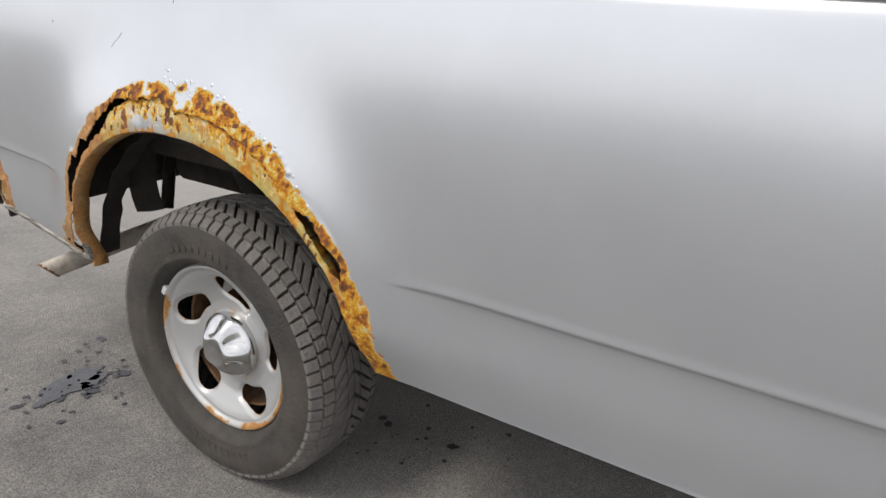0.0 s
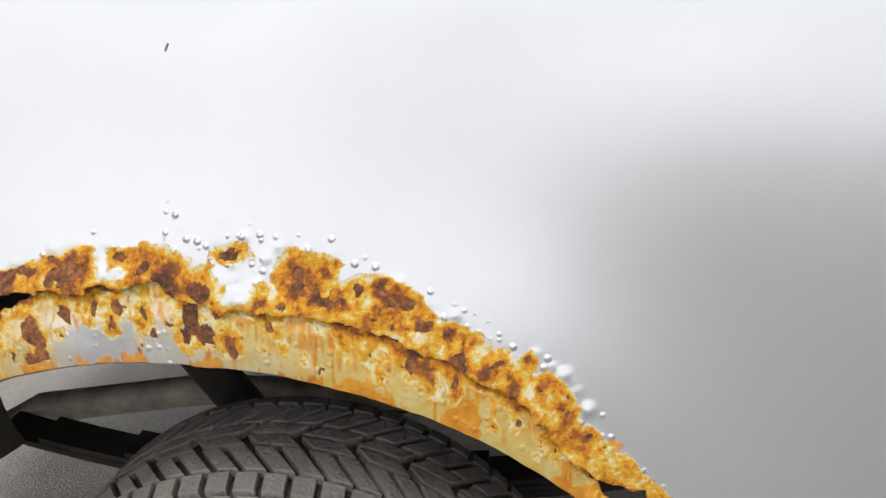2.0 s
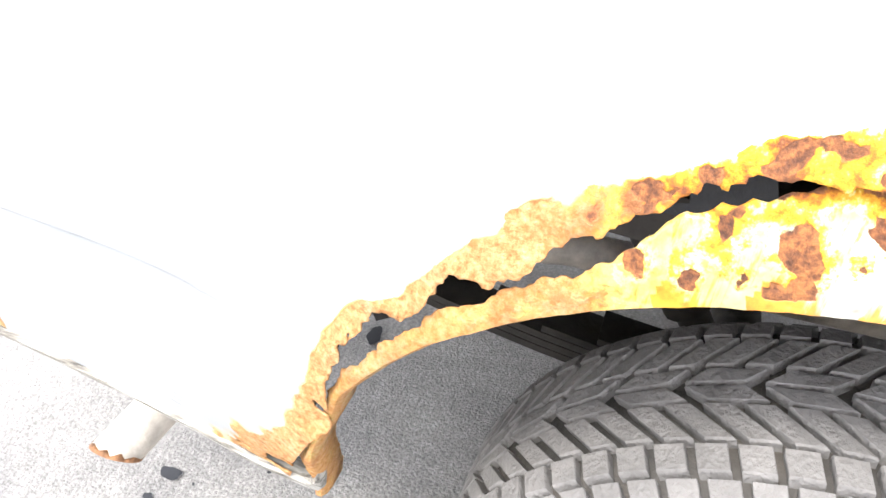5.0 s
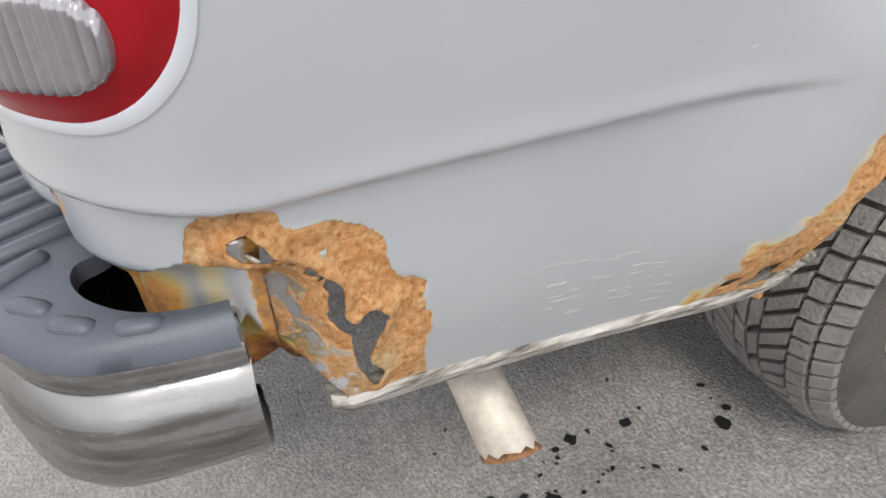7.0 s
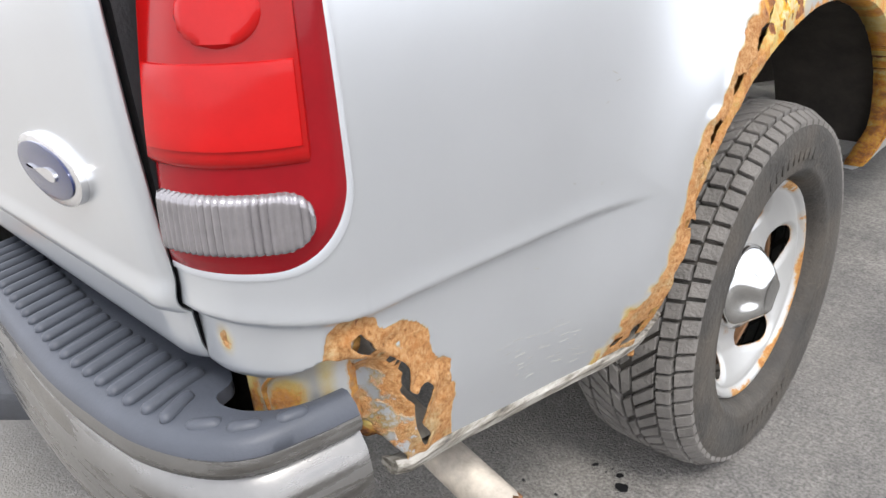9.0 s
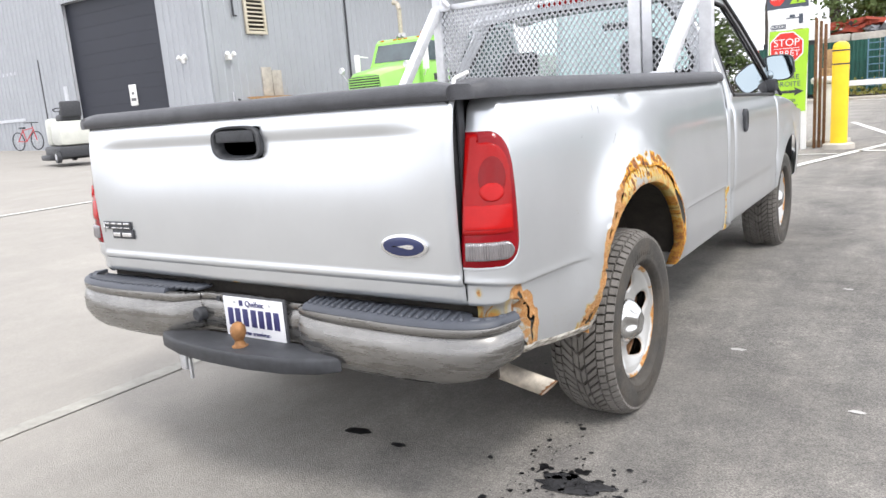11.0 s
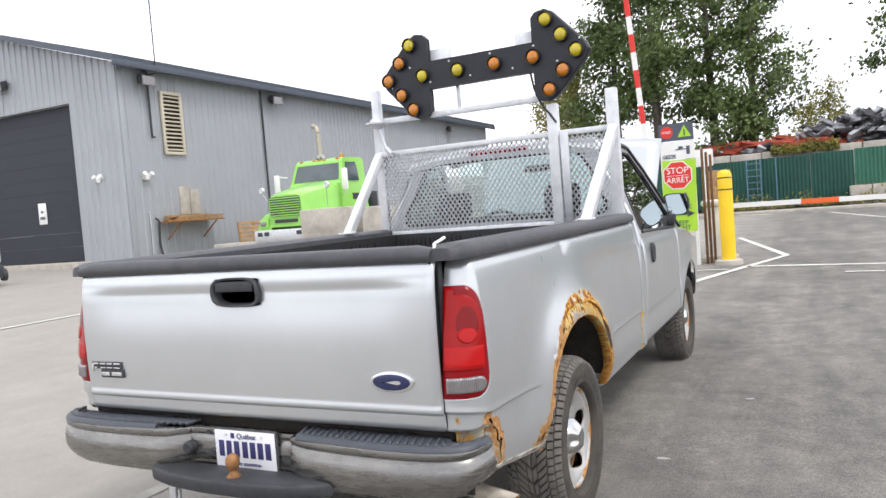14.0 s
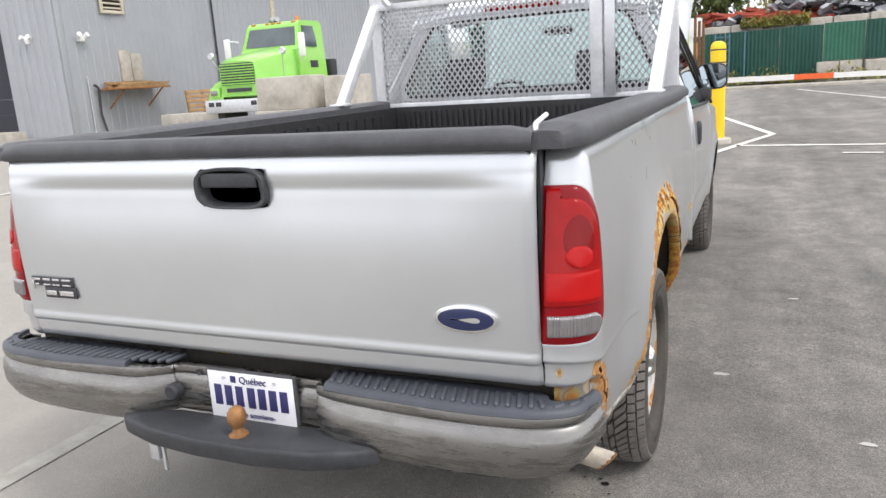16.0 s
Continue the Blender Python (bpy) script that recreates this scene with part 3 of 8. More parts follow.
UPPER_SPOTS += spots(3, 16, 50, 82, SKIN, REACH, 0.002, 0.0045) + spots(4, 5, 84, 100, SKIN, REACH, 0.002, 0.004, 1.4) + spots(5, 22, 100, 120, SKIN, REACH, 0.004, 0.012, 1.4) + spots(6, 20, 8, 50, SKIN, REACH, 0.003, 0.008)
LOWER_SPOTS = [at(*p) for p in (
    (101.2, 0.602, 0.0073), (98.3, 0.604, 0.006), (95.8, 0.604, 0.007), (93.5, 0.599, 0.0057), (104.7, 0.572, 0.010), (92.4, 0.582, 0.0046), (88.8, 0.594, 0.0122), (87.3, 0.581, 0.010), (84.8, 0.568, 0.0066),
    (86.6, 0.601, 0.0055), (81.6, 0.597, 0.0048), (89.3, 0.577, 0.0062), (93.9, 0.563, 0.0035), (82.1, 0.574, 0.0032), (77.2, 0.612, 0.0042), (74.1, 0.588, 0.0031), (72.0, 0.597, 0.0036), (68.4, 0.602, 0.0072),
    (67.8, 0.619, 0.0051), (80.1, 0.584, 0.0032), (75.9, 0.568, 0.0026), (66.0, 0.597, 0.0046), (57.7, 0.598, 0.003), (108.1, 0.572, 0.0039))]
LOWER_SPOTS += spots(7, 18, 50, 114, LIP, SKIN, 0.002, 0.005, 0.5) + spots(8, 8, 104, 114, LIP, SKIN, 0.006, 0.012, 0.5) + spots(9, 14, 10, 50, LIP, BAND, 0.003, 0.007)
BLISTERS = spots(12, 24, 52, 106, REACH, [(d, r + 0.010) for d, r in REACH], 0.0036, 0.009) + spots(13, 44, 79, 103, SKIN, REACH, 0.0036, 0.008)


def spot_field(y, z, found, tall=1.0):
    """How deep a point lies in a spot's scale, in the stain round it, and in the run below it."""
    core = halo = drip = 0.0
    wy, wz = y + 0.004 * nz(y, z, 75, 21) + 0.004 * nz(y, z, 170, 22), z + 0.004 * nz(y, z, 75, 23) + 0.004 * nz(y, z, 170, 24)
    for k, (a, b, r) in enumerate(found):
        dy, dz = wy - a, wz - b
        if abs(dy) > 0.05 or dz > 0.05 or dz < -0.09:
            continue
        wild = (k * 0.618) % 1.0
        d = math.hypot(dy * (0.8 + 0.5 * wild) * tall, dz * (1.25 - 0.5 * wild) / tall) - r
        core = max(core, min(1.0, 0.48 - d / 0.0055))
        halo = max(halo, (0.55 + 0.6 * wild) * (1 - max(0.0, d) / (0.008 + 1.6 * r * (0.4 + wild))))
        if dz < 0:
            drip = max(drip, (0.6 + 0.6 * wild) * (1 - abs(dy) / (r * 0.9)) * (1 + dz / (0.03 + 0.06 * wild)))
    return core, halo, drip


def skin_rust(y, z):
    """Rust of the skin over the arch."""
    r, deg = polar(y, z)
    reach, low = curve_at(REACH, deg), curve_at(SKIN, deg)
    if r > reach + 0.05 or r < 0.4:
        return {}
    t = (r - low) / max(0.01, reach - low)
    wob = 0.30 * nz(y, z, 28, 5) + 0.15 * nz(y, z, 70, 6)
    core, halo, drip = spot_field(y, z, UPPER_SPOTS)
    amount = curve_at([(8, 0.72), (48, 0.66), (54, 0.46), (62, 0.40), (78, 0.46), (82, 0.10), (90, 0.08), (98, 0.20), (101, 0.56), (118, 0.85), (171, 0.95)], deg)
    edge = curve_at([(48, 0.95), (54, 0.9), (100, 0.75), (118, 0.95)], deg)
    body = amount * (1 - smoothstep(edge - 0.35, edge + 0.12, t + wob))
    sand = smoothstep(110, 120, deg)
    hold = 1 - smoothstep(1.0, 1.12, t + 0.5 * wob)
    return {"rust": max(0.85 * body * (1 + 0.8 * wob), 0.88 * halo * hold, 0.95 * smoothstep(0.010, 0.0, r - low) * (0.55 + wob)), "core": core * hold * (1 - 0.75 * sand), "stain": max(1.1 * body, 0.55 * halo * (1 - smoothstep(1.0, 1.4, t))), "sand": sand, "drip": 0.7 * drip * hold,
            "blister": smoothstep(0.2, 0.7, t) * (1 - smoothstep(1.15, 1.5, t + wob)) * smoothstep(40, 50, deg) * (1 - smoothstep(108, 116, deg))}


def lip_rust(y, z):
    """Rust of the pressed lip: scaly along its torn upper edge, yellow-stained paint below."""
    r, deg = polar(y, z)
    low, top = curve_at(LIP, deg), max(curve_at(SKIN, deg), curve_at(LIP, deg) + 0.012)
    u = (r - low) / (top - low)
    wob = 0.35 * nz(y, z, 26, 7) + 0.2 * nz(y, z, 70, 8)
    core, halo, drip = spot_field(y, z, LOWER_SPOTS, 1.25)
    all_over = max(smoothstep(42, 30, deg), smoothstep(112, 119, deg))
    top_rust = curve_at([(30, 0.9), (80, 0.85), (86, 0.35), (100, 0.5), (118, 0.9)], deg) * smoothstep(0.66, 1.02, u + 0.8 * wob)
    body = max(top_rust, 0.62 * all_over + 0.3 * wob * all_over)
    pale = math.exp(-((deg - 97) / 7) ** 2)
    stain = curve_at([(30, 0.9), (60, 0.75), (80, 0.62), (90, 0.50), (104, 0.50), (116, 0.9)], deg) - 0.35 * pale * (1 - smoothstep(0.5, 0.9, u)) + 0.20 * smoothstep(0.4, 1.0, u)
    return {"rust": max(body, 0.50 * halo * smoothstep(-0.1, 0.5, u)), "core": max(core * (1 - 0.7 * all_over), 0.75 * smoothstep(0.90, 1.02, u + 0.5 * wob) * smoothstep(50, 60, deg) * smoothstep(114, 108, deg)), "stain": stain, "sand": max(0.35 * smoothstep(42, 30, deg), 0.85 * smoothstep(112, 119, deg)), "drip": max(0.6 * drip, curve_at([(46, 0.70), (62, 0.72), (76, 0.90), (86, 0.50), (112, 0.50)], deg) * smoothstep(-0.1, 1.0, u + 0.5 * wob) * (1 - all_over)), "blister": 0.5 * (1 - all_over)}


def corner_rust(s, z):
    """Sandy rust of the torn rear corner."""
    if s > 0.40 or z > 0.83:
        return {}
    y = y_of(s)
    d = poly_d(s, z, PATCH) + 0.0070 * nz(s, z, 38, 5) + 0.0030 * nz(s, z, 120, 7)
    flap = d < 0 and s < 0.246 - 0.35 * max(0.0, z - 0.70) and z < 0.735
    rust = 0.95 * smoothstep(0.003, -0.002, d)
    if flap:
        rust *= 0.52 + 0.45 * nz(s, z, 60, 2) + 0.30 * smoothstep(0.02, 0.0, abs(poly_d(s, z, HOLE)))
    left = math.exp(-(math.hypot((s - 0.040) / 0.012, (z - 0.775) / 0.016)) ** 2)
    return {"rust": max(rust, 0.6 * left), "core": 0.6 * smoothstep(0.003, 0.0, seg_d(s, z, SPLIT)), "stain": max((0.22 + 0.6 * nz(s, z, 30, 6) if flap else 0.8) * smoothstep(0.004 * max(0.0, nz(s, z, 18, 4)) + 0.001, -0.001, d), 0.7 * left), "sand": 1.0, "drip": 0.0, "blister": 0.0}


def side_keep(s, z):
    y = y_of(s)
    r, deg = polar(y, z)
    jag = 0.0050 * nz(y, z, 40) + 0.0045 * nz(y, z, 95) + 0.003 * nz(y, z, 220)
    torn = smoothstep(24, 30, deg) * smoothstep(152, 146, deg)
    k = r - max(curve_at(SKIN, deg), curve_at(LIP, deg) - 0.002) - jag * (0.35 + 0.65 * torn + 0.9 * torn * smoothstep(108, 118, deg))
    if s < 0.30 and z < 0.80:
        if s < 0.194:
            k = min(k, z - curve_at([(0, 0.725), (0.05, 0.730), (0.108, 0.738), (0.14, 0.748), (0.18, 0.742), (0.194, 0.733)], s) - 0.003 * nz(s, z, 70) * smoothstep(0.13, 0.15, s)) if s < 0.188 or z > 0.735 else s - 0.188
        if z < 0.735:
            k = min(k, s - curve_at(FOLD, z) + 0.004 * nz(s, z, 80))
        k = min(k, poly_d(s, z, HOLE) - 0.0012 - 0.0022 * nz(s, z, 120, 3), seg_d(s, z, SPLIT) - 0.0012)
    if s > 0.2:
        k = min(k, z - sill_z(y))
    if -0.62 < y < -0.42 and z < 0.66:
        for a, b, q in ((-0.497, 0.545, 0.019), (-0.545, 0.547, 0.009), (-0.478, 0.575, 0.012), (-0.515, 0.535, 0.012)):
            k = min(k, math.hypot((y - a) * 0.8, z - b) - q - 0.006 * nz(y, z, 60, 1))
    if 120 < deg < 150:
        for a, b, q in ((-0.402, 0.748, 0.010), (-0.436, 0.700, 0.008)):
            k = min(k, math.hypot(y - a, z - b) - q - 0.006 * nz(y, z, 70, 1))
    if y > 0.45 and z < 0.58:
        k = min(k, math.hypot((y - 0.590) * 0.7, z - 0.520) - 0.010 - 0.004 * nz(y, z, 80, 4))
    return k


LEFT = 0.045   # the far side stands this much further out
truck = thing("pickup_truck", pose(0, 0, 0), "silver single-cab pickup truck with rusted wheel arches and raised hood", "pickup truck")
us = steps(0.0, s_of(-0.84), 0.0030) + steps(s_of(-0.84), s_of(-0.62), 0.0062)[1:] + steps(s_of(-0.62), s_of(0.70), 0.0036)[1:] + steps(s_of(0.70), s_of(1.56), 0.03)[1:]
vs = steps(0.465, 0.80, 0.0036) + steps(0.80, 1.10, 0.0036)[1:] + steps(1.10, 1.328, 0.012)[1:]


def all_rust(s, z):
    y = y_of(s)
    return corner_rust(s, z) if y < -0.75 else skin_rust(y, z)


def rough_pos(s, z):
    """The skin with its crust, curled edges and larger blisters."""
    y = y_of(s)
    v = all_rust(s, z)
    o = 0.0028 * min(1.0, v.get("rust", 0.0)) * (nz(y, z, 60, 8) + nz(y, z, 25, 9))
    if y < -0.75:
        if s < 0.32 and z < 0.80:
            o += 0.006 * smoothstep(0.016, 0.0, poly_d(s, z, HOLE))
    elif v:
        for a, b, q in BLISTERS:
            if abs(y - a) < q and abs(z - b) < q:
                o += 0.30 * q * max(0.0, 1 - ((y - a) ** 2 + (z - b) ** 2) / (q * q)) ** 1.6
        r, deg = polar(y, z)
        o += 0.005 * smoothstep(0.03, 0.0, r - curve_at(SKIN, deg)) * (0.5 + nz(y, z, 30, 4)) * smoothstep(28, 34, deg)
    return side_pos(s, z, o)


bm, uv = sheet(us, vs, side_keep, rough_pos)
bedside = part("bed_side", bm, M_BODY, truck, "silver side skin with a rusted, torn wheel arch", angle=60)
set_rust(bedside, [all_rust(s, z) for s, z in uv])
thicken(bedside, 0.0022)

# lip of the arch: a pressed band that turns inwards at its edge
bm = bmesh.new()
rows, vals = [], []
for i in range(440):
    deg = 9.0 + 162.0 * i / 439
    a = radians(deg)
    c, s_ = math.cos(a), math.sin(a)
    r0 = curve_at(LIP, deg)
    wide = curve_at(BAND, deg) - r0
    wide += (0.006 * nz(deg * 0.05, 0, 9) + 0.004 * nz(deg * 0.05, 1, 30)) * (curve_at(SKIN, deg) > curve_at(BAND, deg))
    row = []
    for k in range(19):
        o, dx = (-0.001, -0.040) if k == 0 else (-0.001, -0.014) if k == 1 else (0.0, -0.005) if k == 2 else (0.003 + (wide - 0.003) * ((k - 3) / 15), 0.0 if k < 12 else -0.0006 * (k - 11))
        o = min(o, wide)
        y, z = YC + (r0 + o) * c, ZC + (r0 + o) * s_
        x = side_pos(s_of(y), max(z, 0.50), -0.006).x + dx + 0.0016 * nz(y, z, 40, 2) + 0.0010 * nz(y, z, 110, 2)
        row.append(bm.verts.new((x, y, z)))
        v = lip_rust(y, z)
        vals.append(v)
    rows.append(row)
for p, q in zip(rows, rows[1:]):
    for k in range(len(p) - 1):
        bm.faces.new((p[k], q[k], q[k + 1], p[k + 1]))
lip = part("arch_lip", bm, M_BODY, truck, "stained, rusty wheel arch lip", angle=50)
set_rust(lip, vals)
thicken(lip, 0.003)

# dark wheel housing behind the lip
bm = bmesh.new()
rings = []
for i in range(40):
    a = radians(14 + 92 * i / 39)
    r = arch_r(a) + 0.03
    rings.append([(x, YC + (r + o) * math.cos(a), ZC + (r + o) * math.sin(a)) for x, o in ((0.975, 0), (0.74, 0.0), (0.74, 0.006), (0.975, 0.006))])
loft(bm, rings)
part("wheel_housing", bm, M_DARK, truck)
# folded edge under the side, behind the wheel, with scraped paint
M_SCRAPED = streaked("scraped_sill", [(0.36, (0.045, 0.040, 0.034)), (0.46, (0.20, 0.18, 0.145)), (0.56, (0.36, 0.34, 0.30)), (0.70, (0.48, 0.46, 0.41))], (60, 9, 90), 0.6)
bm = bmesh.new()
rings = []
for i in range(40):
    y = lerp(-0.945, -0.486, min(1, i / 33))
    z = sill_z(y)
    if i > 33:
        t = (i - 33) / 6
        y, z = y + 0.034 * math.sin(t * 1.3), z + 0.045 * (1 - math.cos(t * 1.5))
    w = 1.0 if i < 36 else 1.0 - 0.18 * (i - 35)
    x = side_pos(s_of(y), max(z, 0.50)).x + 0.0015 * nz(y, 0, 14)
    rings.append([(x + 0.001, y, z + 0.003), (x + 0.004, y, z - 0.004 * w), (x - 0.001, y + 0.010 * (i > 33) * w, z - 0.017 * w), (x - 0.010, y + 0.012 * (i > 33) * w, z - 0.021 * w), (x - 0.026, y, z - 0.014 * w), (x - 0.022, y, z - 0.003)])
loft(bm, rings)
part("sill_edge", bm, M_SCRAPED, truck, "scraped sill edge")
bm = bmesh.new()
rings = []
for i in range(12):
    y = lerp(0.585, 1.56, i / 11)
    z, x = 0.490, body_x(0.6, 0.490)
    rings.append([(x + 0.000, y, z + 0.003), (x - 0.002, y, z - 0.006), (x - 0.012, y, z - 0.012), (x - 0.05, y, z - 0.008), (x - 0.05, y, z + 0.003)])
loft(bm, rings)
part("sill_edge", bm, M_PAINT, truck)
# inner corner under the tail light, above the bumper
bm = bmesh.new()
rings, vals = [], []
for i in range(48):
    s = lerp(0.018, 0.196, i / 47)
    low = curve_at([(0.018, 0.672), (0.030, 0.650), (0.100, 0.640), (0.150, 0.650), (0.172, 0.680), (0.196, 0.640)], s)
    col = []
    for j in range(12):
        z = lerp(0.752, low, j / 11) + (0.004 * nz(s, 0, 90) if j == 11 else 0)
        col.append(side_pos(s, 0.752, -0.010 - 0.016 * smoothstep(0.752, 0.715, z)))
        col[-1].z = z
        edge = smoothstep(0.060, 0.024, s)
        vals.append({"rust": max(0.75 * edge * smoothstep(0.2, 0.8, 0.5 + nz(s, z, 40)), 0.8 * math.exp(-((s - 0.085) / 0.028) ** 2) * smoothstep(0.722, 0.700, z), 0.75 * smoothstep(0.176, 0.19, s)),
                     "stain": max(0.85 * edge, 0.22, 0.8 * math.exp(-((s - 0.09) / 0.035) ** 2) * smoothstep(0.735, 0.705, z), 0.55 * math.exp(-((s - 0.15) / 0.02) ** 2)), "sand": 0.6, "drip": 0.0})
    rings.append(col)
loft(bm, rings, closed=False)
# crossmember widened, with dark sheets added to stand for the shade behind the bumper
dark = bmesh.new()
box(dark, -0.955, 0.915, -1.030, -1.016, 0.50, 0.735, 0.003)
box(dark, -0.95, 0.905, -1.088, -1.018, 0.585, 0.597, 0.003)
box(dark, 0.30, 0.905, -1.133, -1.080, 0.590, 0.602, 0.003)
box(dark, 0.890, 0.940, -1.085, -1.000, 0.580, 0.592, 0.003)
part("crossmember_and_shade_sheets", dark, M_DARK, truck)
low = part("corner_filler", bm, M_BODY, truck, "rust-stained lower corner panel")
set_rust(low, vals)
thicken(low, 0.003)
bm = bmesh.new()
rings, vals = [], []
for i in range(22):
    z = lerp(0.735, 0.618, i / 21)
    row = []
    base = side_pos(curve_at(FOLD, z) + 0.002, z)
    for j in range(9):
        t = j / 8
        zz = z + (0.022 * nz(t, 0.3, 5.0) - 0.03 * t * t if i == 21 else 0)
        row.append((base.x - 0.040 * t - 0.016 * math.sin(t * 3.1), base.y - 0.080 * t + 0.012 * math.sin(t * 3.1), zz))
        vals.append({"rust": max(0.9 * smoothstep(17, 20.5, i + 2.5 * nz(t, z, 9)), 0.7 * smoothstep(0.8, 1.0, t)), "core": 0.6 * smoothstep(18, 21, i + 2 * nz(t, z, 12)), "stain": 0.35 + 0.5 * smoothstep(12, 20, i), "sand": 0.5})
    rings.append(row)
loft(bm, rings, closed=False)
curl = part("torn_flange", bm, M_BODY, truck, "curled rusty flange")
set_rust(curl, vals)
thicken(curl, 0.002)

# left side: the same skin, seen only at its rear corner and rail
us2 = steps(0.0, s_of(-0.9), 0.02) + steps(s_of(-0.9), s_of(1.56), 0.05)[1:]
vs2 = steps(0.46, 1.328, 0.02)
bm, uv = sheet(us2, vs2, lambda s, z: min(arch_d(y_of(s), z)[0], z - (0.725 if s < S0 + S_ARC else sill_z(y_of(s)))), lambda s, z: Vector((-side_pos(s, z).x - LEFT, *side_pos(s, z).yz)))
bmesh.ops.reverse_faces(bm, faces=bm.faces[:])
left_side = part("bed_side", bm, M_BODY, truck)
set_rust(left_side, [skin_rust(y_of(s), z) for s, z in uv])
thicken(left_side, 0.0022)

# ---- bed ----
M_LINER = material("black_bed_liner", (0.022, 0.022, 0.024), 0.6, var=0.3, scale=20, bump=0.2, bscale=150)
bm = bmesh.new()
box(bm, -0.80, 0.80, -1.05, 1.53, 0.86, 0.885)
bed_floor = part("bed_floor", bm, M_LINER, truck)
for i in range(16):
    x = -0.75 + i * 0.1
    bm = bmesh.new()
    box(bm, x - 0.02, x + 0.02, -1.05, 1.42, 0.885, 0.895)
    part("rib", bm, M_LINER, bed_floor)
for sx in (-1, 1):
    bm = bmesh.new()
    box(bm, min(sx * 0.80, sx * 0.83), max(sx * 0.80, sx * 0.83), -1.05, 1.535, 0.86, 1.33)
    wall_ = part("bed_inner_wall", bm, M_LINER, truck)
    for i in range(24):
        y = -1.0 + i * 0.1
        bm = bmesh.new()
        box(bm, min(sx * 0.79, sx * 0.80), max(sx * 0.79, sx * 0.80), y, y + 0.05, 0.9, 1.29)
        part("rib", bm, M_LINER, wall_)
bm = bmesh.new()
box(bm, -0.83, 0.83, 1.515, 1.545, 0.86, 1.33)
front_wall = part("bed_front_wall", bm, M_LINER, truck)
for i in range(44):
    x = -0.79 + i * 0.036
    bm = bmesh.new()
    box(bm, x, x + 0.018, 1.503, 1.515, 0.9, 1.30)
    part("rib", bm, M_LINER, front_wall)
# rail caps
M_CAP = material("weathered_grey_plastic", (0.055, 0.056, 0.062), 0.5, var=0.25, scale=14, bump=0.2, bscale=220)
for sx in (-1, 1):
    bm = bmesh.new()
    rings = []
    for i in range(40):
        y = lerp(-1.085, 1.555, i / 39)
        sq = 1 - max(0, (-1.0 - y) / 0.085) ** 2 * 0.35
        ring = []
        for x, z in ((0.957, 1.318), (0.962, 1.335), (0.955, 1.358), (0.935, 1.372), (0.88, 1.376), (0.83, 1.370), (0.805, 1.355), (0.80, 1.32)):
            ring.append((sx * ((x - 0.86) * sq + 0.86) - (LEFT if sx < 0 else 0), y + (0.012 * (x - 0.86) / 0.1 if i == 0 else 0), 1.318 + (z - 1.318) * (0.75 if i == 0 else 1)))
        rings.append(ring)
    loft(bm, rings)
    part("rail_cap", bm, M_CAP, truck, "grey plastic rail cap", angle=50)
bm = bmesh.new()
rings = []
for i in range(30):
    x = lerp(-0.897, 0.852, i / 29)
    e = 0.8 if i in (0, 29) else 1.0
    rings.append([(x, -1.06 + dy, 1.318 + dz * e) for dy, dz in ((-0.035, 0.0), (-0.044, 0.012), (-0.043, 0.035), (-0.028, 0.05), (0.0, 0.056), (0.02, 0.05), (0.03, 0.035), (0.03, 0.0))])
loft(bm, rings)
part("tailgate_cap", bm, M_CAP, truck, "grey plastic tailgate cap", angle=50)


# ---- tailgate ----
def gate_y(x, z):
    prof = [(0.735, -1.072), (0.742, -1.088), (0.755, -1.095), (0.796, -1.098), (0.802, -1.108), (0.810, -1.110), (0.83, -1.106), (0.95, -1.112), (1.10, -1.113), (1.20, -1.108), (1.255, -1.105), (1.30, -1.094), (1.325, -1.078)]
    soft = smoothstep(0.86, 0.92, z) * smoothstep(1.30, 1.26, z)
    y = sum(curve_at(prof, z + soft * d) for d in (-0.05, -0.033, -0.017, 0.0, 0.017, 0.033, 0.05)) / 7
    side = smoothstep(0.87, 0.60, abs(x + 0.02))
    y += 0.011 * side * smoothstep(1.270, 1.228, z) * (1 - smoothstep(1.25, 1.00, z))
    y += 0.004 * (x / 0.85) ** 2
    y += 0.012 * smoothstep(0.857, 0.878, abs(x + 0.0215))
    return y


bm, uv = sheet(steps(-0.895, 0.856, 0.012), steps(0.735, 1.322, 0.006), lambda x, z: max(abs(x) / 0.114, abs(z - 1.233) / 0.052) - 1, lambda x, z: Vector((x, gate_y(x, z), z)))
gate = part("tailgate", bm, M_BODY, truck, "silver tailgate", angle=40)
set_rust(gate, [0.30 * math.exp(-(math.hypot((x + 0.12) / 0.03, (z - 0.739) / 0.008)) ** 2) for x, z in uv])
thicken(gate, 0.004, 1.0)
bm = bmesh.new()
box(bm, -0.89, 0.845, -1.085, -1.03, 0.745, 1.322)
part("inner_panel", bm, M_LINER, gate)
# handle: a rounded black bezel with a scooped recess and a lifting flap
def handle_out(a, k=1.0):
    n_ = 3.2
    r = (abs(math.cos(a) / 0.116) ** n_ + abs(math.sin(a) / 0.055) ** n_) ** (-1 / n_) * k
    x, z = r * math.cos(a), r * math.sin(a)
    return x + (0.012 if (z < 0 and x > 0) else 0) * -z / 0.05, z


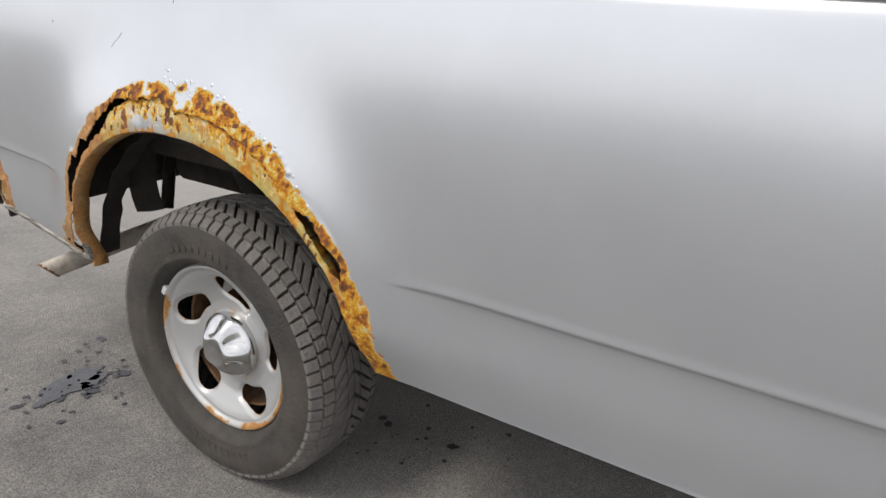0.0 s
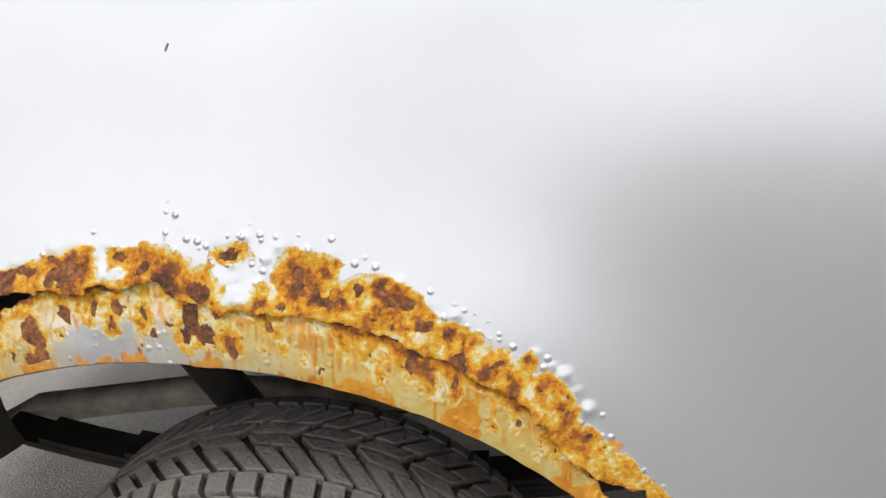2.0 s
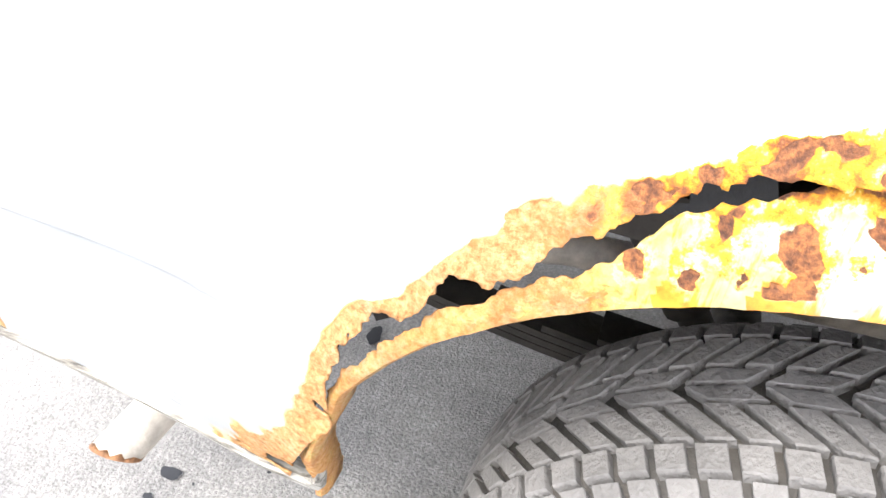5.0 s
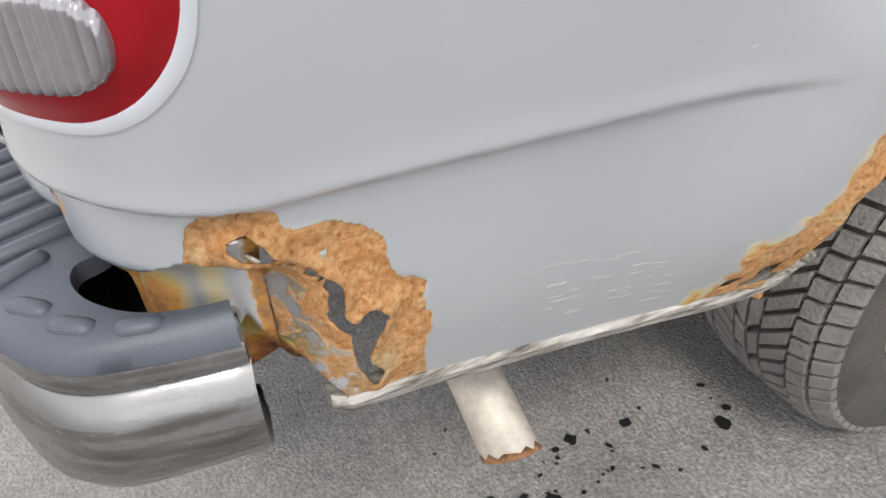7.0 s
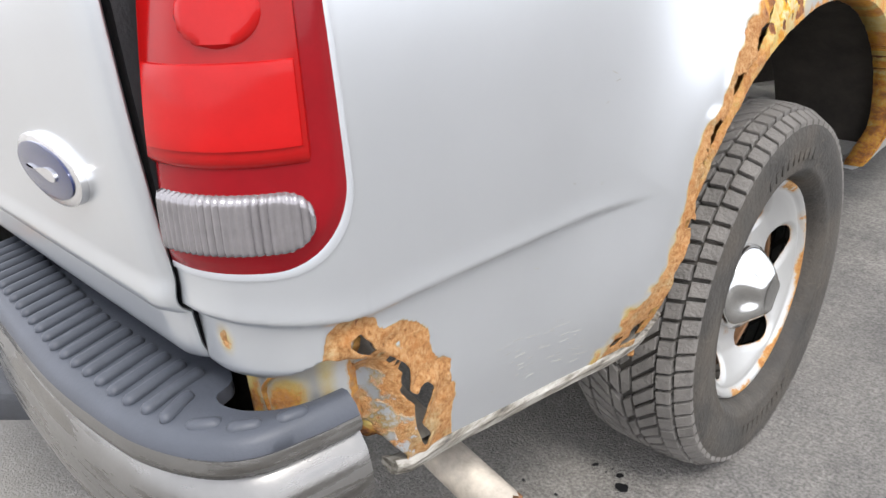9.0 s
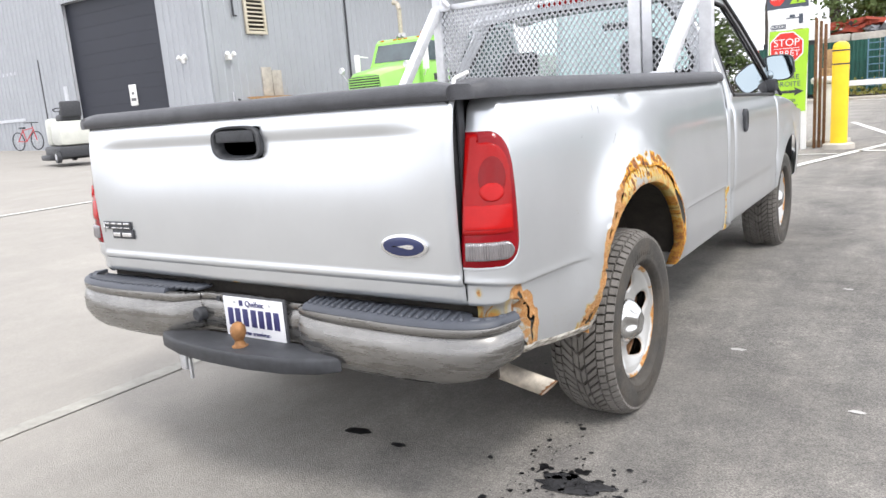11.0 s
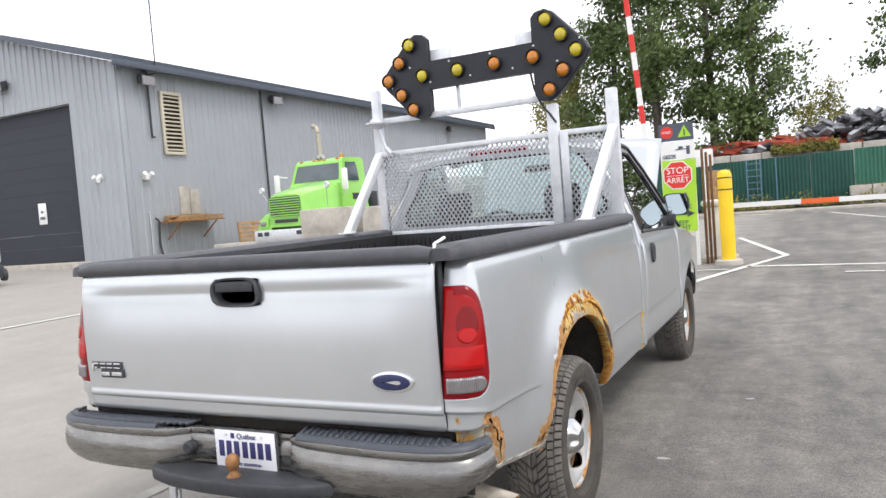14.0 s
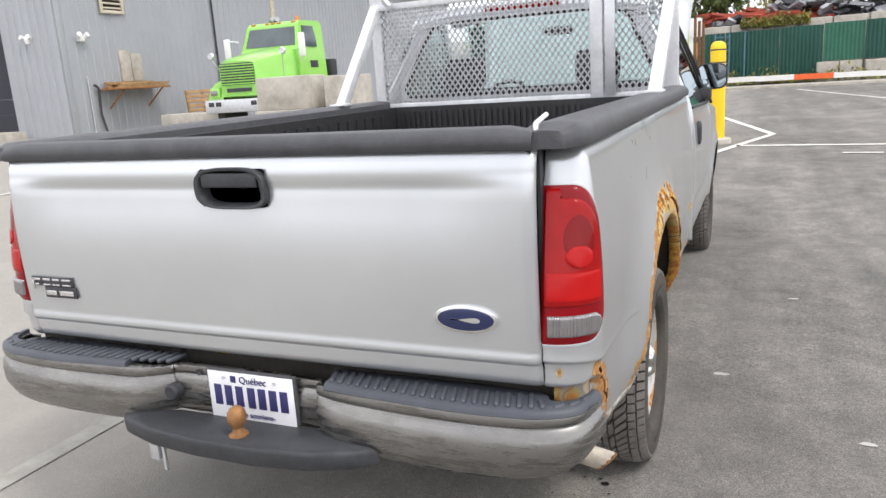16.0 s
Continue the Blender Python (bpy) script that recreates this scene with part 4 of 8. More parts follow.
bm = bmesh.new()
rings = []
for k, y in ((1.03, -1.098), (1.04, -1.116), (1.0, -1.121), (0.9, -1.119), (0.82, -1.10), (0.78, -1.085)):
    rings.append([(handle_out(2 * math.pi * i / 48, k)[0], y, 1.234 + handle_out(2 * math.pi * i / 48, k)[1]) for i in range(48)])
vv = loft(bm, rings, cap=False)
bm.faces.new(vv[-1])
hb = part("handle", bm, M_BLACK, gate, "black plastic latch handle")
bm = bmesh.new()
box(bm, -0.094, 0.094, -1.118, -1.10, 1.236, 1.277, 0.006)
part("flap", bm, M_BLACK, hb)

# badge: plain raised shapes, and the oval emblem
M_BADGE = material("badge_chrome", (0.7, 0.7, 0.7), 0.25, 0.9)
M_BLUE = material("emblem_blue", (0.014, 0.022, 0.085), 0.25, 0.2, coat=0.6)
bm = bmesh.new()
box(bm, -0.845, -0.66, -1.119, -1.112, 0.918, 0.948, 0.002)
box(bm, -0.79, -0.652, -1.119, -1.112, 0.880, 0.917, 0.002)
bdg = part("model_badge", bm, M_BLACK, gate, "black and chrome model badge")
for x0, x1, z0, z1 in ((-0.84, -0.80, .937, .944), (-0.84, -0.832, .905, .937), (-0.828, -0.81, .921, .927), (-0.79, -0.757, .937, .944), (-0.79, -0.757, .921, .926), (-0.748, -0.716, .937, .944), (-0.748, -0.716, .921, .926), (-0.706, -0.668, .937, .944), (-0.706, -0.668, .921, .926), (-0.782, -0.735, .889, .905), (-0.722, -0.662, .889, .905)):
    bm = bmesh.new()
    box(bm, x0, x1, -1.1225, -1.118, z0, z1, 0.001)
    part("bar", bm, M_BADGE, bdg)
def oval(x, z, a, b, y0, y1, dome=0.0):
    bm = bmesh.new()
    rings = [[(x + k * a * math.cos(t * math.pi / 24), y, z + k * b * math.sin(t * math.pi / 24)) for t in range(48)] for k, y in ((1, y0), (1, y1), (0.9, y1 - dome), (0.4, y1 - dome * 1.5))]
    loft(bm, rings)
    return bm
emb = part("emblem", oval(0.675, 0.91, 0.085, 0.036, -1.108, -1.118, 0.002), M_BADGE, gate, "oval chrome-rimmed emblem")
part("field", oval(0.675, 0.91, 0.074, 0.028, -1.115, -1.122, 0.001), M_BLUE, emb, "dark blue oval field")
bm = bmesh.new()
rings = [[(0.675 + 0.040 * math.cos(t * math.pi / 16), y, 0.91 + 0.0035 * math.sin(t * math.pi / 16) + 0.004 * math.sin(t * math.pi / 8)) for t in range(32)] for y in (-1.122, -1.1255)]
loft(bm, rings)
part("stroke", bm, M_BADGE, emb)

# ---- tail lights ----
def red_plastic(name, color, rough, trans):
    m = material(name, color, rough, var=0.1, scale=20, coat=0.25, spec=0.35)
    b = m.node_tree.nodes["Principled BSDF"]
    b.inputs["Transmission Weight"].default_value = trans
    b.inputs["IOR"].default_value = 1.3
    return m


M_REDLENS = red_plastic("red_lens", (0.31, 0.005, 0.005), 0.14, 0.0)
M_REDBRIGHT = red_plastic("bright_red_reflector_and_glow", (0.42, 0.007, 0.007), 0.2, 0.0)
M_REDDARK = red_plastic("dark_red_rim", (0.22, 0.004, 0.008), 0.15, 0.0)
M_CLEAR = material("clear_ribbed_lens", (0.27, 0.255, 0.26), 0.16, 0.55, var=0.10, scale=60, coat=0.6)


def light_keep(s, z, grow=0.0):
    """The lamp's outline on the corner: straight beside the tailgate, round at its outer corners."""
    s1, z0, z1 = 0.186 + grow, 0.849 - grow, 1.230 + grow
    k = min(s + 0.004, s1 - s, z - z0, z1 - z)
    for cz, r, sg in ((z1, 0.11, 1), (z0, 0.075, -1)):
        cs, cc = s1 - r, cz - sg * r
        if s > cs and (z - cc) * sg > 0:
            k = min(k, r - math.hypot(s - cs, z - cc))
    return k


def tail_lamp(mirror):
    def put(s, z, o):
        p = side_pos(max(s, 0.0), z, o)
        return Vector((-p.x - LEFT, p.y, p.z)) if mirror else p
    def patch(name, keep, o, mat, parent, label="", res=0.005, edge=0.006):
        bm, _ = sheet(steps(0.0, 0.26, res), steps(0.83, 1.25, res), keep, lambda s, z: put(s, z, o * smoothstep(-0.002, edge, keep(s, z)) + 0.0015))
        if mirror:
            bmesh.ops.reverse_faces(bm, faces=bm.faces[:])
        return part(name, bm, mat, parent, label, angle=50)
    tl = patch("tail_light", lambda s, z: light_keep(s, z), 0.007, M_REDDARK, truck, "red tail light with a clear reversing lens", edge=0.02)
    patch("bezel", lambda s, z: min(light_keep(s, z, 0.005), 0.003 - light_keep(s, z, 0.0)), 0.002, M_PAINT, tl, "silver bezel")
    inner = lambda s, z: light_keep(s, z) - 0.030 + (0.022 if s < 0.05 else 0)
    patch("red_lens", lambda s, z: min(inner(s, z), z - 0.942), 0.012, M_REDLENS, tl, "bright red lens")
    patch("reflector", lambda s, z: min(inner(s, z) - 0.004, z - 0.955, 1.03 - z), 0.0145, M_REDBRIGHT, tl)
    patch("lamp_bowl", lambda s, z: 0.080 - math.hypot((s - 0.092) * 1.35, z - 1.104), 0.0132, red_plastic("lamp_bowl_red", (0.19, 0.004, 0.005), 0.14, 0.0), tl, "dark round lamp bowl", edge=0.03)
    # brighter red oval: the glow in the bowl is put into the colour
    patch("lamp_glow_spot", lambda s, z: 0.030 - math.hypot((s - 0.090) * 0.75, (z - 1.062)), 0.0165, M_REDBRIGHT, tl)
    def rev(s, z):
        k = min(0.152 - s, s - 0.014, z - 0.870, 0.924 - z)
        cs = 0.152 - 0.027
        if s > cs:
            k = min(k, 0.027 - math.hypot(s - cs, z - 0.897))
        return k
    bm, _ = sheet(steps(0.0, 0.2, 0.00125), steps(0.865, 0.945, 0.004), rev, lambda s, z: put(s, z, 0.0115 * smoothstep(-0.001, 0.004, rev(s, z)) + 0.003 + 0.0026 * abs(math.sin(s * 520))))
    if mirror:
        bmesh.ops.reverse_faces(bm, faces=bm.faces[:])
    part("reversing_lens", bm, M_CLEAR, tl, "clear ribbed reversing lens", angle=70)
    return tl


tail_lamp(False)
tail_lamp(True)
for sx in (-1, 1):
    bm = bmesh.new()
    xs_ = sx * 0.855 - (LEFT if sx < 0 else 0)
    box(bm, xs_ - 0.004, xs_ + 0.004, -1.06, -1.03, 0.74, 1.32)
    part("gate_seal", bm, M_BLACK, truck)
bm = bmesh.new()
tube(bm, (0.858, -1.075, 1.335), (0.852, -1.06, 1.375), 0.006, n=8)
tube(bm, (0.852, -1.06, 1.375), (0.862, -1.0, 1.392), 0.006, n=8)
part("latch_cable", bm, M_WHITE, truck, "worn white tailgate cable")


# ---- rear bumper ----
RIGHT_RUN = [(0.257, -1.144), (0.40, -1.160), (0.65, -1.175), (0.80, -1.168), (0.87, -1.155), (0.925, -1.130), (0.957, -1.098), (0.972, -1.050), (0.981, -1.000)]
INNER_RUN = [(0.257, -1.045), (0.40, -1.045), (0.65, -1.045), (0.838, -1.052), (0.873, -1.086), (0.906, -1.084), (0.936, -1.060), (0.951, -1.030), (0.957, -0.998)]
LEFT_RUN = [(-1.12 * x, y) for x, y in RIGHT_RUN]


def run(pts, n=8):
    """Points along a bent line, rounded at its corners."""
    out = []
    for i in range(len(pts) - 1):
        p0, p1, p2, p3 = (Vector((*pts[max(0, min(len(pts) - 1, k))], 0)) for k in (i - 1, i, i + 1, i + 2))
        for k in range(n):
            t = k / n
            out.append(0.5 * ((2 * p1) + (p2 - p0) * t + (2 * p0 - 5 * p1 + 4 * p2 - p3) * t * t + (3 * p1 - p0 - 3 * p2 + p3) * t ** 3))
    return out + [Vector((*pts[-1], 0))]


bm = bmesh.new()
rings = []
line = run(LEFT_RUN[:1:-1] + [(-0.46, -1.163), (-0.38, -1.148), (-0.31, -1.118), (-0.25, -1.098), (0.18, -1.098), (0.215, -1.108), (0.24, -1.136)] + RIGHT_RUN[1:])
for i, p in enumerate(line):
    d = (line[min(i + 1, len(line) - 1)] - line[max(i - 1, 0)]).normalized()
    out = Vector((d.y, -d.x, 0))
    ins = smoothstep(0.30, 0.22, p.x) * smoothstep(-0.44, -0.30, p.x)
    zb = lerp(curve_at([(0, 0.498), (0.5, 0.500), (0.8, 0.508), (0.93, 0.530), (0.981, 0.560)], abs(p.x) / (1 if p.x > 0 else 1.12)), 0.54, ins)
    ring = []
    for t, o in ((1.0, -0.03), (1.0, -0.010), (0.985, -0.002), (0.93, 0.001), (0.86, -0.002), (0.82, -0.010), (0.78, -0.006), (0.70, 0.004), (0.5, 0.010), (0.3, 0.008), (0.12, -0.006), (0.03, -0.024), (0.0, -0.05), (0.0, -0.06)):
        ring.append(p + out * o * (1 - 0.5 * ins) + Vector((0, 0, lerp(zb, 0.688, t))))
    rings.append(ring)
for end, side_ in ((0, 1), (-1, -1)):   # both ends turn inwards and close
    flange = [Vector((rings[end][2].x + 0.075 * side_, p.y + 0.002, p.z)) for p in rings[end]]
    rings = [flange] + rings if end == 0 else rings + [flange]
loft(bm, rings, closed=False)
bumper = part("rear_bumper", bm, M_BUMPER, truck, "scuffed chrome step bumper", angle=50)
thicken(bumper, 0.003, 1.0)
M_PAD = material("black_step_pad", (0.056, 0.062, 0.076), 0.48, var=0.14, scale=12, bump=0.06, bscale=240)


def capsule(bm, a, b, r):
    """A low rounded rib."""
    a, b = Vector(a), Vector(b)
    d = (b - a).normalized()
    q = d.to_track_quat("Z", "Y").to_matrix()
    ends = [(a + d * r * (1 - math.cos(k)), r * max(0.12, math.sin(k))) for k in (0.0, 0.45, 0.95, 1.57)] + [(b - d * r * (1 - math.cos(k)), r * max(0.12, math.sin(k))) for k in (1.57, 0.95, 0.45, 0.0)]
    loft(bm, [[c + q @ Vector((w * math.cos(i * math.pi / 5), w * math.sin(i * math.pi / 5), 0)) for i in range(10)] for c, w in ends])



for sx in (1, -1):
    k = 1 if sx > 0 else -1.12
    a = run([(k * x, y) for x, y in (RIGHT_RUN if sx > 0 else RIGHT_RUN[1:])])
    b = run([(k * x, y) for x, y in (INNER_RUN if sx > 0 else INNER_RUN[1:])])
    bm = bmesh.new()
    rings = []
    for p, q in zip(a, b):
        w = (q - p).normalized()
        rings.append([p + w * o + Vector((0, 0, z)) for o, z in ((0.004, 0.680), (-0.003, 0.688), (0.001, 0.699), (0.010, 0.705))] + [p.lerp(q, 0.6) + Vector((0, 0, 0.708)), q + Vector((0, 0, 0.706)), q + Vector((0, 0, 0.69))])
    if sx < 0:
        rings = [r[::-1] for r in rings]
    loft(bm, rings)
    pad = part("step_pad", bm, M_PAD, bumper, "grooved black step pad", angle=50)
    for i in range(22):
        x = lerp(0.275, 0.87, i / 21)
        p = Vector((k * x, curve_at(RIGHT_RUN, x) + 0.014, 0.7065))
        ln = max(0.016, min(0.075, curve_at(INNER_RUN, x) - curve_at(RIGHT_RUN, x) - 0.030))
        bm = bmesh.new()
        capsule(bm, p, p + Vector((-0.02 * sx, ln, 0.0012)), 0.0076)
        part("rib", bm, M_PAD, pad, angle=50)
    for (x, y), (dx, dy) in (((0.890, -1.128), (0.024, 0.026)), ((0.924, -1.106), (0.020, 0.028)), ((0.950, -1.070), (0.008, 0.032))):
        bm = bmesh.new()
        capsule(bm, (k * x, y, 0.7035), (k * (x + dx), y + dy, 0.7035), 0.0085)
        part("rib", bm, M_PAD, pad, angle=50)
bm = bmesh.new()
out = [(-0.46, -1.185), (-0.42, -1.165), (-0.30, -1.118), (0.20, -1.108), (0.28, -1.132), (0.36, -1.150), (0.42, -1.164), (0.37, -1.205), (0.25, -1.247), (0.08, -1.268), (-0.12, -1.268), (-0.30, -1.25), (-0.42, -1.215)]
rings = [[(x * k, -1.19 + (y + 1.19) * k, z) for x, y in out] for k, z in ((0.96, 0.495), (1.0, 0.503), (1.0, 0.535), (0.985, 0.545), (0.96, 0.548))]
loft(bm, rings)
part("centre_step", bm, M_BLACK, bumper, "black centre step pad", angle=40)
bm = bmesh.new()
lathe(bm, [(0.54, 0.0), (0.54, 0.034), (0.552, 0.034), (0.554, 0.026), (0.566, 0.020), (0.575, 0.019), (0.583, 0.024), (0.595, 0.031), (0.610, 0.0335), (0.625, 0.031), (0.638, 0.022), (0.645, 0.010), (0.646, 0.0)], 32, "z")
bmesh.ops.scale(bm, vec=(0.82, 0.82, 0.9), verts=bm.verts, space=Matrix.Translation((0, 0, -0.54)))
bmesh.ops.translate(bm, verts=bm.verts, vec=(0.0, -1.206, 0))
M_BALL = material("rusty_steel_ball", (0.30, 0.15, 0.06), 0.6, 0.4, var=0.35, scale=40, bump=0.2)
part("tow_ball", bm, M_BALL, bumper, "rusty brown tow ball")
bm = bmesh.new()
lathe(bm, [(-1.145, 0.0), (-1.147, 0.02), (-1.141, 0.026), (-1.115, 0.028)], 20, "y")
bmesh.ops.translate(bm, verts=bm.verts, vec=(-0.30, 0.004, 0.610))
part("rubber_plug", bm, M_BLACK, bumper)
bm = bmesh.new()
lathe(bm, [(-1.103, 0.0), (-1.105, 0.010), (-1.09, 0.012)], 16, "y")
bmesh.ops.translate(bm, verts=bm.verts, vec=(-0.212, 0, 0.672))
part("bolt_hole", bm, M_BLACK, bumper)
# licence plate with its characters as plain bars
M_PLATE = material("white_plate", (0.80, 0.80, 0.82), 0.4, var=0.03)
M_INK = material("dark_blue_ink", (0.03, 0.03, 0.12), 0.5)
PX, PZ, PY = -0.012, 0.620, -1.118
bm = bmesh.new()
box(bm, PX - 0.158, PX + 0.158, PY, PY + 0.012, PZ - 0.080, PZ + 0.080, 0.005)
plate = part("licence_plate", bm, M_CAP, bumper, "white licence plate with dark blue characters")
bm = bmesh.new()
box(bm, PX - 0.150, PX + 0.150, PY - 0.004, PY - 0.001, PZ - 0.073, PZ + 0.073, 0.001)
part("face", bm, M_PLATE, plate)
for i, x in enumerate((-0.117, -0.079, -0.040, 0.002, 0.040, 0.078, 0.116)):
    bm = bmesh.new()
    box(bm, PX + x - 0.013, PX + x + 0.013, PY - 0.0065, PY - 0.0035, PZ - 0.032, PZ + 0.032, 0.001)
    part("character_bar", bm, M_INK, plate)
bm = bmesh.new()
box(bm, PX - 0.066, PX - 0.048, PY - 0.006, PY - 0.0035, PZ + 0.043, PZ + 0.063)
part("emblem_square", bm, M_INK, plate)


def text(name, words, size, m, mat, parent=None, align="CENTER", depth=0.0012):
    """Words in the built-in font, turned into a mesh."""
    cu = bpy.data.curves.new(name, "FONT")
    cu.body, cu.size, cu.align_x, cu.align_y, cu.extrude = words, size, align, "CENTER", depth
    tmp = bpy.data.objects.new(name, cu)
    scene.collection.objects.link(tmp)
    me = bpy.data.meshes.new_from_object(tmp.evaluated_get(bpy.context.evaluated_depsgraph_get()))
    bpy.data.objects.remove(tmp)
    bpy.data.curves.remove(cu)
    me.name = name
    me.materials.clear()
    me.materials.append(mat)
    ob = new(name, me)
    ob.matrix_world = m
    ob.parent = parent
    return ob


text("province_name", "Québec", 0.030, pose(PX + 0.012, PY - 0.005, PZ + 0.052, 90), M_INK, plate)
text("motto", "-Je me souviens-", 0.024, pose(PX, PY - 0.005, PZ - 0.056, 90), M_INK, plate)
for x in (-0.09, 0.09):
    bm = bmesh.new()
    lathe(bm, [(PY - 0.009, 0.0), (PY - 0.009, 0.005), (PY - 0.003, 0.006)], 12, "y")
    bmesh.ops.translate(bm, verts=bm.verts, vec=(PX + x, 0, PZ + 0.056))
    part("plate_bolt", bm, M_ALU, plate)
# trailer wiring plug hanging under the bumper
bm = bmesh.new()
box(bm, -0.36, -0.325, -1.20, -1.17, 0.41, 0.48, 0.006)
box(bm, -0.315, -0.305, -1.195, -1.185, 0.38, 0.46)
tube(bm, (-0.34, -1.18, 0.47), (-0.33, -1.16, 0.52), 0.008, n=8)
part("trailer_plug", bm, M_ALU, bumper, "dangling trailer wiring plug")

# ---- chassis seen through the arch ----
for sx in (-1, 1):
    bm = bmesh.new()
    x0, x1 = sorted((sx * 0.42, sx * 0.50))
    rings = []
    for y, z in ((-1.0, 0.66), (-0.75, 0.69), (-0.35, 0.76), (0.35, 0.74), (0.75, 0.60), (1.5, 0.50), (4.2, 0.50)):
        rings.append([(x0, y, z), (x1, y, z), (x1, y, z + 0.13), (x0, y, z + 0.13)])
    loft(bm, rings)
    part("frame_rail", bm, M_DARK, truck)
    bm = bmesh.new()
    for k in range(5):
        rings = []
        for i in range(17):
            y = lerp(-0.72, 0.62, i / 16)
            z = 0.50 - 0.10 * (1 - (2 * i / 16 - 1) ** 2) + 0.014 * k
            if abs(y) > 0.66 - 0.1 * k:
                continue
            rings.append([(sx * 0.50, y, z), (sx * 0.57, y, z), (sx * 0.57, y, z + 0.012), (sx * 0.50, y, z + 0.012)])
        loft(bm, rings)
    part("leaf_spring", bm, M_DARK, truck)
    bm = bmesh.new()
    tube(bm, (sx * 0.60, -0.30, 0.86), (sx * 0.60, -0.12, 0.60), 0.034, n=14)
    tube(bm, (sx * 0.60, -0.12, 0.60), (sx * 0.58, 0.02, 0.38), 0.022, n=14)
    part("shock_absorber", bm, M_DARK, truck)
    bm = bmesh.new()
    box(bm, min(sx * 0.48, sx * 0.62), max(sx * 0.48, sx * 0.62), -0.42, -0.22, 0.74, 0.87, 0.02)
    part("bump_bracket", bm, M_DARK, truck)
    bm = bmesh.new()
    tube(bm, (sx * 0.535, -0.70, 0.50), (sx * 0.48, -0.72, 0.70), 0.022, n=10)
    part("spring_shackle", bm, M_DARK, truck)
bm = bmesh.new()
tube(bm, (-0.72, 0, 0.385), (0.72, 0, 0.385), 0.042, n=18)
lathe(bm, [(-0.17, 0.0), (-0.16, 0.07), (-0.1, 0.13), (0, 0.15), (0.1, 0.13), (0.16, 0.07), (0.17, 0.0)], 20, "x")
bmesh.ops.translate(bm, verts=bm.verts[-140:], vec=(0, 0, 0.385))
part("rear_axle", bm, M_DARK, truck)
bm = bmesh.new()
box(bm, -0.42, 0.42, -0.95, -0.85, 0.68, 0.78)
part("cross_member", bm, M_DARK, truck)
bm = bmesh.new()
box(bm, -0.79, 0.79, -1.03, 1.43, 0.80, 0.858)
part("bed_underside", bm, M_DARK, truck)
bm = bmesh.new()
box(bm, -0.30, 0.30, -0.98, -0.35, 0.50, 0.68, 0.05)
part("spare_tyre_well", bm, M_DARK, truck)
# inner fender that hangs behind the wheel
bm = bmesh.new()
rings = []
for i in range(18):
    a = radians(lerp(112, 172, i / 17))
    r = 0.555 + 0.004 * math.sin(i * 1.7)
    rings.append([(x, YC + (r + o) * math.cos(a), ZC + (r + o) * math.sin(a)) for x, o in ((0.90, 0.0), (0.835 + 0.004 * math.sin(i * 2.3), 0.004), (0.835, 0.008), (0.90, 0.004))])
loft(bm, rings)
part("inner_fender", bm, M_DARK, truck, "rusty dark inner fender flange")
# rusty bracket hanging behind the wheel
bm = bmesh.new()
rings = []
for i in range(10):
    t = i / 9
    z = lerp(0.80, 0.60, t)
    y = -0.47 + 0.10 * (t - 0.5) ** 2
    rings.append([(0.80, y - 0.03, z), (0.74, y - 0.015, z), (0.73, y + 0.01, z), (0.77, y, z)])
loft(bm, rings)
part("inner_bracket", bm, M_DARK, truck)
# exhaust tail pipe leaving behind the wheel
M_PIPE = material("heat_stained_pipe", (0.45, 0.40, 0.33), 0.6, 0.15, var=0.35, scale=25, bump=0.15)
bm = bmesh.new()
path = [(0.30, 0.3, 0.46), (0.40, -0.30, 0.50), (0.46, -0.62, 0.47), (0.56, -0.70, 0.44), (0.70, -0.735, 0.415), (0.84, -0.755, 0.395), (0.950, -0.768, 0.380)]
rings = []
for i, p in enumerate(path):
    d = (Vector(path[min(i + 1, len(path) - 1)]) - Vector(path[max(i - 1, 0)])).normalized()
    q = d.to_track_quat("Z", "Y").to_matrix()
    last = i == len(path) - 1
    rings.append([Vector(p) + q @ Vector((0.031 * math.cos(k * math.pi / 12), 0.031 * math.sin(k * math.pi / 12), 0.0)) + (d * 0.022 * math.sin(k * math.pi / 12) if last else Vector()) for k in range(24)])
vv = loft(bm, rings, cap=False)
pipe = part("exhaust_pipe", bm, M_PIPE, truck, "pale heat-stained exhaust pipe")
thicken(pipe, 0.003)
bm = bmesh.new()
rim_a, rim_b = [], []
for k in range(24):
    c = rings[-1][k]
    mid_ = Vector(path[-1])
    rim_a.append(c + (c - mid_) * 0.012 - d * (0.006 + 0.004 * math.sin(k * 2.7)))
    rim_b.append(c + (c - mid_) * 0.015 + d * 0.0015)
loft(bm, [rim_a, rim_b], cap=False)
thicken(part("pipe_rim", bm, material("flaking_rust", (0.22, 0.105, 0.045), 0.85, var=0.5, scale=90, bump=0.5, bscale=150), pipe, "rusted pipe rim"), 0.001)


# scratches and chips in the paint of the bed side
M_CHIP = material("bare_scratch", (0.16, 0.15, 0.14), 0.7, var=0.3, scale=80)
M_SCUFF = material("pale_scuff", (0.44, 0.42, 0.36), 0.7, var=0.3, scale=80)


def scratch(pts, r, mat, name="scratch"):
    bm = bmesh.new()
    ps = [side_pos(s_of(y), z, -r * 0.55) for y, z in pts]
    for p, q in zip(ps, ps[1:]):
        tube(bm, p, q, r, n=6)
    part(name, bm, mat, bedside)


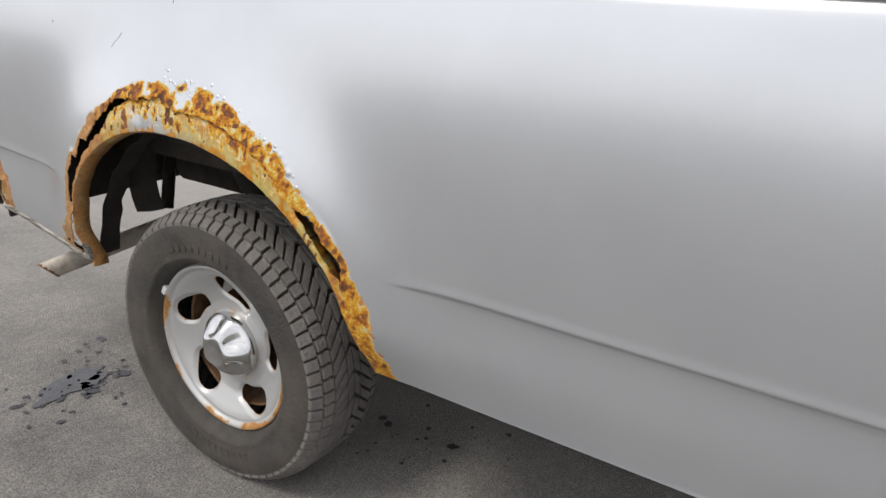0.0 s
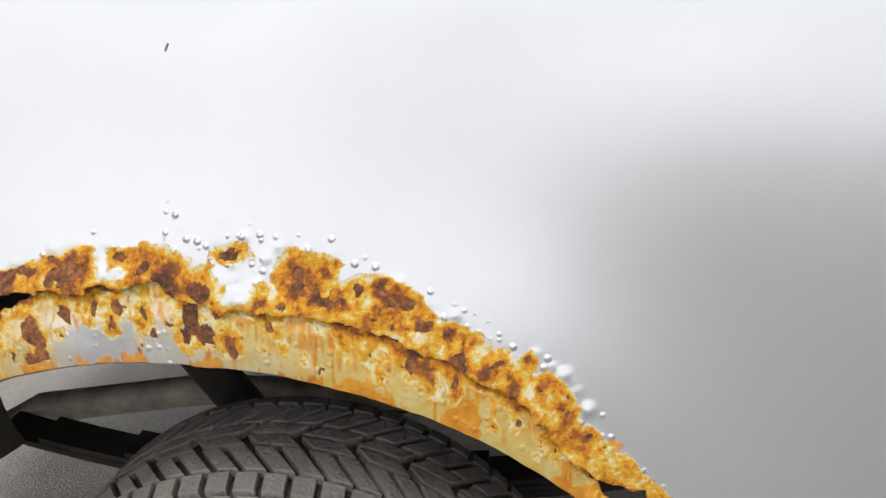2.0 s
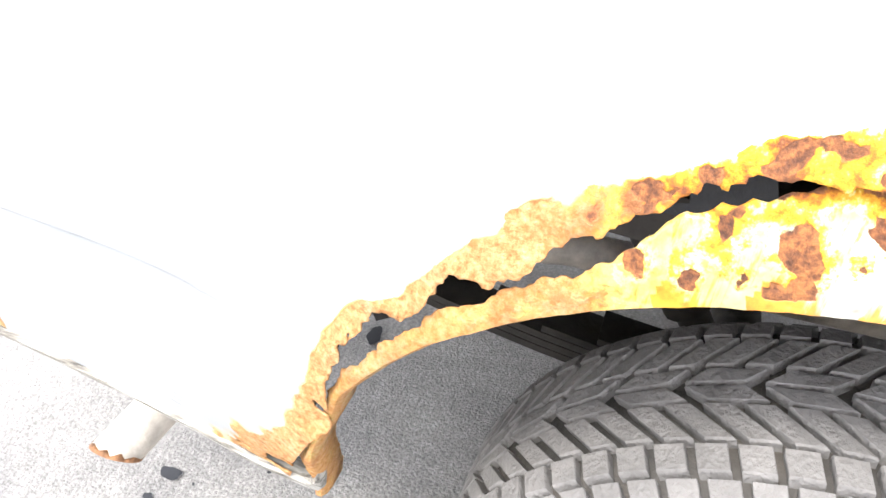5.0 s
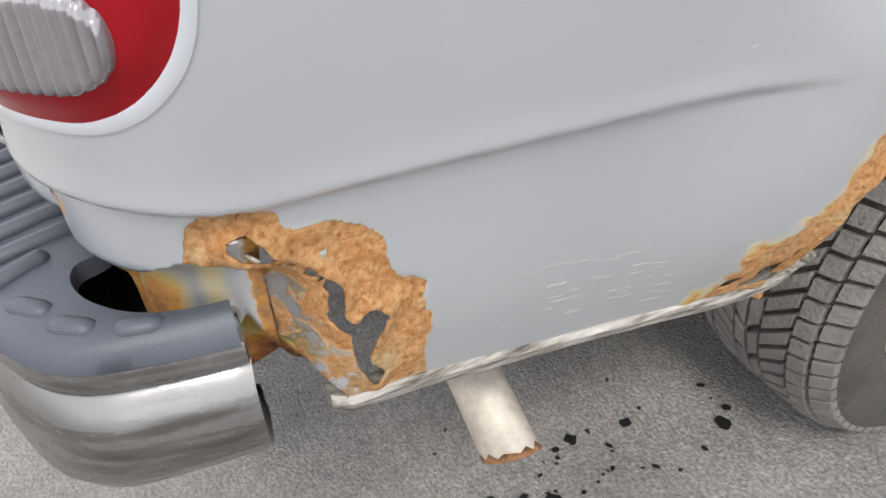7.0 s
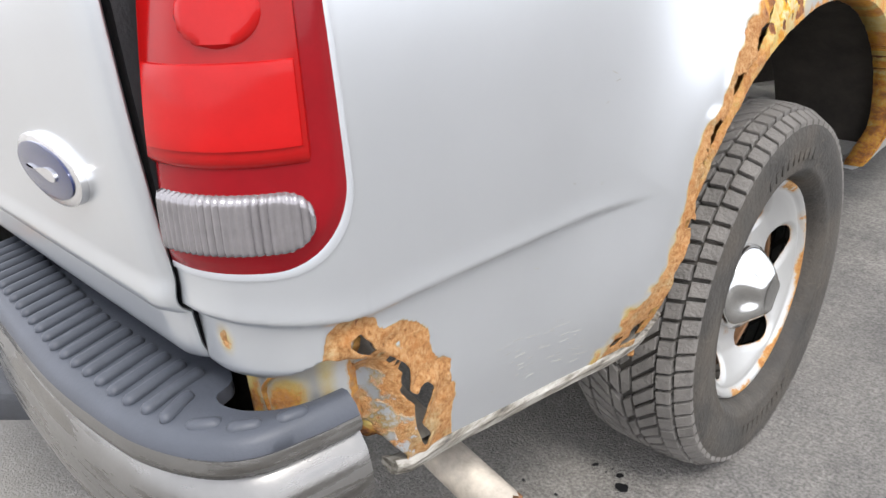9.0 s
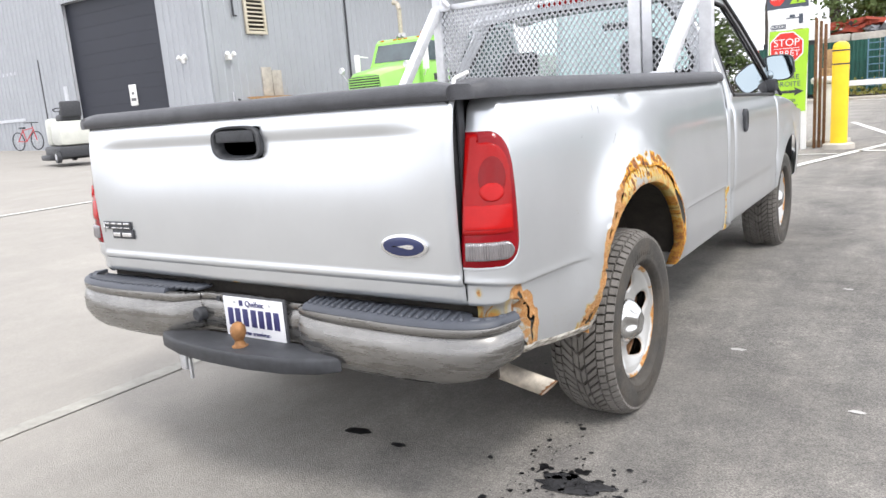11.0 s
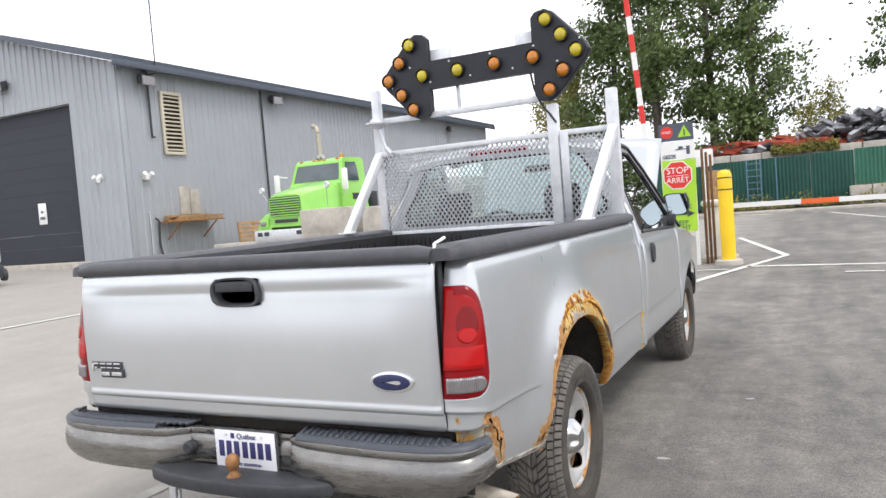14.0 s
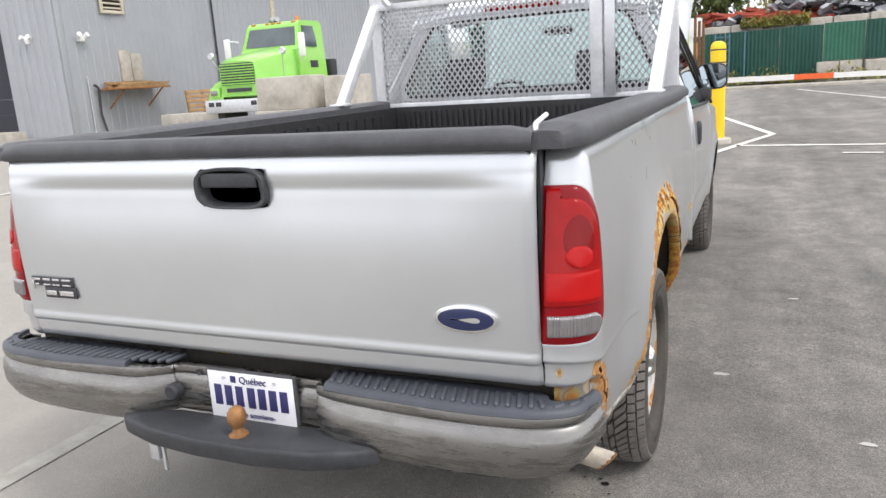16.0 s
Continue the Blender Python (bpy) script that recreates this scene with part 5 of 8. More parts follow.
scratch([(-0.212, 1.122), (-0.203, 1.133), (-0.190, 1.141), (-0.180, 1.149), (-0.173, 1.158)], 0.0011, M_CHIP)
scratch([(-0.296, 1.262), (-0.295, 1.250), (-0.294, 1.236)], 0.0016, M_CHIP)
scratch([(-0.352, 1.268), (-0.348, 1.260), (-0.345, 1.250)], 0.0012, M_CHIP)
scratch([(0.017, 1.240), (0.014, 1.233)], 0.0016, M_CHIP, "chip")
scratch([(-0.117, 1.284), (-0.116, 1.280)], 0.0018, M_CHIP, "chip")
scratch([(-0.056, 1.296), (-0.053, 1.290)], 0.0016, M_CHIP, "chip")
scratch([(-0.474, 1.168), (-0.472, 1.164)], 0.002, M_CHIP, "chip")
scratch([(0.30, 1.300), (0.312, 1.297)], 0.0014, M_CHIP)
rs = random.Random(31)
for i in range(46):
    y0, z0 = rs.uniform(-0.80, -0.62), rs.choice((0.575, 0.59, 0.60, 0.615, 0.632, 0.64)) + rs.gauss(0, 0.004)
    n_ = rs.uniform(0.004, 0.022)
    z0 += (-0.70 - y0) * 0.2
    scratch([(y0, z0), (y0 + n_ * 0.5, z0 - n_ * 0.06), (y0 + n_, z0 - n_ * rs.uniform(0.1, 0.22))], rs.uniform(0.0002, 0.0004), M_SCUFF, "scuff")
for i in range(6):
    y0, z0 = rs.uniform(-0.85, -0.55), rs.uniform(0.66, 1.0)
    scratch([(y0, z0), (y0 + rs.uniform(0.004, 0.010), z0 + rs.uniform(-0.006, 0.006))], 0.0005, M_SCUFF, "scuff")


# ---- wheels ----
M_HOLE = material("rusty_drum", (0.16, 0.08, 0.035), 0.8, var=0.5, scale=25, bump=0.4)
M_CAPCHROME = material("hub_chrome", (0.60, 0.60, 0.59), 0.20, 1.0, var=0.04)
RT = 0.366
M_TREAD = material("dusty_tread", (0.163, 0.152, 0.138), 0.9, var=0.25, scale=14, bump=0.5, bscale=160)


def rim_paint():
    """Silver wheel paint that has rusted along its outer edge."""
    m = rusty_paint("silver_wheel_with_rusty_edge", (0.50, 0.50, 0.485), 0.45, 0.36, 0.1)
    return m


M_WHEEL = rim_paint()


def tyre_r(x):
    """Radius of the crown: flat, then rolling off over the shoulders."""
    return 0.375 - 0.005 * (abs(x) / 0.1) ** 2.2 - 0.020 * smoothstep(0.086, 0.128, abs(x))


def tyre_profile():
    """Positions across and radii from the inner bead over the tread to the outer bead."""
    p = [(-0.085, 0.208), (-0.108, 0.225), (-0.125, 0.26), (-0.131, 0.30), (-0.130, 0.335), (-0.126, 0.352)]
    tread = [(x, tyre_r(x) - 0.0005) for x in (-0.119, -0.105, -0.09, -0.07, -0.035, 0.0, 0.035, 0.07, 0.09, 0.105, 0.119)]
    q = [(0.126, 0.352), (0.1285, 0.342), (0.130, 0.338), (0.131, 0.320), (0.131, 0.30), (0.129, 0.282), (0.126, 0.268), (0.127, 0.264), (0.122, 0.256), (0.115, 0.250), (0.112, 0.247), (0.104, 0.243), (0.092, 0.240), (0.084, 0.232)]
    return p + tread + q


def flatten_foot(bm):
    """The load presses the tyre flat where it stands, and bulges it there."""
    for v in bm.verts:
        if v.co.z < -RT:
            v.co.x *= 1 + 1.5 * (-RT - v.co.z)
            v.co.z = -RT


def block(bm, pts, h, shrink=0.0):
    """One tread block from (across, angle) corners on the tyre's crown."""
    cx = sum(p[0] for p in pts) / len(pts)
    ca = sum(p[1] for p in pts) / len(pts)
    rings = []
    for k, dr in ((1.0, -0.004), (1.0, h - 0.002), (0.94, h)):
        ring = []
        for x, a in pts:
            xx, aa = cx + (x - cx) * k, ca + (a - ca) * k
            r = tyre_r(xx) + dr
            ring.append((xx, r * math.cos(aa), r * math.sin(aa)))
        rings.append(ring)
    loft(bm, rings)


def make_wheel(outer_sign):
    w = new("wheel")
    w.parent = truck
    bm = bmesh.new()
    lathe(bm, tyre_profile(), 96, "x")
    flatten_foot(bm)
    ty = part("tyre", bm, M_TYRE, w, "worn black winter tyre", angle=60)
    bm = bmesh.new()
    n = 68
    da = 2 * math.pi / n
    for i in range(n):
        a = i * da
        for sg in (-1, 1):
            # two rows of shoulder lugs, a long slanted rib, and a short lug at the centre
            for x0, x1, off in ((0.103, 0.127, 0.0), (0.073, 0.098, 0.30)):
                block(bm, [(sg * x0, a + (off + 0.10) * da), (sg * x1, a + off * da), (sg * x1, a + (off + 0.78) * da), (sg * x0, a + (off + 0.88) * da)], 0.0115)
            block(bm, [(sg * 0.026, a + 1.35 * da), (sg * 0.068, a + 0.20 * da), (sg * 0.068, a + 0.92 * da), (sg * 0.026, a + 2.05 * da)], 0.0115)
            if i % 2 == 0:
                block(bm, [(sg * 0.003, a + 1.0 * da), (sg * 0.021, a + 0.45 * da), (sg * 0.021, a + 1.95 * da), (sg * 0.003, a + 2.55 * da)], 0.0112)
    flatten_foot(bm)
    tagged(part("tread", bm, M_TREAD, ty, "dusty blocky winter tread", smooth=False), kind="stuff")
    # raised bead ring and bars of side lettering
    bm = bmesh.new()
    for a0, a1 in ((70, 112), (250, 292)):
        k = 0
        while a0 + k * 5 < a1:
            a = radians(a0 + k * 5)
            rings = []
            for dr in (0.283, 0.305):
                rings.append([(0.1295 + dx, dr * math.cos(a + t), dr * math.sin(a + t)) for t, dx in ((0, 0), (0.055, 0), (0.055, 0.0025), (0, 0.0025))])
            loft(bm, rings)
            k += 1
    tagged(part("side_lettering", bm, M_TYRE, ty), kind="stuff")

    # disc with five teardrop windows
    def prof(r):
        return curve_at([(0.0, 0.065), (0.055, 0.066), (0.075, 0.050), (0.090, 0.044), (0.115, 0.045), (0.140, 0.052), (0.165, 0.066), (0.185, 0.078), (0.196, 0.083), (0.203, 0.084), (0.207, 0.090), (0.213, 0.095), (0.218, 0.094), (0.221, 0.087)], r)

    def rim_keep(a, r):
        k = 9.0
        for j in range(5):
            c = j * 2 * math.pi / 5 + 0.105
            d = (a - c + math.pi) % (2 * math.pi) - math.pi
            t, q = d * 0.148, r - 0.148
            tt, qq = t * 0.92 + q * 0.38, -t * 0.38 + q * 0.92
            wdt = 0.0195 + 0.011 * smoothstep(-0.035, 0.04, tt)
            k = min(k, math.hypot(max(0, abs(tt) - 0.030), qq) - wdt)
        return k
    RS = 1.065
    vs_ = steps(0.05, 0.185, 0.004) + steps(0.185, 0.221, 0.003)[1:]
    bm, uv = sheet([i * 2 * math.pi / 240 for i in range(241)], vs_, rim_keep, lambda a, r: Vector((prof(r) - 0.008 * smoothstep(0.008, 0.0, rim_keep(a, r)), RS * r * math.cos(a), RS * r * math.sin(a))))
    bmesh.ops.remove_doubles(bm, verts=bm.verts, dist=1e-5)
    kd = [(math.hypot(v.co.y, v.co.z) / RS, math.atan2(v.co.z, v.co.y)) for v in bm.verts]
    rm = part("rim", bm, M_WHEEL, w, "silver steel wheel with a rusty edge", angle=50)
    set_rust(rm, [{"rust": max(0.62 * smoothstep(0.200, 0.212, r + 0.010 * nz(a * 0.2, 0, 16, 5)) * smoothstep(-0.15, 0.25, nz(a * 0.2, 0, 9, 6) + 0.12), 0.5 * smoothstep(0.004, 0.0, rim_keep(a, r)), 0.35 * smoothstep(0.0, 0.5, nz(a * 0.2, r, 18, 8)) * smoothstep(0.11, 0.10, r)), "sand": 0.8} for r, a in kd])
    bm = bmesh.new()
    lathe(bm, [(-0.09, 0.205), (-0.06, 0.19), (0.03, 0.186), (0.034, 0.19), (-0.06, 0.195)], 48, "x")
    lathe(bm, [(-0.02, 0.0), (-0.02, 0.135), (-0.09, 0.15)], 40, "x")
    part("brake_drum", bm, M_HOLE, w, "rusty drum behind the wheel")
    # chrome hub cap: five lobes round a flat centre
    bm = bmesh.new()
    rings = []
    for r0, s, lob in ((r0_ * 1.16, s_, lob_ * 0.75) for r0_, s_, lob_ in ((0.079, 0.045, 0.0), (0.080, 0.060, 0.0), (0.077, 0.068, 0.02), (0.070, 0.076, 0.10), (0.060, 0.088, 0.17), (0.050, 0.100, 0.20), (0.043, 0.110, 0.16), (0.037, 0.116, 0.06), (0.030, 0.117, 0.0), (0.028, 0.1155, 0.0), (0.012, 0.116, 0.0))):
        rings.append([(s - 0.012 * lob * 5 * (0.5 - 0.5 * math.cos(5 * t * math.pi / 40)) * 0.6, r0 * (1 + lob * (math.cos(5 * t * math.pi / 40) - 0.2)) * math.cos(t * math.pi / 40), r0 * (1 + lob * (math.cos(5 * t * math.pi / 40) - 0.2)) * math.sin(t * math.pi / 40)) for t in range(80)])
    vv = loft(bm, rings, cap=False)
    bm.faces.new(vv[-1])
    part("hub_cap", bm, M_CAPCHROME, w, "chrome hub cap with five lobes", angle=70)
    bm = bmesh.new()
    a = math.radians(150)
    box(bm, 0.088, 0.102, -0.014, 0.014, -0.006, 0.010, 0.003, m=Matrix.Translation((0, 0.235 * math.cos(a), 0.235 * math.sin(a))) @ pose(0, 0, 0, math.degrees(a) - 90))
    part("balance_weight", bm, M_WHITE, w, "pale wheel balance weight")
    return w


wheel = make_wheel(1)
wheel.matrix_local = pose(0.860, 0.054, RT)
for m in (pose(0.838, 3.56, RT, 40), pose(-0.838, 0.045, RT, 0, 0, 180), pose(-0.838, 3.56, RT, 0, 0, 180)):
    copy_thing(wheel, m)

behind_cab = set(truck.children)

# ---- cab ----
M_SEAL = material("black_rubber_seal", (0.015, 0.015, 0.016), 0.5)
M_GLASS = glass("tinted_glass", (0.72, 0.86, 0.83))
# side glass is clear; its dark tint stands for the dim cab inside
M_SIDEGLASS = glass("darkened_side_glass", (0.30, 0.36, 0.36))
M_SEAT = material("grey_cloth", (0.07, 0.07, 0.075), 0.9, var=0.2, scale=40)


def cab_x(y, z):
    """Half width of cab, doors and fenders."""
    taper = 0.05 * smoothstep(3.6, 4.5, y)
    d = math.hypot(y - 3.52, z - 0.40)
    flare = 0.022 * (1 - smoothstep(0.47, 0.62, d)) if d > 0.4 else 0
    top = 0.02 * smoothstep(1.12, 1.22, z)
    c = -0.008 * smoothstep(0.70, 0.688, z) * (1 - smoothstep(0.66, 0.55, z)) * smoothstep(3.0, 2.8, y)
    return body_x(y, z) - taper + flare * (z > 0.5) - top + c + (0.01 if z > 1.2 else 0)


def side_panel(name, y0, y1, z0, ztop, mirror, label="", rust=None, arch=None):
    def keep(y, z):
        k = min(z - z0, ztop(y) - z)
        if arch:
            k = min(k, math.hypot(y - arch, z - 0.40) - 0.465)
        return k
    bm, uv = sheet(steps(y0, y1, 0.025), steps(z0 - 0.01, max(ztop(y0), ztop(y1)) + 0.01, 0.02), keep, lambda y, z: Vector(((-1 if mirror else 1) * (cab_x(y, z) - 0.010 * smoothstep(0.012, 0.0, min(y - y0, y1 - y))), y, z)))
    if mirror:
        bmesh.ops.reverse_faces(bm, faces=bm.faces[:])
    ob = part(name, bm, M_BODY, truck, label, angle=50)
    set_rust(ob, [rust(y, z) if rust else 0.0 for y, z in uv])
    thicken(ob, 0.003)
    return ob


for mir in (False, True):
    sx = -1 if mir else 1
    side_panel("cab_corner", 1.49, 1.66, 0.47, lambda y: 1.245, mir, "silver cab corner with a rust streak", lambda y, z: (0.40 * math.exp(-((y - 1.53) / 0.03) ** 2) * smoothstep(0.80, 0.62, z)) + 0.3 * math.exp(-(math.hypot(y - 1.50, z - 0.70) / 0.03) ** 2))
    door = side_panel("door", 1.668, 3.03, 0.49, lambda y: 1.245 - 0.05 * smoothstep(1.7, 3.0, y), mir, "silver front door")
    side_panel("front_fender", 3.04, 4.46, 0.49, lambda y: 1.19 - 0.16 * smoothstep(3.0, 4.5, y), mir, "silver front fender", arch=3.52)
    bm = bmesh.new()
    rings = []
    for t in range(24):
        a = 2 * math.pi * t / 24
        n_ = 3.0
        r = (abs(math.cos(a) / 0.045) ** n_ + abs(math.sin(a) / 0.070) ** n_) ** (-1 / n_)
        rings.append((r * math.cos(a), r * math.sin(a)))
    loft(bm, [[(sx * (cab_x(1.915, 1.07) + o), 1.915 + k * p, 1.075 + k * q) for p, q in rings] for k, o in ((1.0, -0.004), (1.0, 0.012), (0.85, 0.018), (0.7, 0.012))])
    part("door_handle", bm, M_BLACK, door, "black door handle")
    # roof frame over the door, glass and seals
    zb = lambda y: 1.238 - 0.05 * smoothstep(1.7, 3.0, y)
    frame_pts = [(1.60, zb(1.6)), (1.60, 1.62), (1.64, 1.78), (1.72, 1.845), (1.9, 1.87), (2.35, 1.85), (2.62, 1.68), (2.9, 1.45), (3.2, 1.19)]
    def gx(z):
        return lerp(0.955, 0.735, (z - 1.2) / 0.67)
    bm = bmesh.new()
    inn = [(1.73, 1.235), (1.73, 1.62), (1.76, 1.75), (1.82, 1.80), (1.95, 1.815), (2.31, 1.80), (2.55, 1.64), (2.80, 1.43), (3.02, 1.205)]
    loft(bm, [[(sx * gx(z), y, z), (sx * (gx(z) + 0.006), y, z)] + [(sx * (gx(v) + 0.006), u, v), (sx * gx(v), u, v)] for (y, z), (u, v) in zip(frame_pts, inn)])
    part("window_frame", bm, M_PAINT, truck, "silver door frame")
    bm = bmesh.new()
    for (a, b), (c, d) in zip(inn, inn[1:]):
        tube(bm, (sx * (gx(b) + 0.006), a, b), (sx * (gx(d) + 0.006), c, d), 0.009, n=8)
    tube(bm, (sx * 0.955, 1.73, 1.235), (sx * 0.955, 3.02, 1.20), 0.011, n=8)
    part("window_seal", bm, M_SEAL, truck)
    bm = bmesh.new()
    for (a, b), (c, d) in zip(frame_pts[4:], frame_pts[5:]):
        tube(bm, (sx * (gx(b) + 0.014), a, b), (sx * (gx(d) + 0.014), c, d), 0.012, n=8)
    part("pillar_trim", bm, M_SEAL, truck)
    bm = bmesh.new()
    vv = [bm.verts.new((sx * (gx(z) - 0.004), y, z)) for y, z in inn]
    bm.faces.new(vv)
    vv = [bm.verts.new((sx * (gx(z) - 0.009), y, z)) for y, z in inn]
    bm.faces.new(vv[::-1])
    g = part("side_glass", bm, M_SIDEGLASS, truck, "door window glass", smooth=False)
    g.visible_shadow = False
# towing mirror
for sx in (-1, 1):
    bm = bmesh.new()
    out = []
    for t in range(32):
        a = 2 * math.pi * t / 32
        n_ = 3.6
        r = (abs(math.cos(a) / 0.108) ** n_ + abs(math.sin(a) / 0.092) ** n_) ** (-1 / n_)
        out.append((r * math.cos(a), r * math.sin(a)))
    rings = [[(sx * 0.99 + k * p, y, 1.385 + k * q) for p, q in out] for k, y in ((0.88, 2.955), (0.94, 2.945), (1.0, 2.950), (1.0, 2.98), (0.9, 3.03), (0.6, 3.06))]
    loft(bm, rings)
    mr = part("door_mirror", bm, M_BLACK, truck, "black door mirror")
    M_MIRROR = material("mirror_glass", (0.34, 0.40, 0.43), 0.03, 1.0, var=0.0)
    bm = bmesh.new()
    loft(bm, [[(sx * 0.99 + k * p, y, 1.385 + k * q) for p, q in out] for k, y in ((0.9, 2.953), (0.9, 2.948))])
    part("mirror_glass", bm, M_MIRROR, mr, "mirror glass with a round blind-spot insert")
    bm = bmesh.new()
    lathe(bm, [(2.948, 0.034), (2.942, 0.032), (2.938, 0.018), (2.937, 0.0)], 24, "y")
    bmesh.ops.translate(bm, verts=bm.verts, vec=(sx * 0.99 - 0.06, 0, 1.335))
    part("blind_spot_mirror", bm, M_MIRROR, mr)
    bm = bmesh.new()
    box(bm, sx * 0.94 - 0.05, sx * 0.94 + 0.05, 2.90, 2.99, 1.22, 1.31, 0.02)
    part("mirror_arm", bm, M_BLACK, mr)
# cab back wall with its window, roof, windscreen, hood
def rear_keep(x, z):
    hw = lerp(0.80, 0.60, (z - 1.40) / 0.42)
    k = min(z - 1.385, 1.835 - z, hw - abs(x))
    for cz, sg in ((1.385, -1), (1.835, 1)):
        cc = cz - sg * 0.10
        cs = hw - 0.10
        if abs(x) > cs and (z - cc) * sg > 0:
            k = min(k, 0.10 - math.hypot(abs(x) - cs, z - cc))
    return k


def back_pos(x, z):
    hw = lerp(0.985, 0.70, smoothstep(1.15, 1.93, z))
    return Vector((x * hw, 1.50 + 0.13 * smoothstep(1.15, 1.95, z) + 0.02 * x * x, z))


bm, uv = sheet(steps(-1, 1, 0.02), steps(0.50, 1.905, 0.015), lambda u, z: -rear_keep(u * lerp(0.985, 0.70, smoothstep(1.15, 1.93, z)), z), back_pos)
bw = part("cab_back", bm, M_BODY, truck, "silver cab back wall", angle=50)
set_rust(bw, [0.0] * len(uv))
thicken(bw, 0.02)
bm, uv = sheet(steps(-1, 1, 0.02), steps(1.37, 1.85, 0.015), lambda u, z: rear_keep(u * lerp(0.985, 0.70, smoothstep(1.15, 1.93, z)), z) + 0.006, lambda u, z: back_pos(u, z) + Vector((0, 0.012, 0)))
rg = part("rear_glass", bm, M_GLASS, truck, "greenish rear cab window")
rg.visible_shadow = False
bm, _ = sheet(steps(-1, 1, 0.02), steps(1.37, 1.85, 0.012), lambda u, z: (lambda k: min(k + 0.010, 0.016 - k))(rear_keep(u * lerp(0.985, 0.70, smoothstep(1.15, 1.93, z)), z)), lambda u, z: back_pos(u, z) + Vector((0, -0.006, 0)))
thicken(part("rear_seal", bm, M_SEAL, truck), 0.01)
bm = bmesh.new()
rings = []
for y, zc, hw in ((1.60, 1.87, 0.70), (1.64, 1.905, 0.70), (1.75, 1.93, 0.71), (2.1, 1.945, 0.715), (2.4, 1.925, 0.71), (2.52, 1.89, 0.70)):
    ring = []
    for i in range(17):
        u = -1 + i / 8
        ring.append((u * (hw + 0.035), y, zc - 0.055 * abs(u) ** 3.5))
    rings.append(ring + [(p[0] * 0.97, p[1], p[2] - 0.035) for p in reversed(ring)])
loft(bm, rings)
part("roof", bm, M_PAINT, truck, "silver cab roof")
bm = bmesh.new()
box(bm, -0.23, 0.23, 1.585, 1.615, 1.862, 1.895, 0.008)
part("high_brake_light", bm, M_REDLENS, truck, "red high-level brake light")
bm = bmesh.new()
rings = []
for t, y, z, hw in ((0, 2.50, 1.885, 0.66), (0.5, 2.86, 1.55, 0.75), (1, 3.22, 1.20, 0.84)):
    rings.append([(lerp(-hw, hw, i / 10), y + 0.05 * (1 - (i / 5 - 1) ** 2), z) for i in range(11)])
loft(bm, rings + [[(p[0], p[1] - 0.006, p[2] - 0.004) for p in r] for r in rings[::-1]], closed=False)
ws = part("windscreen", bm, M_GLASS, truck, "greenish windscreen")
ws.visible_shadow = False
bm = bmesh.new()
rings = []
for t in range(9):
    k = t / 8
    y, z = lerp(3.30, 3.62, k) , lerp(1.24, 1.97, k)
    hw = lerp(0.74, 0.80, k)
    rings.append([(lerp(-hw, hw, i / 12), y - 0.04 * (1 - (i / 6 - 1) ** 2) , z + (0.06 * (1 - (i / 6 - 1) ** 2) if t > 6 else 0)) for i in range(13)])
loft(bm, rings, closed=False)
thicken(part("hood", bm, M_PAINT, truck, "raised silver hood"), 0.03, 1.0)
bm = bmesh.new()
box(bm, -0.88, 0.88, 3.3, 4.4, 0.55, 1.02, 0.03)
part("engine_bay", bm, M_DARK, truck)
bm = bmesh.new()
box(bm, -0.90, 0.90, 4.42, 4.58, 0.45, 0.68, 0.04)
part("front_bumper", bm, M_CHROME, truck, "chrome front bumper")
bm = bmesh.new()
box(bm, -0.88, 0.88, 2.95, 3.30, 0.95, 1.22, 0.04)
part("dashboard", bm, M_SEAT, truck)
bm = bmesh.new()
box(bm, -0.90, 0.90, 1.58, 3.0, 0.50, 0.56)
part("cab_floor", bm, M_DARK, truck)
bm = bmesh.new()
box(bm, -0.70, 0.70, 1.66, 1.86, 0.75, 1.40, 0.05)
box(bm, -0.70, 0.70, 1.70, 2.25, 0.62, 0.85, 0.05)
for x in (-0.42, 0.42):
    box(bm, x - 0.13, x + 0.13, 1.68, 1.80, 1.40, 1.60, 0.04)
part("bench_seat", bm, M_SEAT, truck, "dark cloth bench seat with headrests")
bm = bmesh.new()
for k in range(24):
    a, b = 2 * math.pi * k / 24, 2 * math.pi * (k + 1) / 24
    tube(bm, (-0.40 + 0.19 * math.cos(a), 2.72 + 0.06 * math.sin(a), 1.22 + 0.17 * math.sin(a)), (-0.40 + 0.19 * math.cos(b), 2.72 + 0.06 * math.sin(b), 1.22 + 0.17 * math.sin(b)), 0.014, n=8)
part("steering_wheel", bm, M_BLACK, truck)
bm = bmesh.new()
box(bm, -0.11, 0.11, 2.60, 2.63, 1.70, 1.76, 0.015)
part("inside_mirror", bm, M_BLACK, truck)
FORWARD = 0.085   # the bed is this much longer than the cab's own grid assumes
for ob in truck.children:
    if ob not in behind_cab:
        ob.location.y += FORWARD

# ---- headache rack with its mesh guard ----
rack = thing("headache_rack", pose(0, FORWARD, 0), "white-painted aluminium headache rack with expanded metal guard", "truck rack")
M_RACK = material("scuffed_white_aluminium", (0.68, 0.69, 0.71), 0.45, 0.25, var=0.15, scale=12, bump=0.1)


def post(x, z0, z1, w=0.032, y=1.47):
    bm = bmesh.new()
    box(bm, x - w, x + w, y - 0.03, y + 0.03, z0, z1, 0.005)
    return part("post", bm, M_RACK, rack)


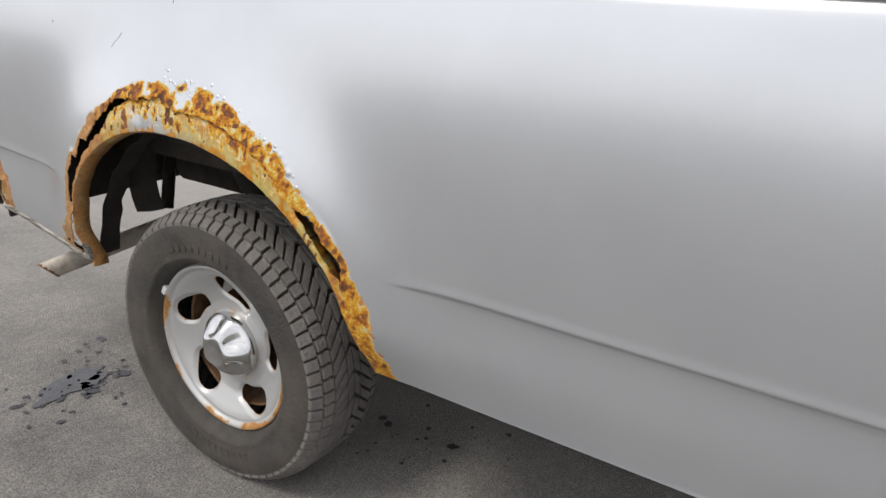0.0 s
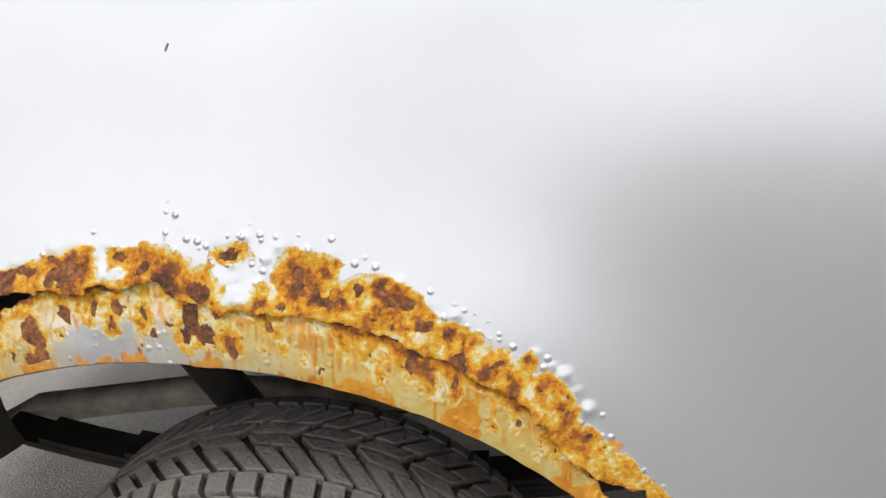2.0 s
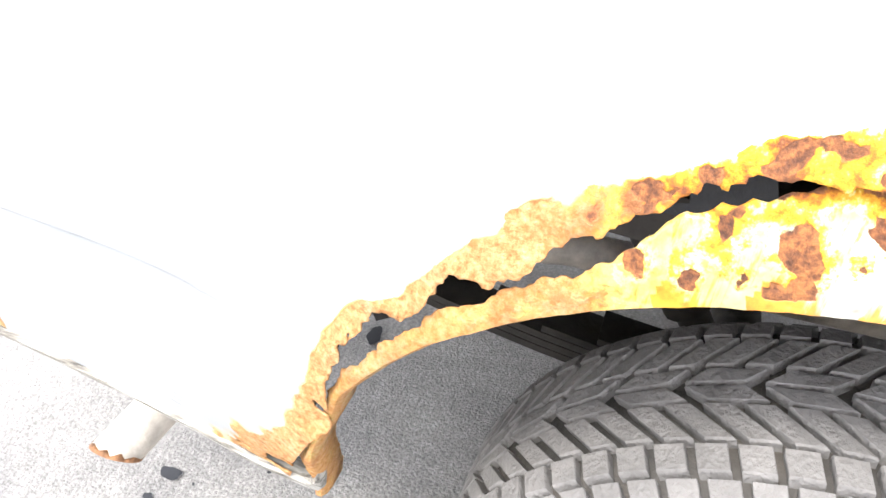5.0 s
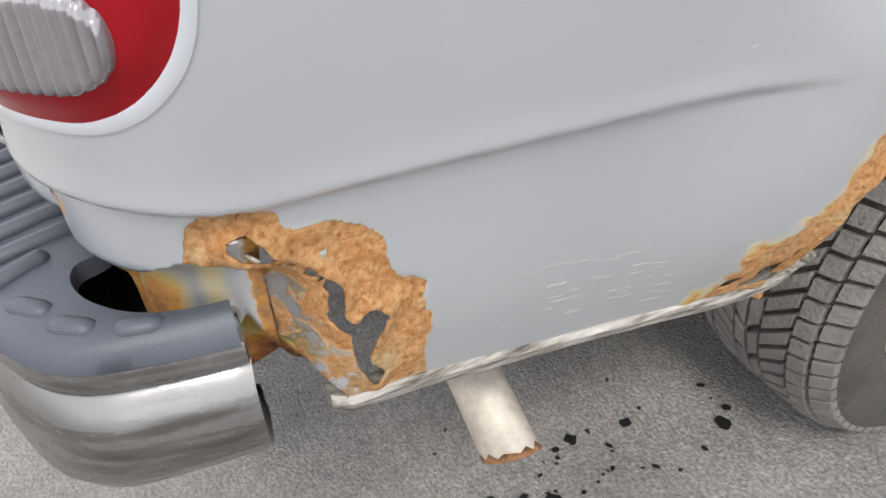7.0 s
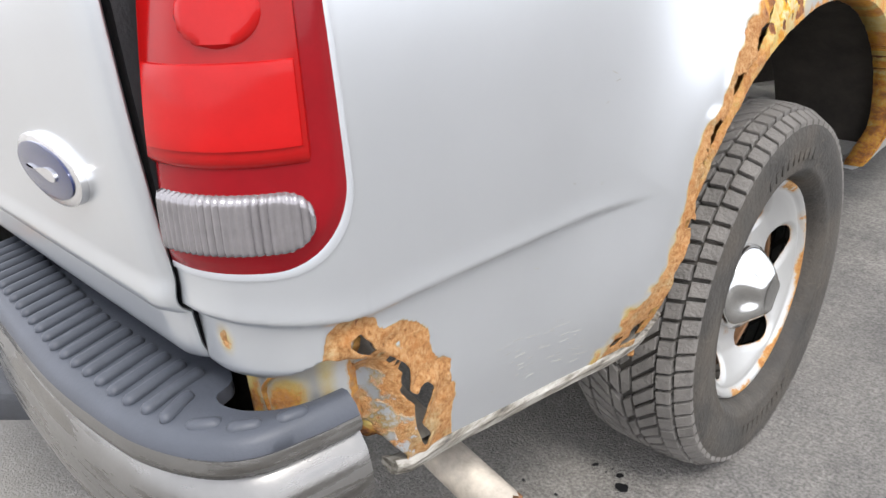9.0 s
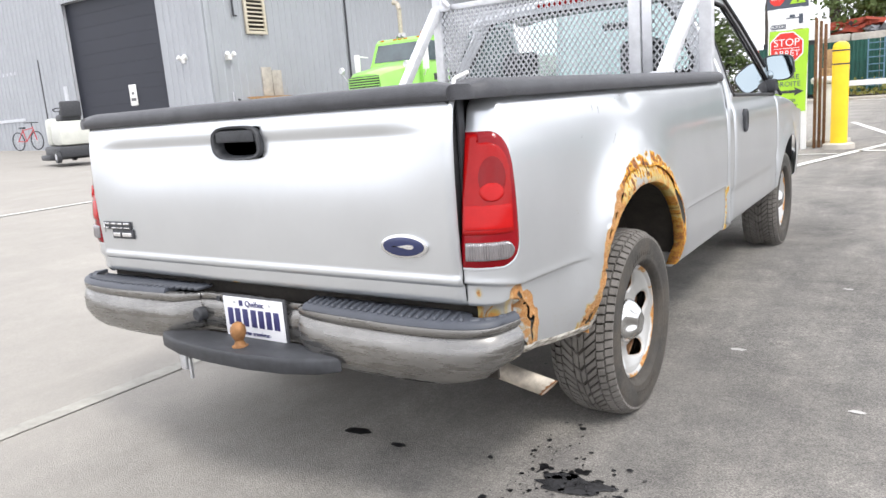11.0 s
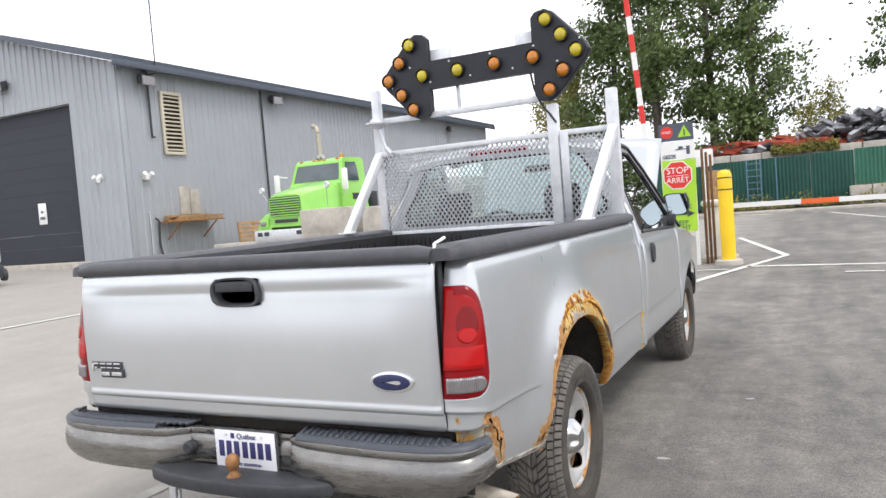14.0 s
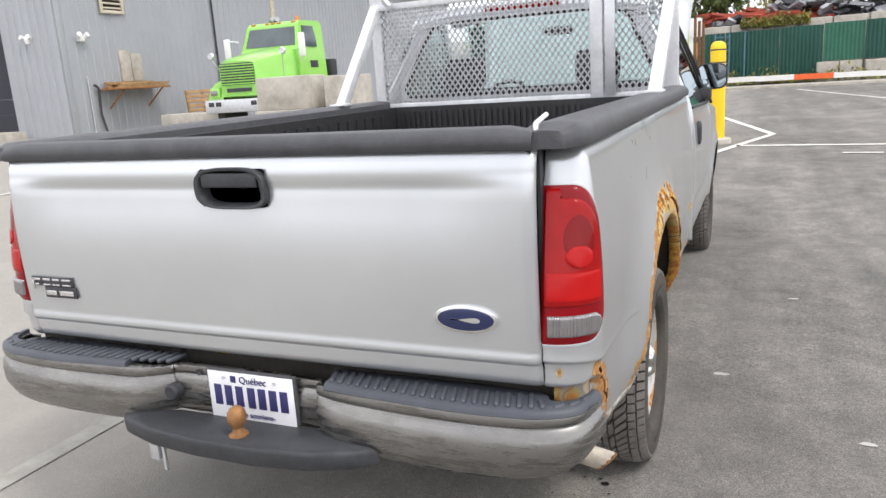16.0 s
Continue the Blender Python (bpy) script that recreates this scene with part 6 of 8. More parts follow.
post(-0.90, 1.33, 2.42, 0.03)
post(0.87, 1.33, 2.19, 0.036)
post(0.47, 1.33, 2.14, 0.036)
for sx, y0, y1 in ((-1, 0.93, 1.43), (1, 0.58, 1.40)):
    bm = bmesh.new()
    a, b = Vector((sx * 0.895, y0, 1.355)), Vector((sx * 0.885, y1, 1.93))
    q = (b - a).to_track_quat("Z", "Y").to_matrix().to_4x4()
    box(bm, -0.028, 0.028, -0.028, 0.028, 0, (b - a).length, 0.004, m=Matrix.Translation(a) @ q)
    part("brace", bm, M_RACK, rack, "white diagonal brace")
    bm = bmesh.new()
    box(bm, sx * 0.895 - 0.04, sx * 0.895 + 0.04, y0 - 0.06, y0 + 0.06, 1.372, 1.384, 0.003)
    part("brace_foot", bm, M_RACK, rack)
bm = bmesh.new()
box(bm, -0.90, 0.50, 1.45, 1.49, 2.165, 2.205, 0.004)
part("cross_bar", bm, M_RACK, rack)
for z in (1.335, 1.94):
    bm = bmesh.new()
    box(bm, -0.90, 0.90, 1.455, 1.485, z - 0.018, z + 0.018, 0.003)
    part("mesh_rail", bm, M_RACK, rack)
bm = bmesh.new()
box(bm, 0.52, 0.575, 1.43, 1.44, 1.34, 1.95, 0.002)
part("seam_strip", bm, M_ALU, rack)
# expanded metal: two families of thin strands
M_MESH = material("galvanised_mesh", (0.55, 0.56, 0.58), 0.45, 0.6, var=0.15, scale=20)
bm = bmesh.new()
DW, DH, X0, X1, Z0, Z1 = 0.036, 0.050, -0.87, 0.87, 1.345, 1.93
def strand(bm, p, q):
    d = Vector((q[0] - p[0], q[1] - p[1]))
    nrm = Vector((-d.y, d.x)).normalized() * 0.0042
    vv = []
    for y in (1.462, 1.467):
        for e, sg in ((p, 1), (q, 1), (q, -1), (p, -1)):
            vv.append(bm.verts.new((e[0] + sg * nrm.x, y, e[1] + sg * nrm.y)))
    bm.faces.new(vv[:4])
    bm.faces.new(vv[4:][::-1])
    for k in range(4):
        bm.faces.new((vv[k], vv[4 + k], vv[4 + (k + 1) % 4], vv[(k + 1) % 4]))
span = X1 - X0
nsp = int((span + (Z1 - Z0) * DW / DH) / DW) + 1
for i in range(nsp):
    for sg in (1, -1):
        x_at_bottom = X0 - (Z1 - Z0) * DW / DH + i * DW if sg > 0 else X0 + i * DW
        x_at_top = x_at_bottom + sg * (Z1 - Z0) * DW / DH
        pts = []
        t0, t1 = 0.0, 1.0
        dx = x_at_top - x_at_bottom
        ta, tb = sorted(((X0 - x_at_bottom) / dx, (X1 - x_at_bottom) / dx))
        t0, t1 = max(0, ta), min(1, tb)
        if t1 - t0 > 0.01:
            strand(bm, (x_at_bottom + dx * t0, lerp(Z0, Z1, t0)), (x_at_bottom + dx * t1, lerp(Z0, Z1, t1)))
tagged(part("expanded_mesh", bm, M_MESH, rack, "galvanised expanded metal", smooth=False), kind="stuff")
# work lamp on the post
bm = bmesh.new()
lathe(bm, [(2.13, 0.0), (2.13, 0.035), (2.15, 0.06), (2.16, 0.085), (2.172, 0.085), (2.18, 0.05), (2.20, 0.045), (2.21, 0.0)], 28, "z")
bmesh.ops.translate(bm, verts=bm.verts, vec=(-0.87, 1.40, 0))
part("beacon_base", bm, M_ALU, rack, "grey beacon base")
bm = bmesh.new()
tube(bm, (-0.86, 1.41, 2.13), (-0.82, 1.42, 1.98), 0.012, n=8)
tube(bm, (-0.82, 1.42, 1.98), (-0.79, 1.43, 1.94), 0.02, n=8)
part("beacon_bracket", bm, M_ALU, rack)
bm = bmesh.new()
box(bm, -0.90, -0.78, 1.42, 1.44, 1.915, 1.955, 0.004)
part("bracket_plate", bm, M_ALU, rack)

# ---- arrow board ----
board = thing("arrow_board", pose(0, FORWARD, 0.05), "black double-headed arrow board with amber lamps", "arrow board")
def arrow_outline(grow):
    """A double arrow with broad rounded heads."""
    h = [(0.40, 0.10), (0.40, 0.26), (0.43, 0.295), (0.49, 0.305), (0.545, 0.28), (0.65, 0.17), (0.755, 0.055), (0.785, 0.0)]
    right = h + [(x, -z) for x, z in reversed(h[:-1])]
    pts = right + [(-x, z) for x, z in reversed(right)][::1]
    left = [(-x, -z) for x, z in right]
    pts = right + left
    return [(-0.02 + x * grow, 2.41 + z * grow) for x, z in pts]
bm = bmesh.new()
out = arrow_outline(1.0)
loft(bm, [[(x, y, z) for x, z in arrow_outline(g)] for g, y in ((0.985, 1.47), (1.0, 1.465), (1.0, 1.425), (0.985, 1.418))], cap=False)
face = [bm.verts.new((x, 1.418, z)) for x, z in arrow_outline(0.985)]
bm.faces.new(face)
face = [bm.verts.new((x, 1.47, z)) for x, z in arrow_outline(0.985)]
bm.faces.new(face[::-1])
bm.normal_update()
bmesh.ops.triangulate(bm, faces=[f for f in bm.faces if len(f.verts) > 4], ngon_method="EAR_CLIP")
M_BOARD = material("black_board", (0.013, 0.014, 0.019), 0.5, var=0.3, scale=18, bump=0.1, bscale=120)
part("panel", bm, M_BOARD, board, "matt black panel", angle=30)
M_AMBER = material("amber_lens", (0.52, 0.17, 0.0), 0.12, var=0.15, scale=30, coat=0.8)
M_LEMON = material("yellow_lens", (0.50, 0.40, 0.0), 0.12, var=0.15, scale=30, coat=0.8)
lamps = [(-0.74, 0.0, 0), (-0.64, 0.115, 0), (-0.55, 0.23, 1), (-0.64, -0.115, 0), (-0.55, -0.23, 0), (-0.46, 0, 1), (-0.18, 0, 1), (0.10, 0, 0), (0.38, 0, 0), (0.48, 0.23, 1), (0.58, 0.115, 1), (0.675, 0, 1), (0.58, -0.115, 0), (0.48, -0.23, 0)]
for x, z, k in lamps:
    bm = bmesh.new()
    lathe(bm, [(1.42, 0.050), (1.40, 0.052), (1.385, 0.050), (1.387, 0.046), (1.405, 0.045)], 28, "y")
    bmesh.ops.translate(bm, verts=bm.verts, vec=(x, 0, 2.41 + z))
    hd = part("lamp", bm, M_BOARD, board, "hooded amber lamp")
    bm = bmesh.new()
    lathe(bm, [(1.408, 0.046), (1.398, 0.044), (1.388, 0.034), (1.383, 0.018), (1.382, 0.0)], 24, "y")
    bmesh.ops.translate(bm, verts=bm.verts, vec=(x, 0, 2.41 + z))
    part("lens", bm, M_LEMON if k else M_AMBER, hd, "yellow lens" if k else "amber lens")
for i in range(10):
    x, z = lerp(-0.72, 0.70, i / 9), (0.075 if i % 2 else -0.05)
    bm = bmesh.new()
    lathe(bm, [(1.419, 0.008), (1.413, 0.007), (1.412, 0.0)], 10, "y")
    bmesh.ops.translate(bm, verts=bm.verts, vec=(x, 0, 2.41 + z))
    part("rivet", bm, M_ALU, board)
for x in (-0.36, 0.30):
    bm = bmesh.new()
    box(bm, x - 0.07, x + 0.07, 1.475, 1.57, 2.40, 2.60, 0.006)
    part("control_box", bm, M_RACK, board, "pale grey control box")
for x in (-0.22, 0.47):
    bm = bmesh.new()
    box(bm, x - 0.012, x + 0.012, 1.472, 1.49, 2.12, 2.40, 0.002)
    part("mount", bm, M_RACK, board)
bm = bmesh.new()
cp = [(0.34, 1.45, 2.31), (0.36, 1.45, 2.20), (0.40, 1.45, 2.10), (0.46, 1.44, 2.02), (0.50, 1.44, 1.96)]
for a, b in zip(cp, cp[1:]):
    tube(bm, a, b, 0.008, n=8)
part("power_cable", bm, M_BLACK, board, "black power cable")


# ---- markings and stains on the yard ----
M_LINE = material("worn_white_marking", (0.62, 0.62, 0.58), 0.8, var=0.25, scale=5)
M_OLDLINE = material("faded_yellow_marking", (0.325, 0.315, 0.28), 0.85, var=0.2, scale=8)


def marking(name, pts, w, mat, label):
    bm = bmesh.new()
    n = 12
    rows = []
    for i in range(len(pts) - 1):
        for k in range(n + (i == len(pts) - 2)):
            x, y = (lerp(pts[i][j], pts[i + 1][j], k / n) for j in (0, 1))
            d = Vector((pts[i + 1][0] - pts[i][0], pts[i + 1][1] - pts[i][1])).normalized()
            rows.append([(x - d.y * w * sg, y + d.x * w * sg, ground_z(x, y) + 0.005) for sg in (0.5 + 0.05 * nz(k, i, 3.1), -0.5 + 0.05 * nz(k, i, 2.3))])
    loft(bm, rows, closed=False)
    return tagged(part(name, bm, mat, smooth=False), label, "road marking", kind="structure")


marking("road_marking_1", [(0.28, 8.1), (1.53, 12.25), (0.22, 18.1)], 0.13, M_LINE, "white painted kerb line with a pointed corner")
marking("road_marking_2", [(0.95, 10.35), (3.2, 10.1), (12.0, 9.6)], 0.16, M_LINE, "white painted stop line across the lane")
marking("road_marking_3", [(-0.4, 9.9), (0.7, 9.95)], 0.10, M_LINE, "short white painted line by the bollard")
marking("road_marking_4", [(-8.6, -6.0), (-8.75, 8.0)], 0.12, M_LINE, "white painted bay line on the yard")
marking("road_marking_5", [(-1.47, -6.0), (-1.47, 0.6)], 0.11, M_OLDLINE, "faded yellow painted bay line")
marking("road_marking_6", [(2.7, 32.3), (4.6, 23.2), (6.2, 16.0)], 0.13, M_LINE, "white painted lane line")
marking("road_marking_7", [(-1.0, 35.0), (0.3, 34.0)], 0.3, M_LINE, "white painted arrow far off")
marking("road_marking_8", [(2.4, 9.1), (2.9, 9.05)], 0.10, M_LINE, "scrap of worn white marking")

M_OIL = material("black_oil", (0.012, 0.012, 0.013), 0.35, var=0.3, scale=20)
rng = random.Random(7)


def stain(name, x, y, r, mat, label, squash=1.0, turn=0.0, n=22, rough=0.35):
    bm = bmesh.new()
    ring = []
    ph = rng.random() * 50
    for k in range(n):
        a = 2 * math.pi * k / n
        rr = r * (1 + rough * noise.noise(Vector((math.cos(a) * 1.6 + ph, math.sin(a) * 1.6, ph))))
        px, py = rr * math.cos(a), rr * math.sin(a) * squash
        ring.append(bm.verts.new((x + px * math.cos(turn) - py * math.sin(turn), y + px * math.sin(turn) + py * math.cos(turn), 0.0045)))
    bm.faces.new(ring)
    return tagged(part(name, bm, mat, smooth=False), label, "stain", group="stains on the asphalt")


for cx, cy, n, sp in ((0.80, -0.60, 22, 0.13), (0.80, -0.83, 12, 0.10), (0.58, 0.42, 24, 0.16), (0.45, 0.55, 16, 0.16), (0.80, -0.40, 12, 0.10)):
    for k in range(n):
        r = 0.003 + 0.012 * rng.random() ** 3
        stain("oil_drop", cx + rng.gauss(0, sp * 0.45), cy + rng.gauss(0, sp), r, M_OIL, "black oil drop on grey asphalt", 0.6 + 0.4 * rng.random(), rng.random() * 3)
for k in range(18):
    stain("oil_drop", 0.92 + rng.gauss(0, 0.12), -0.70 + rng.gauss(0, 0.12), 0.005 + 0.018 * rng.random() ** 2, M_OIL, "black oil drop on grey asphalt", 0.7, rng.random() * 3)
stain("oil_patch", 0.01, -0.67, 0.06, M_OIL, "small black oil patch under the bumper", 0.45, 0.2)
stain("oil_patch", 0.24, -0.70, 0.035, M_OIL, "small black oil patch under the bumper", 0.5, 0.1)
M_WATER = material("oily_wet_film", (0.040, 0.040, 0.042), 0.14, var=0.4, scale=14, bump=0.08, bscale=160)
stain("oil_patch", 0.985, -0.69, 0.13, M_WATER, "wet oily patch on grey asphalt", 0.45, 0.1, 60, 0.7)
stain("oil_patch", 0.34, -1.18, 0.05, M_WATER, "small oily patch on grey asphalt", 0.6, 0.2, 40, 0.5)
for k in range(60):
    stain("oil_drop", 1.0 + rng.gauss(0, 0.16), -0.70 + rng.gauss(0, 0.08), 0.004 + 0.014 * rng.random() ** 2, M_OIL, "black oil drop on grey asphalt", 0.6, rng.random() * 3, 10)
M_PATCH = material("pale_spot", (0.42, 0.41, 0.39), 0.9)
for x, y, r in ((1.19, 0.87, 0.035), (1.58, 2.51, 0.05), (1.55, 2.2, 0.03), (1.4, 4.4, 0.05), (2.0, 5.2, 0.05), (1.75, 0.3, 0.03)):
    stain("pale_spot", x, y, r, M_PATCH, "pale spot on grey asphalt", 0.5)

near_things = set(scene.objects)

# ---- metal-clad building ----
M_CLAD = material("grey_blue_cladding", (0.345, 0.362, 0.385), 0.5, 0.1, var=0.05, scale=0.8, bump=0.05, bscale=4)
M_TRIM = material("dark_roof_trim", (0.07, 0.085, 0.11), 0.5, var=0.1)
M_ROLL = material("dark_roller_door", (0.018, 0.021, 0.032), 0.6, var=0.1, scale=1)
M_JAMB = material("pale_jamb", (0.55, 0.57, 0.60), 0.5, var=0.06)
BX, BY, BE, BZ0 = -17.0, 12.9, 6.77, 0.2


def roof_z(x):
    return BE + 0.29 * (BX - x)


def ribs(a, b, pitch=0.30):
    """Trapezoid ribs of the cladding: distance along the wall and how far it stands out."""
    out = []
    n = int((b - a) / pitch)
    for i in range(n):
        s = a + i * pitch
        out += [(s, 0.0), (s + 0.19, 0.0), (s + 0.215, 0.03), (s + 0.275, 0.03)]
    return out + [(b, 0.0)]


bm = bmesh.new()
r = ribs(BY, 42.7)
loft(bm, [[(BX + o, s, BZ0), (BX + o, s, BE)] for s, o in r], closed=False)
side_wall = tagged(part("wall_east", bm, M_CLAD, smooth=False), "grey-blue ribbed metal side wall of the workshop", "wall", kind="structure")
thicken(side_wall, 0.12, 1.0)
DX0, DX1, DZ1 = -24.6, -19.17, 5.77
bm = bmesh.new()
for x0, x1, zlow in ((DX1, BX, None), (DX0, DX1, DZ1), (-36.0, DX0, None)):
    rr = ribs(x0, x1)
    loft(bm, [[(s, BY - o, zlow or BZ0), (s, BY - o, roof_z(s))] for s, o in rr], closed=False)
front_wall = tagged(part("wall_south", bm, M_CLAD, smooth=False), "grey-blue ribbed metal gable wall of the workshop", "wall", kind="structure")
thicken(front_wall, 0.12, -1.0)
bm = bmesh.new()
box(bm, BX - 0.12, BX + 0.06, BY - 0.06, BY + 0.12, BZ0, BE, 0.01)
tagged(part("trim_corner", bm, M_CLAD), "grey-blue corner flashing of the workshop", "trim", kind="structure")
bm = bmesh.new()
for s0, s1 in ((BY - 0.5, 43.2),):
    loft(bm, [[(BX + 0.45, y, BE - 0.10), (BX + 0.47, y, BE + 0.12), (BX - 17, y, roof_z(BX - 17) + 0.12), (BX - 17, y, roof_z(BX - 17) - 0.02)] for y in (s0, s1)])
tagged(part("roof", bm, M_TRIM), "dark metal workshop roof with a shallow pitch", "roof", kind="structure")
bm = bmesh.new()
box(bm, BX + 0.40, BX + 0.52, BY - 0.5, 43.2, BE - 0.22, BE - 0.02, 0.01)
tagged(part("trim_gutter", bm, M_TRIM), "dark metal gutter along the eave", "gutter", kind="structure")
bm = bmesh.new()
box(bm, BX - 19, BX, 42.58, 42.7, BZ0, BE)
tagged(part("wall_north", bm, M_CLAD), "plain far wall of the workshop", "wall", kind="structure")
# roller door
bm = bmesh.new()
zs = steps(BZ0, DZ1, 0.45)
for a, b in zip(zs, zs[1:]):
    box(bm, DX0, DX1, BY + 0.10, BY + 0.15, a + 0.001, b - 0.001, 0.002, 1)
rd = tagged(part("door_1", bm, M_ROLL), "closed dark grey sectional workshop door", "door", kind="structure")
for x0, x1 in ((DX0 - 0.16, DX0), (DX1, DX1 + 0.16)):
    bm = bmesh.new()
    box(bm, x0, x1, BY - 0.07, BY + 0.16, BZ0, DZ1 + 0.16, 0.01)
    part("jamb", bm, M_JAMB, rd)
bm = bmesh.new()
box(bm, DX0 - 0.16, DX1 + 0.16, BY - 0.07, BY + 0.16, DZ1, DZ1 + 0.18, 0.01)
part("lintel", bm, M_JAMB, rd)
bm = bmesh.new()
box(bm, DX0 - 0.3, DX1 + 0.3, BY - 0.6, BY + 0.1, 0.3, ground_z(DX1, 0) + 0.11, 0.02)
tagged(part("door_sill", bm, M_CONCRETE), "pale concrete sill before the workshop door", "sill", kind="structure")
notice = thing("door_notice", pose(-21.3, BY + 0.09, 2.32), "white notice plate on the dark workshop door", "notice")
bm = bmesh.new()
box(bm, -0.20, 0.20, -0.02, 0.0, -0.36, 0.36, 0.02)
part("plate", bm, M_WHITE, notice)
M_GREYINK = material("grey_ink", (0.12, 0.12, 0.13), 0.6)
for z0, z1, hw in ((0.02, 0.10, 0.06), (-0.20, -0.10, 0.13)):
    bm = bmesh.new()
    box(bm, -hw, hw, -0.026, -0.0205, z0, z1)
    part("bar", bm, M_GREYINK, notice)
for sx, p in ((0, (-18.1, BY - 0.08, 3.2)), (1, (BX + 0.08, 13.55, 3.2))):
    em = thing("wall_light", pose(*p, 0, 0, 90 * sx), "small white twin-headed wall light", "wall light", "lights on the workshop")
    bm = bmesh.new()
    box(bm, -0.09, 0.09, -0.10, 0.06, -0.10, 0.05, 0.02)
    part("housing", bm, M_WHITE, em)
    for d in (-0.12, 0.12):
        bm = bmesh.new()
        tube(bm, (d, -0.05, 0.04), (d * 1.2, -0.17, 0.10), 0.06, 0.075, n=14)
        part("lamp_head", bm, M_WHITE, em)


def floodlight(m):
    f = thing("floodlight", m, "small black floodlight mounted on the metal wall", "floodlight", "floodlights of the workshop")
    bm = bmesh.new()
    box(bm, -0.05, 0.05, -0.16, 0.0, -0.05, 0.05, 0.01)
    part("bracket", bm, M_BLACK, f)
    bm = bmesh.new()
    rings = [[(x * k, y, z * k + dz) for x, z in ((-0.28, -0.16), (0.28, -0.16), (0.28, 0.16), (-0.28, 0.16))] for k, y, dz in ((0.6, -0.12, 0.03), (1.0, -0.24, 0.0), (1.0, -0.42, -0.06))]
    loft(bm, rings)
    part("head", bm, M_BLACK, f)
    bm = bmesh.new()
    box(bm, -0.25, 0.25, -0.432, -0.424, -0.20, 0.08)
    part("lens", bm, M_CLEAR, f)


for m in (pose(BX, 13.75, 6.30, 0, 0, 90), pose(BX, 20.2, 6.3, 0, 0, 90), pose(BX, 36.5, 6.2, 0, 0, 90), pose(-22.3, BY, 6.75), pose(-30.0, BY, 6.9)):
    floodlight(m)
vent = thing("wall_vent", pose(BX, 14.93, 5.0, 0, 0, 90), "beige louvred vent in the workshop wall", "vent")
M_BEIGE = material("beige_louvre", (0.55, 0.50, 0.40), 0.5, var=0.08)
bm = bmesh.new()
box(bm, -0.42, 0.42, -0.05, 0.0, -1.02, 1.02)
part("backing", bm, M_DARK, vent)
for x0, x1, z0, z1 in ((-0.46, -0.36, -1.05, 1.05), (0.36, 0.46, -1.05, 1.05), (-0.36, 0.36, -1.05, -0.95), (-0.36, 0.36, 0.95, 1.05)):
    bm = bmesh.new()
    box(bm, x0, x1, -0.11, -0.03, z0, z1, 0.008)
    part("frame", bm, M_BEIGE, vent)
for i in range(14):
    bm = bmesh.new()
    box(bm, -0.36, 0.36, -0.05, 0.05, -0.012, 0.012, m=Matrix.Translation((0, -0.075, -0.88 + i * 0.135)) @ pose(0, 0, 0, 35))
    part("slat", bm, M_BEIGE, vent)
for name, y, z0, z1, lab in (("conduit", 14.0, 4.5, 9.6, "thin black conduit and whip aerial on the wall"), ("downpipe", 19.6, 0.4, 6.6, "thin black downpipe on the workshop wall")):
    bm = bmesh.new()
    tube(bm, (BX + 0.07, y, z0), (BX + 0.07, y, min(z1, 6.6)), 0.035, n=10)
    if z1 > 7:
        tube(bm, (BX + 0.5, y, 6.5), (BX + 0.5, y, 11.5), 0.02, n=8)
        tube(bm, (BX + 0.07, y, z0), (BX + 0.07, y + 0.12, z0), 0.03, n=8)
        tube(bm, (BX + 0.07, y, 6.5), (BX + 0.5, y, 6.5), 0.02, n=8)
    tagged(part(name, bm, M_BLACK), lab, "pipe")
# office window beside the roller door
win = tagged(new("window_1"), "office window with coloured posters behind the glass", "window", kind="structure")
win.matrix_world = pose(-29.6, BY - 0.04, 2.75)
M_POSTER = material("green_poster", (0.25, 0.42, 0.07), 0.6, var=0.5, scale=1.5)
for nm, x0, x1, z0, z1, y0, y1, mt in (("pane", -1.3, 1.3, -0.85, 0.85, -0.02, -0.01, M_POSTER), ("frame", -1.42, -1.3, -0.97, 0.97, -0.08, 0, M_JAMB), ("frame", 1.3, 1.42, -0.97, 0.97, -0.08, 0, M_JAMB), ("frame", -1.3, 1.3, 0.85, 0.97, -0.08, 0, M_JAMB), ("window_sill", -1.4, 1.4, -0.97, -0.85, -0.12, 0, M_JAMB)):
    bm = bmesh.new()
    box(bm, x0, x1, y0, y1, z0, z1)
    part(nm, bm, mt, win)
bm = bmesh.new()
box(bm, -1.29, 1.29, -0.045, -0.04, -0.84, 0.84)
gl = part("glass", bm, M_GLASS, win)
gl.visible_shadow = False
for x, z, w, h, mt, nm, lab in ((-27.6, 2.7, 0.2, 0.16, M_BLACK, "card_reader", "small black wall reader box"), (-27.5, 2.1, 0.18, 0.42, M_WHITE, "wall_notice", "white paper notice on the wall"), (-27.6, 4.9, 0.2, 0.16, M_WHITE, "wall_box", "small white security box on the wall")):
    bm = bmesh.new()
    box(bm, x - w, x + w, BY - 0.10, BY - 0.032, z - h, z + h, 0.02)
    tagged(part(nm, bm, mt), lab, "wall box")
bm = bmesh.new()
tube(bm, (-26.6, BY - 0.09, 0.4), (-26.6, BY - 0.09, 4.0), 0.06, n=10)
tagged(part("rain_pipe", bm, M_BLACK), "black rain pipe beside the office window", "pipe")
bm = bmesh.new()
tube(bm, (-25.0, BY - 0.14, 0.4), (-25.0, BY - 0.14, 2.9), 0.09, n=12)
tagged(part("guard_post", bm, M_JAMB), "pale guard post beside the workshop door", "post")

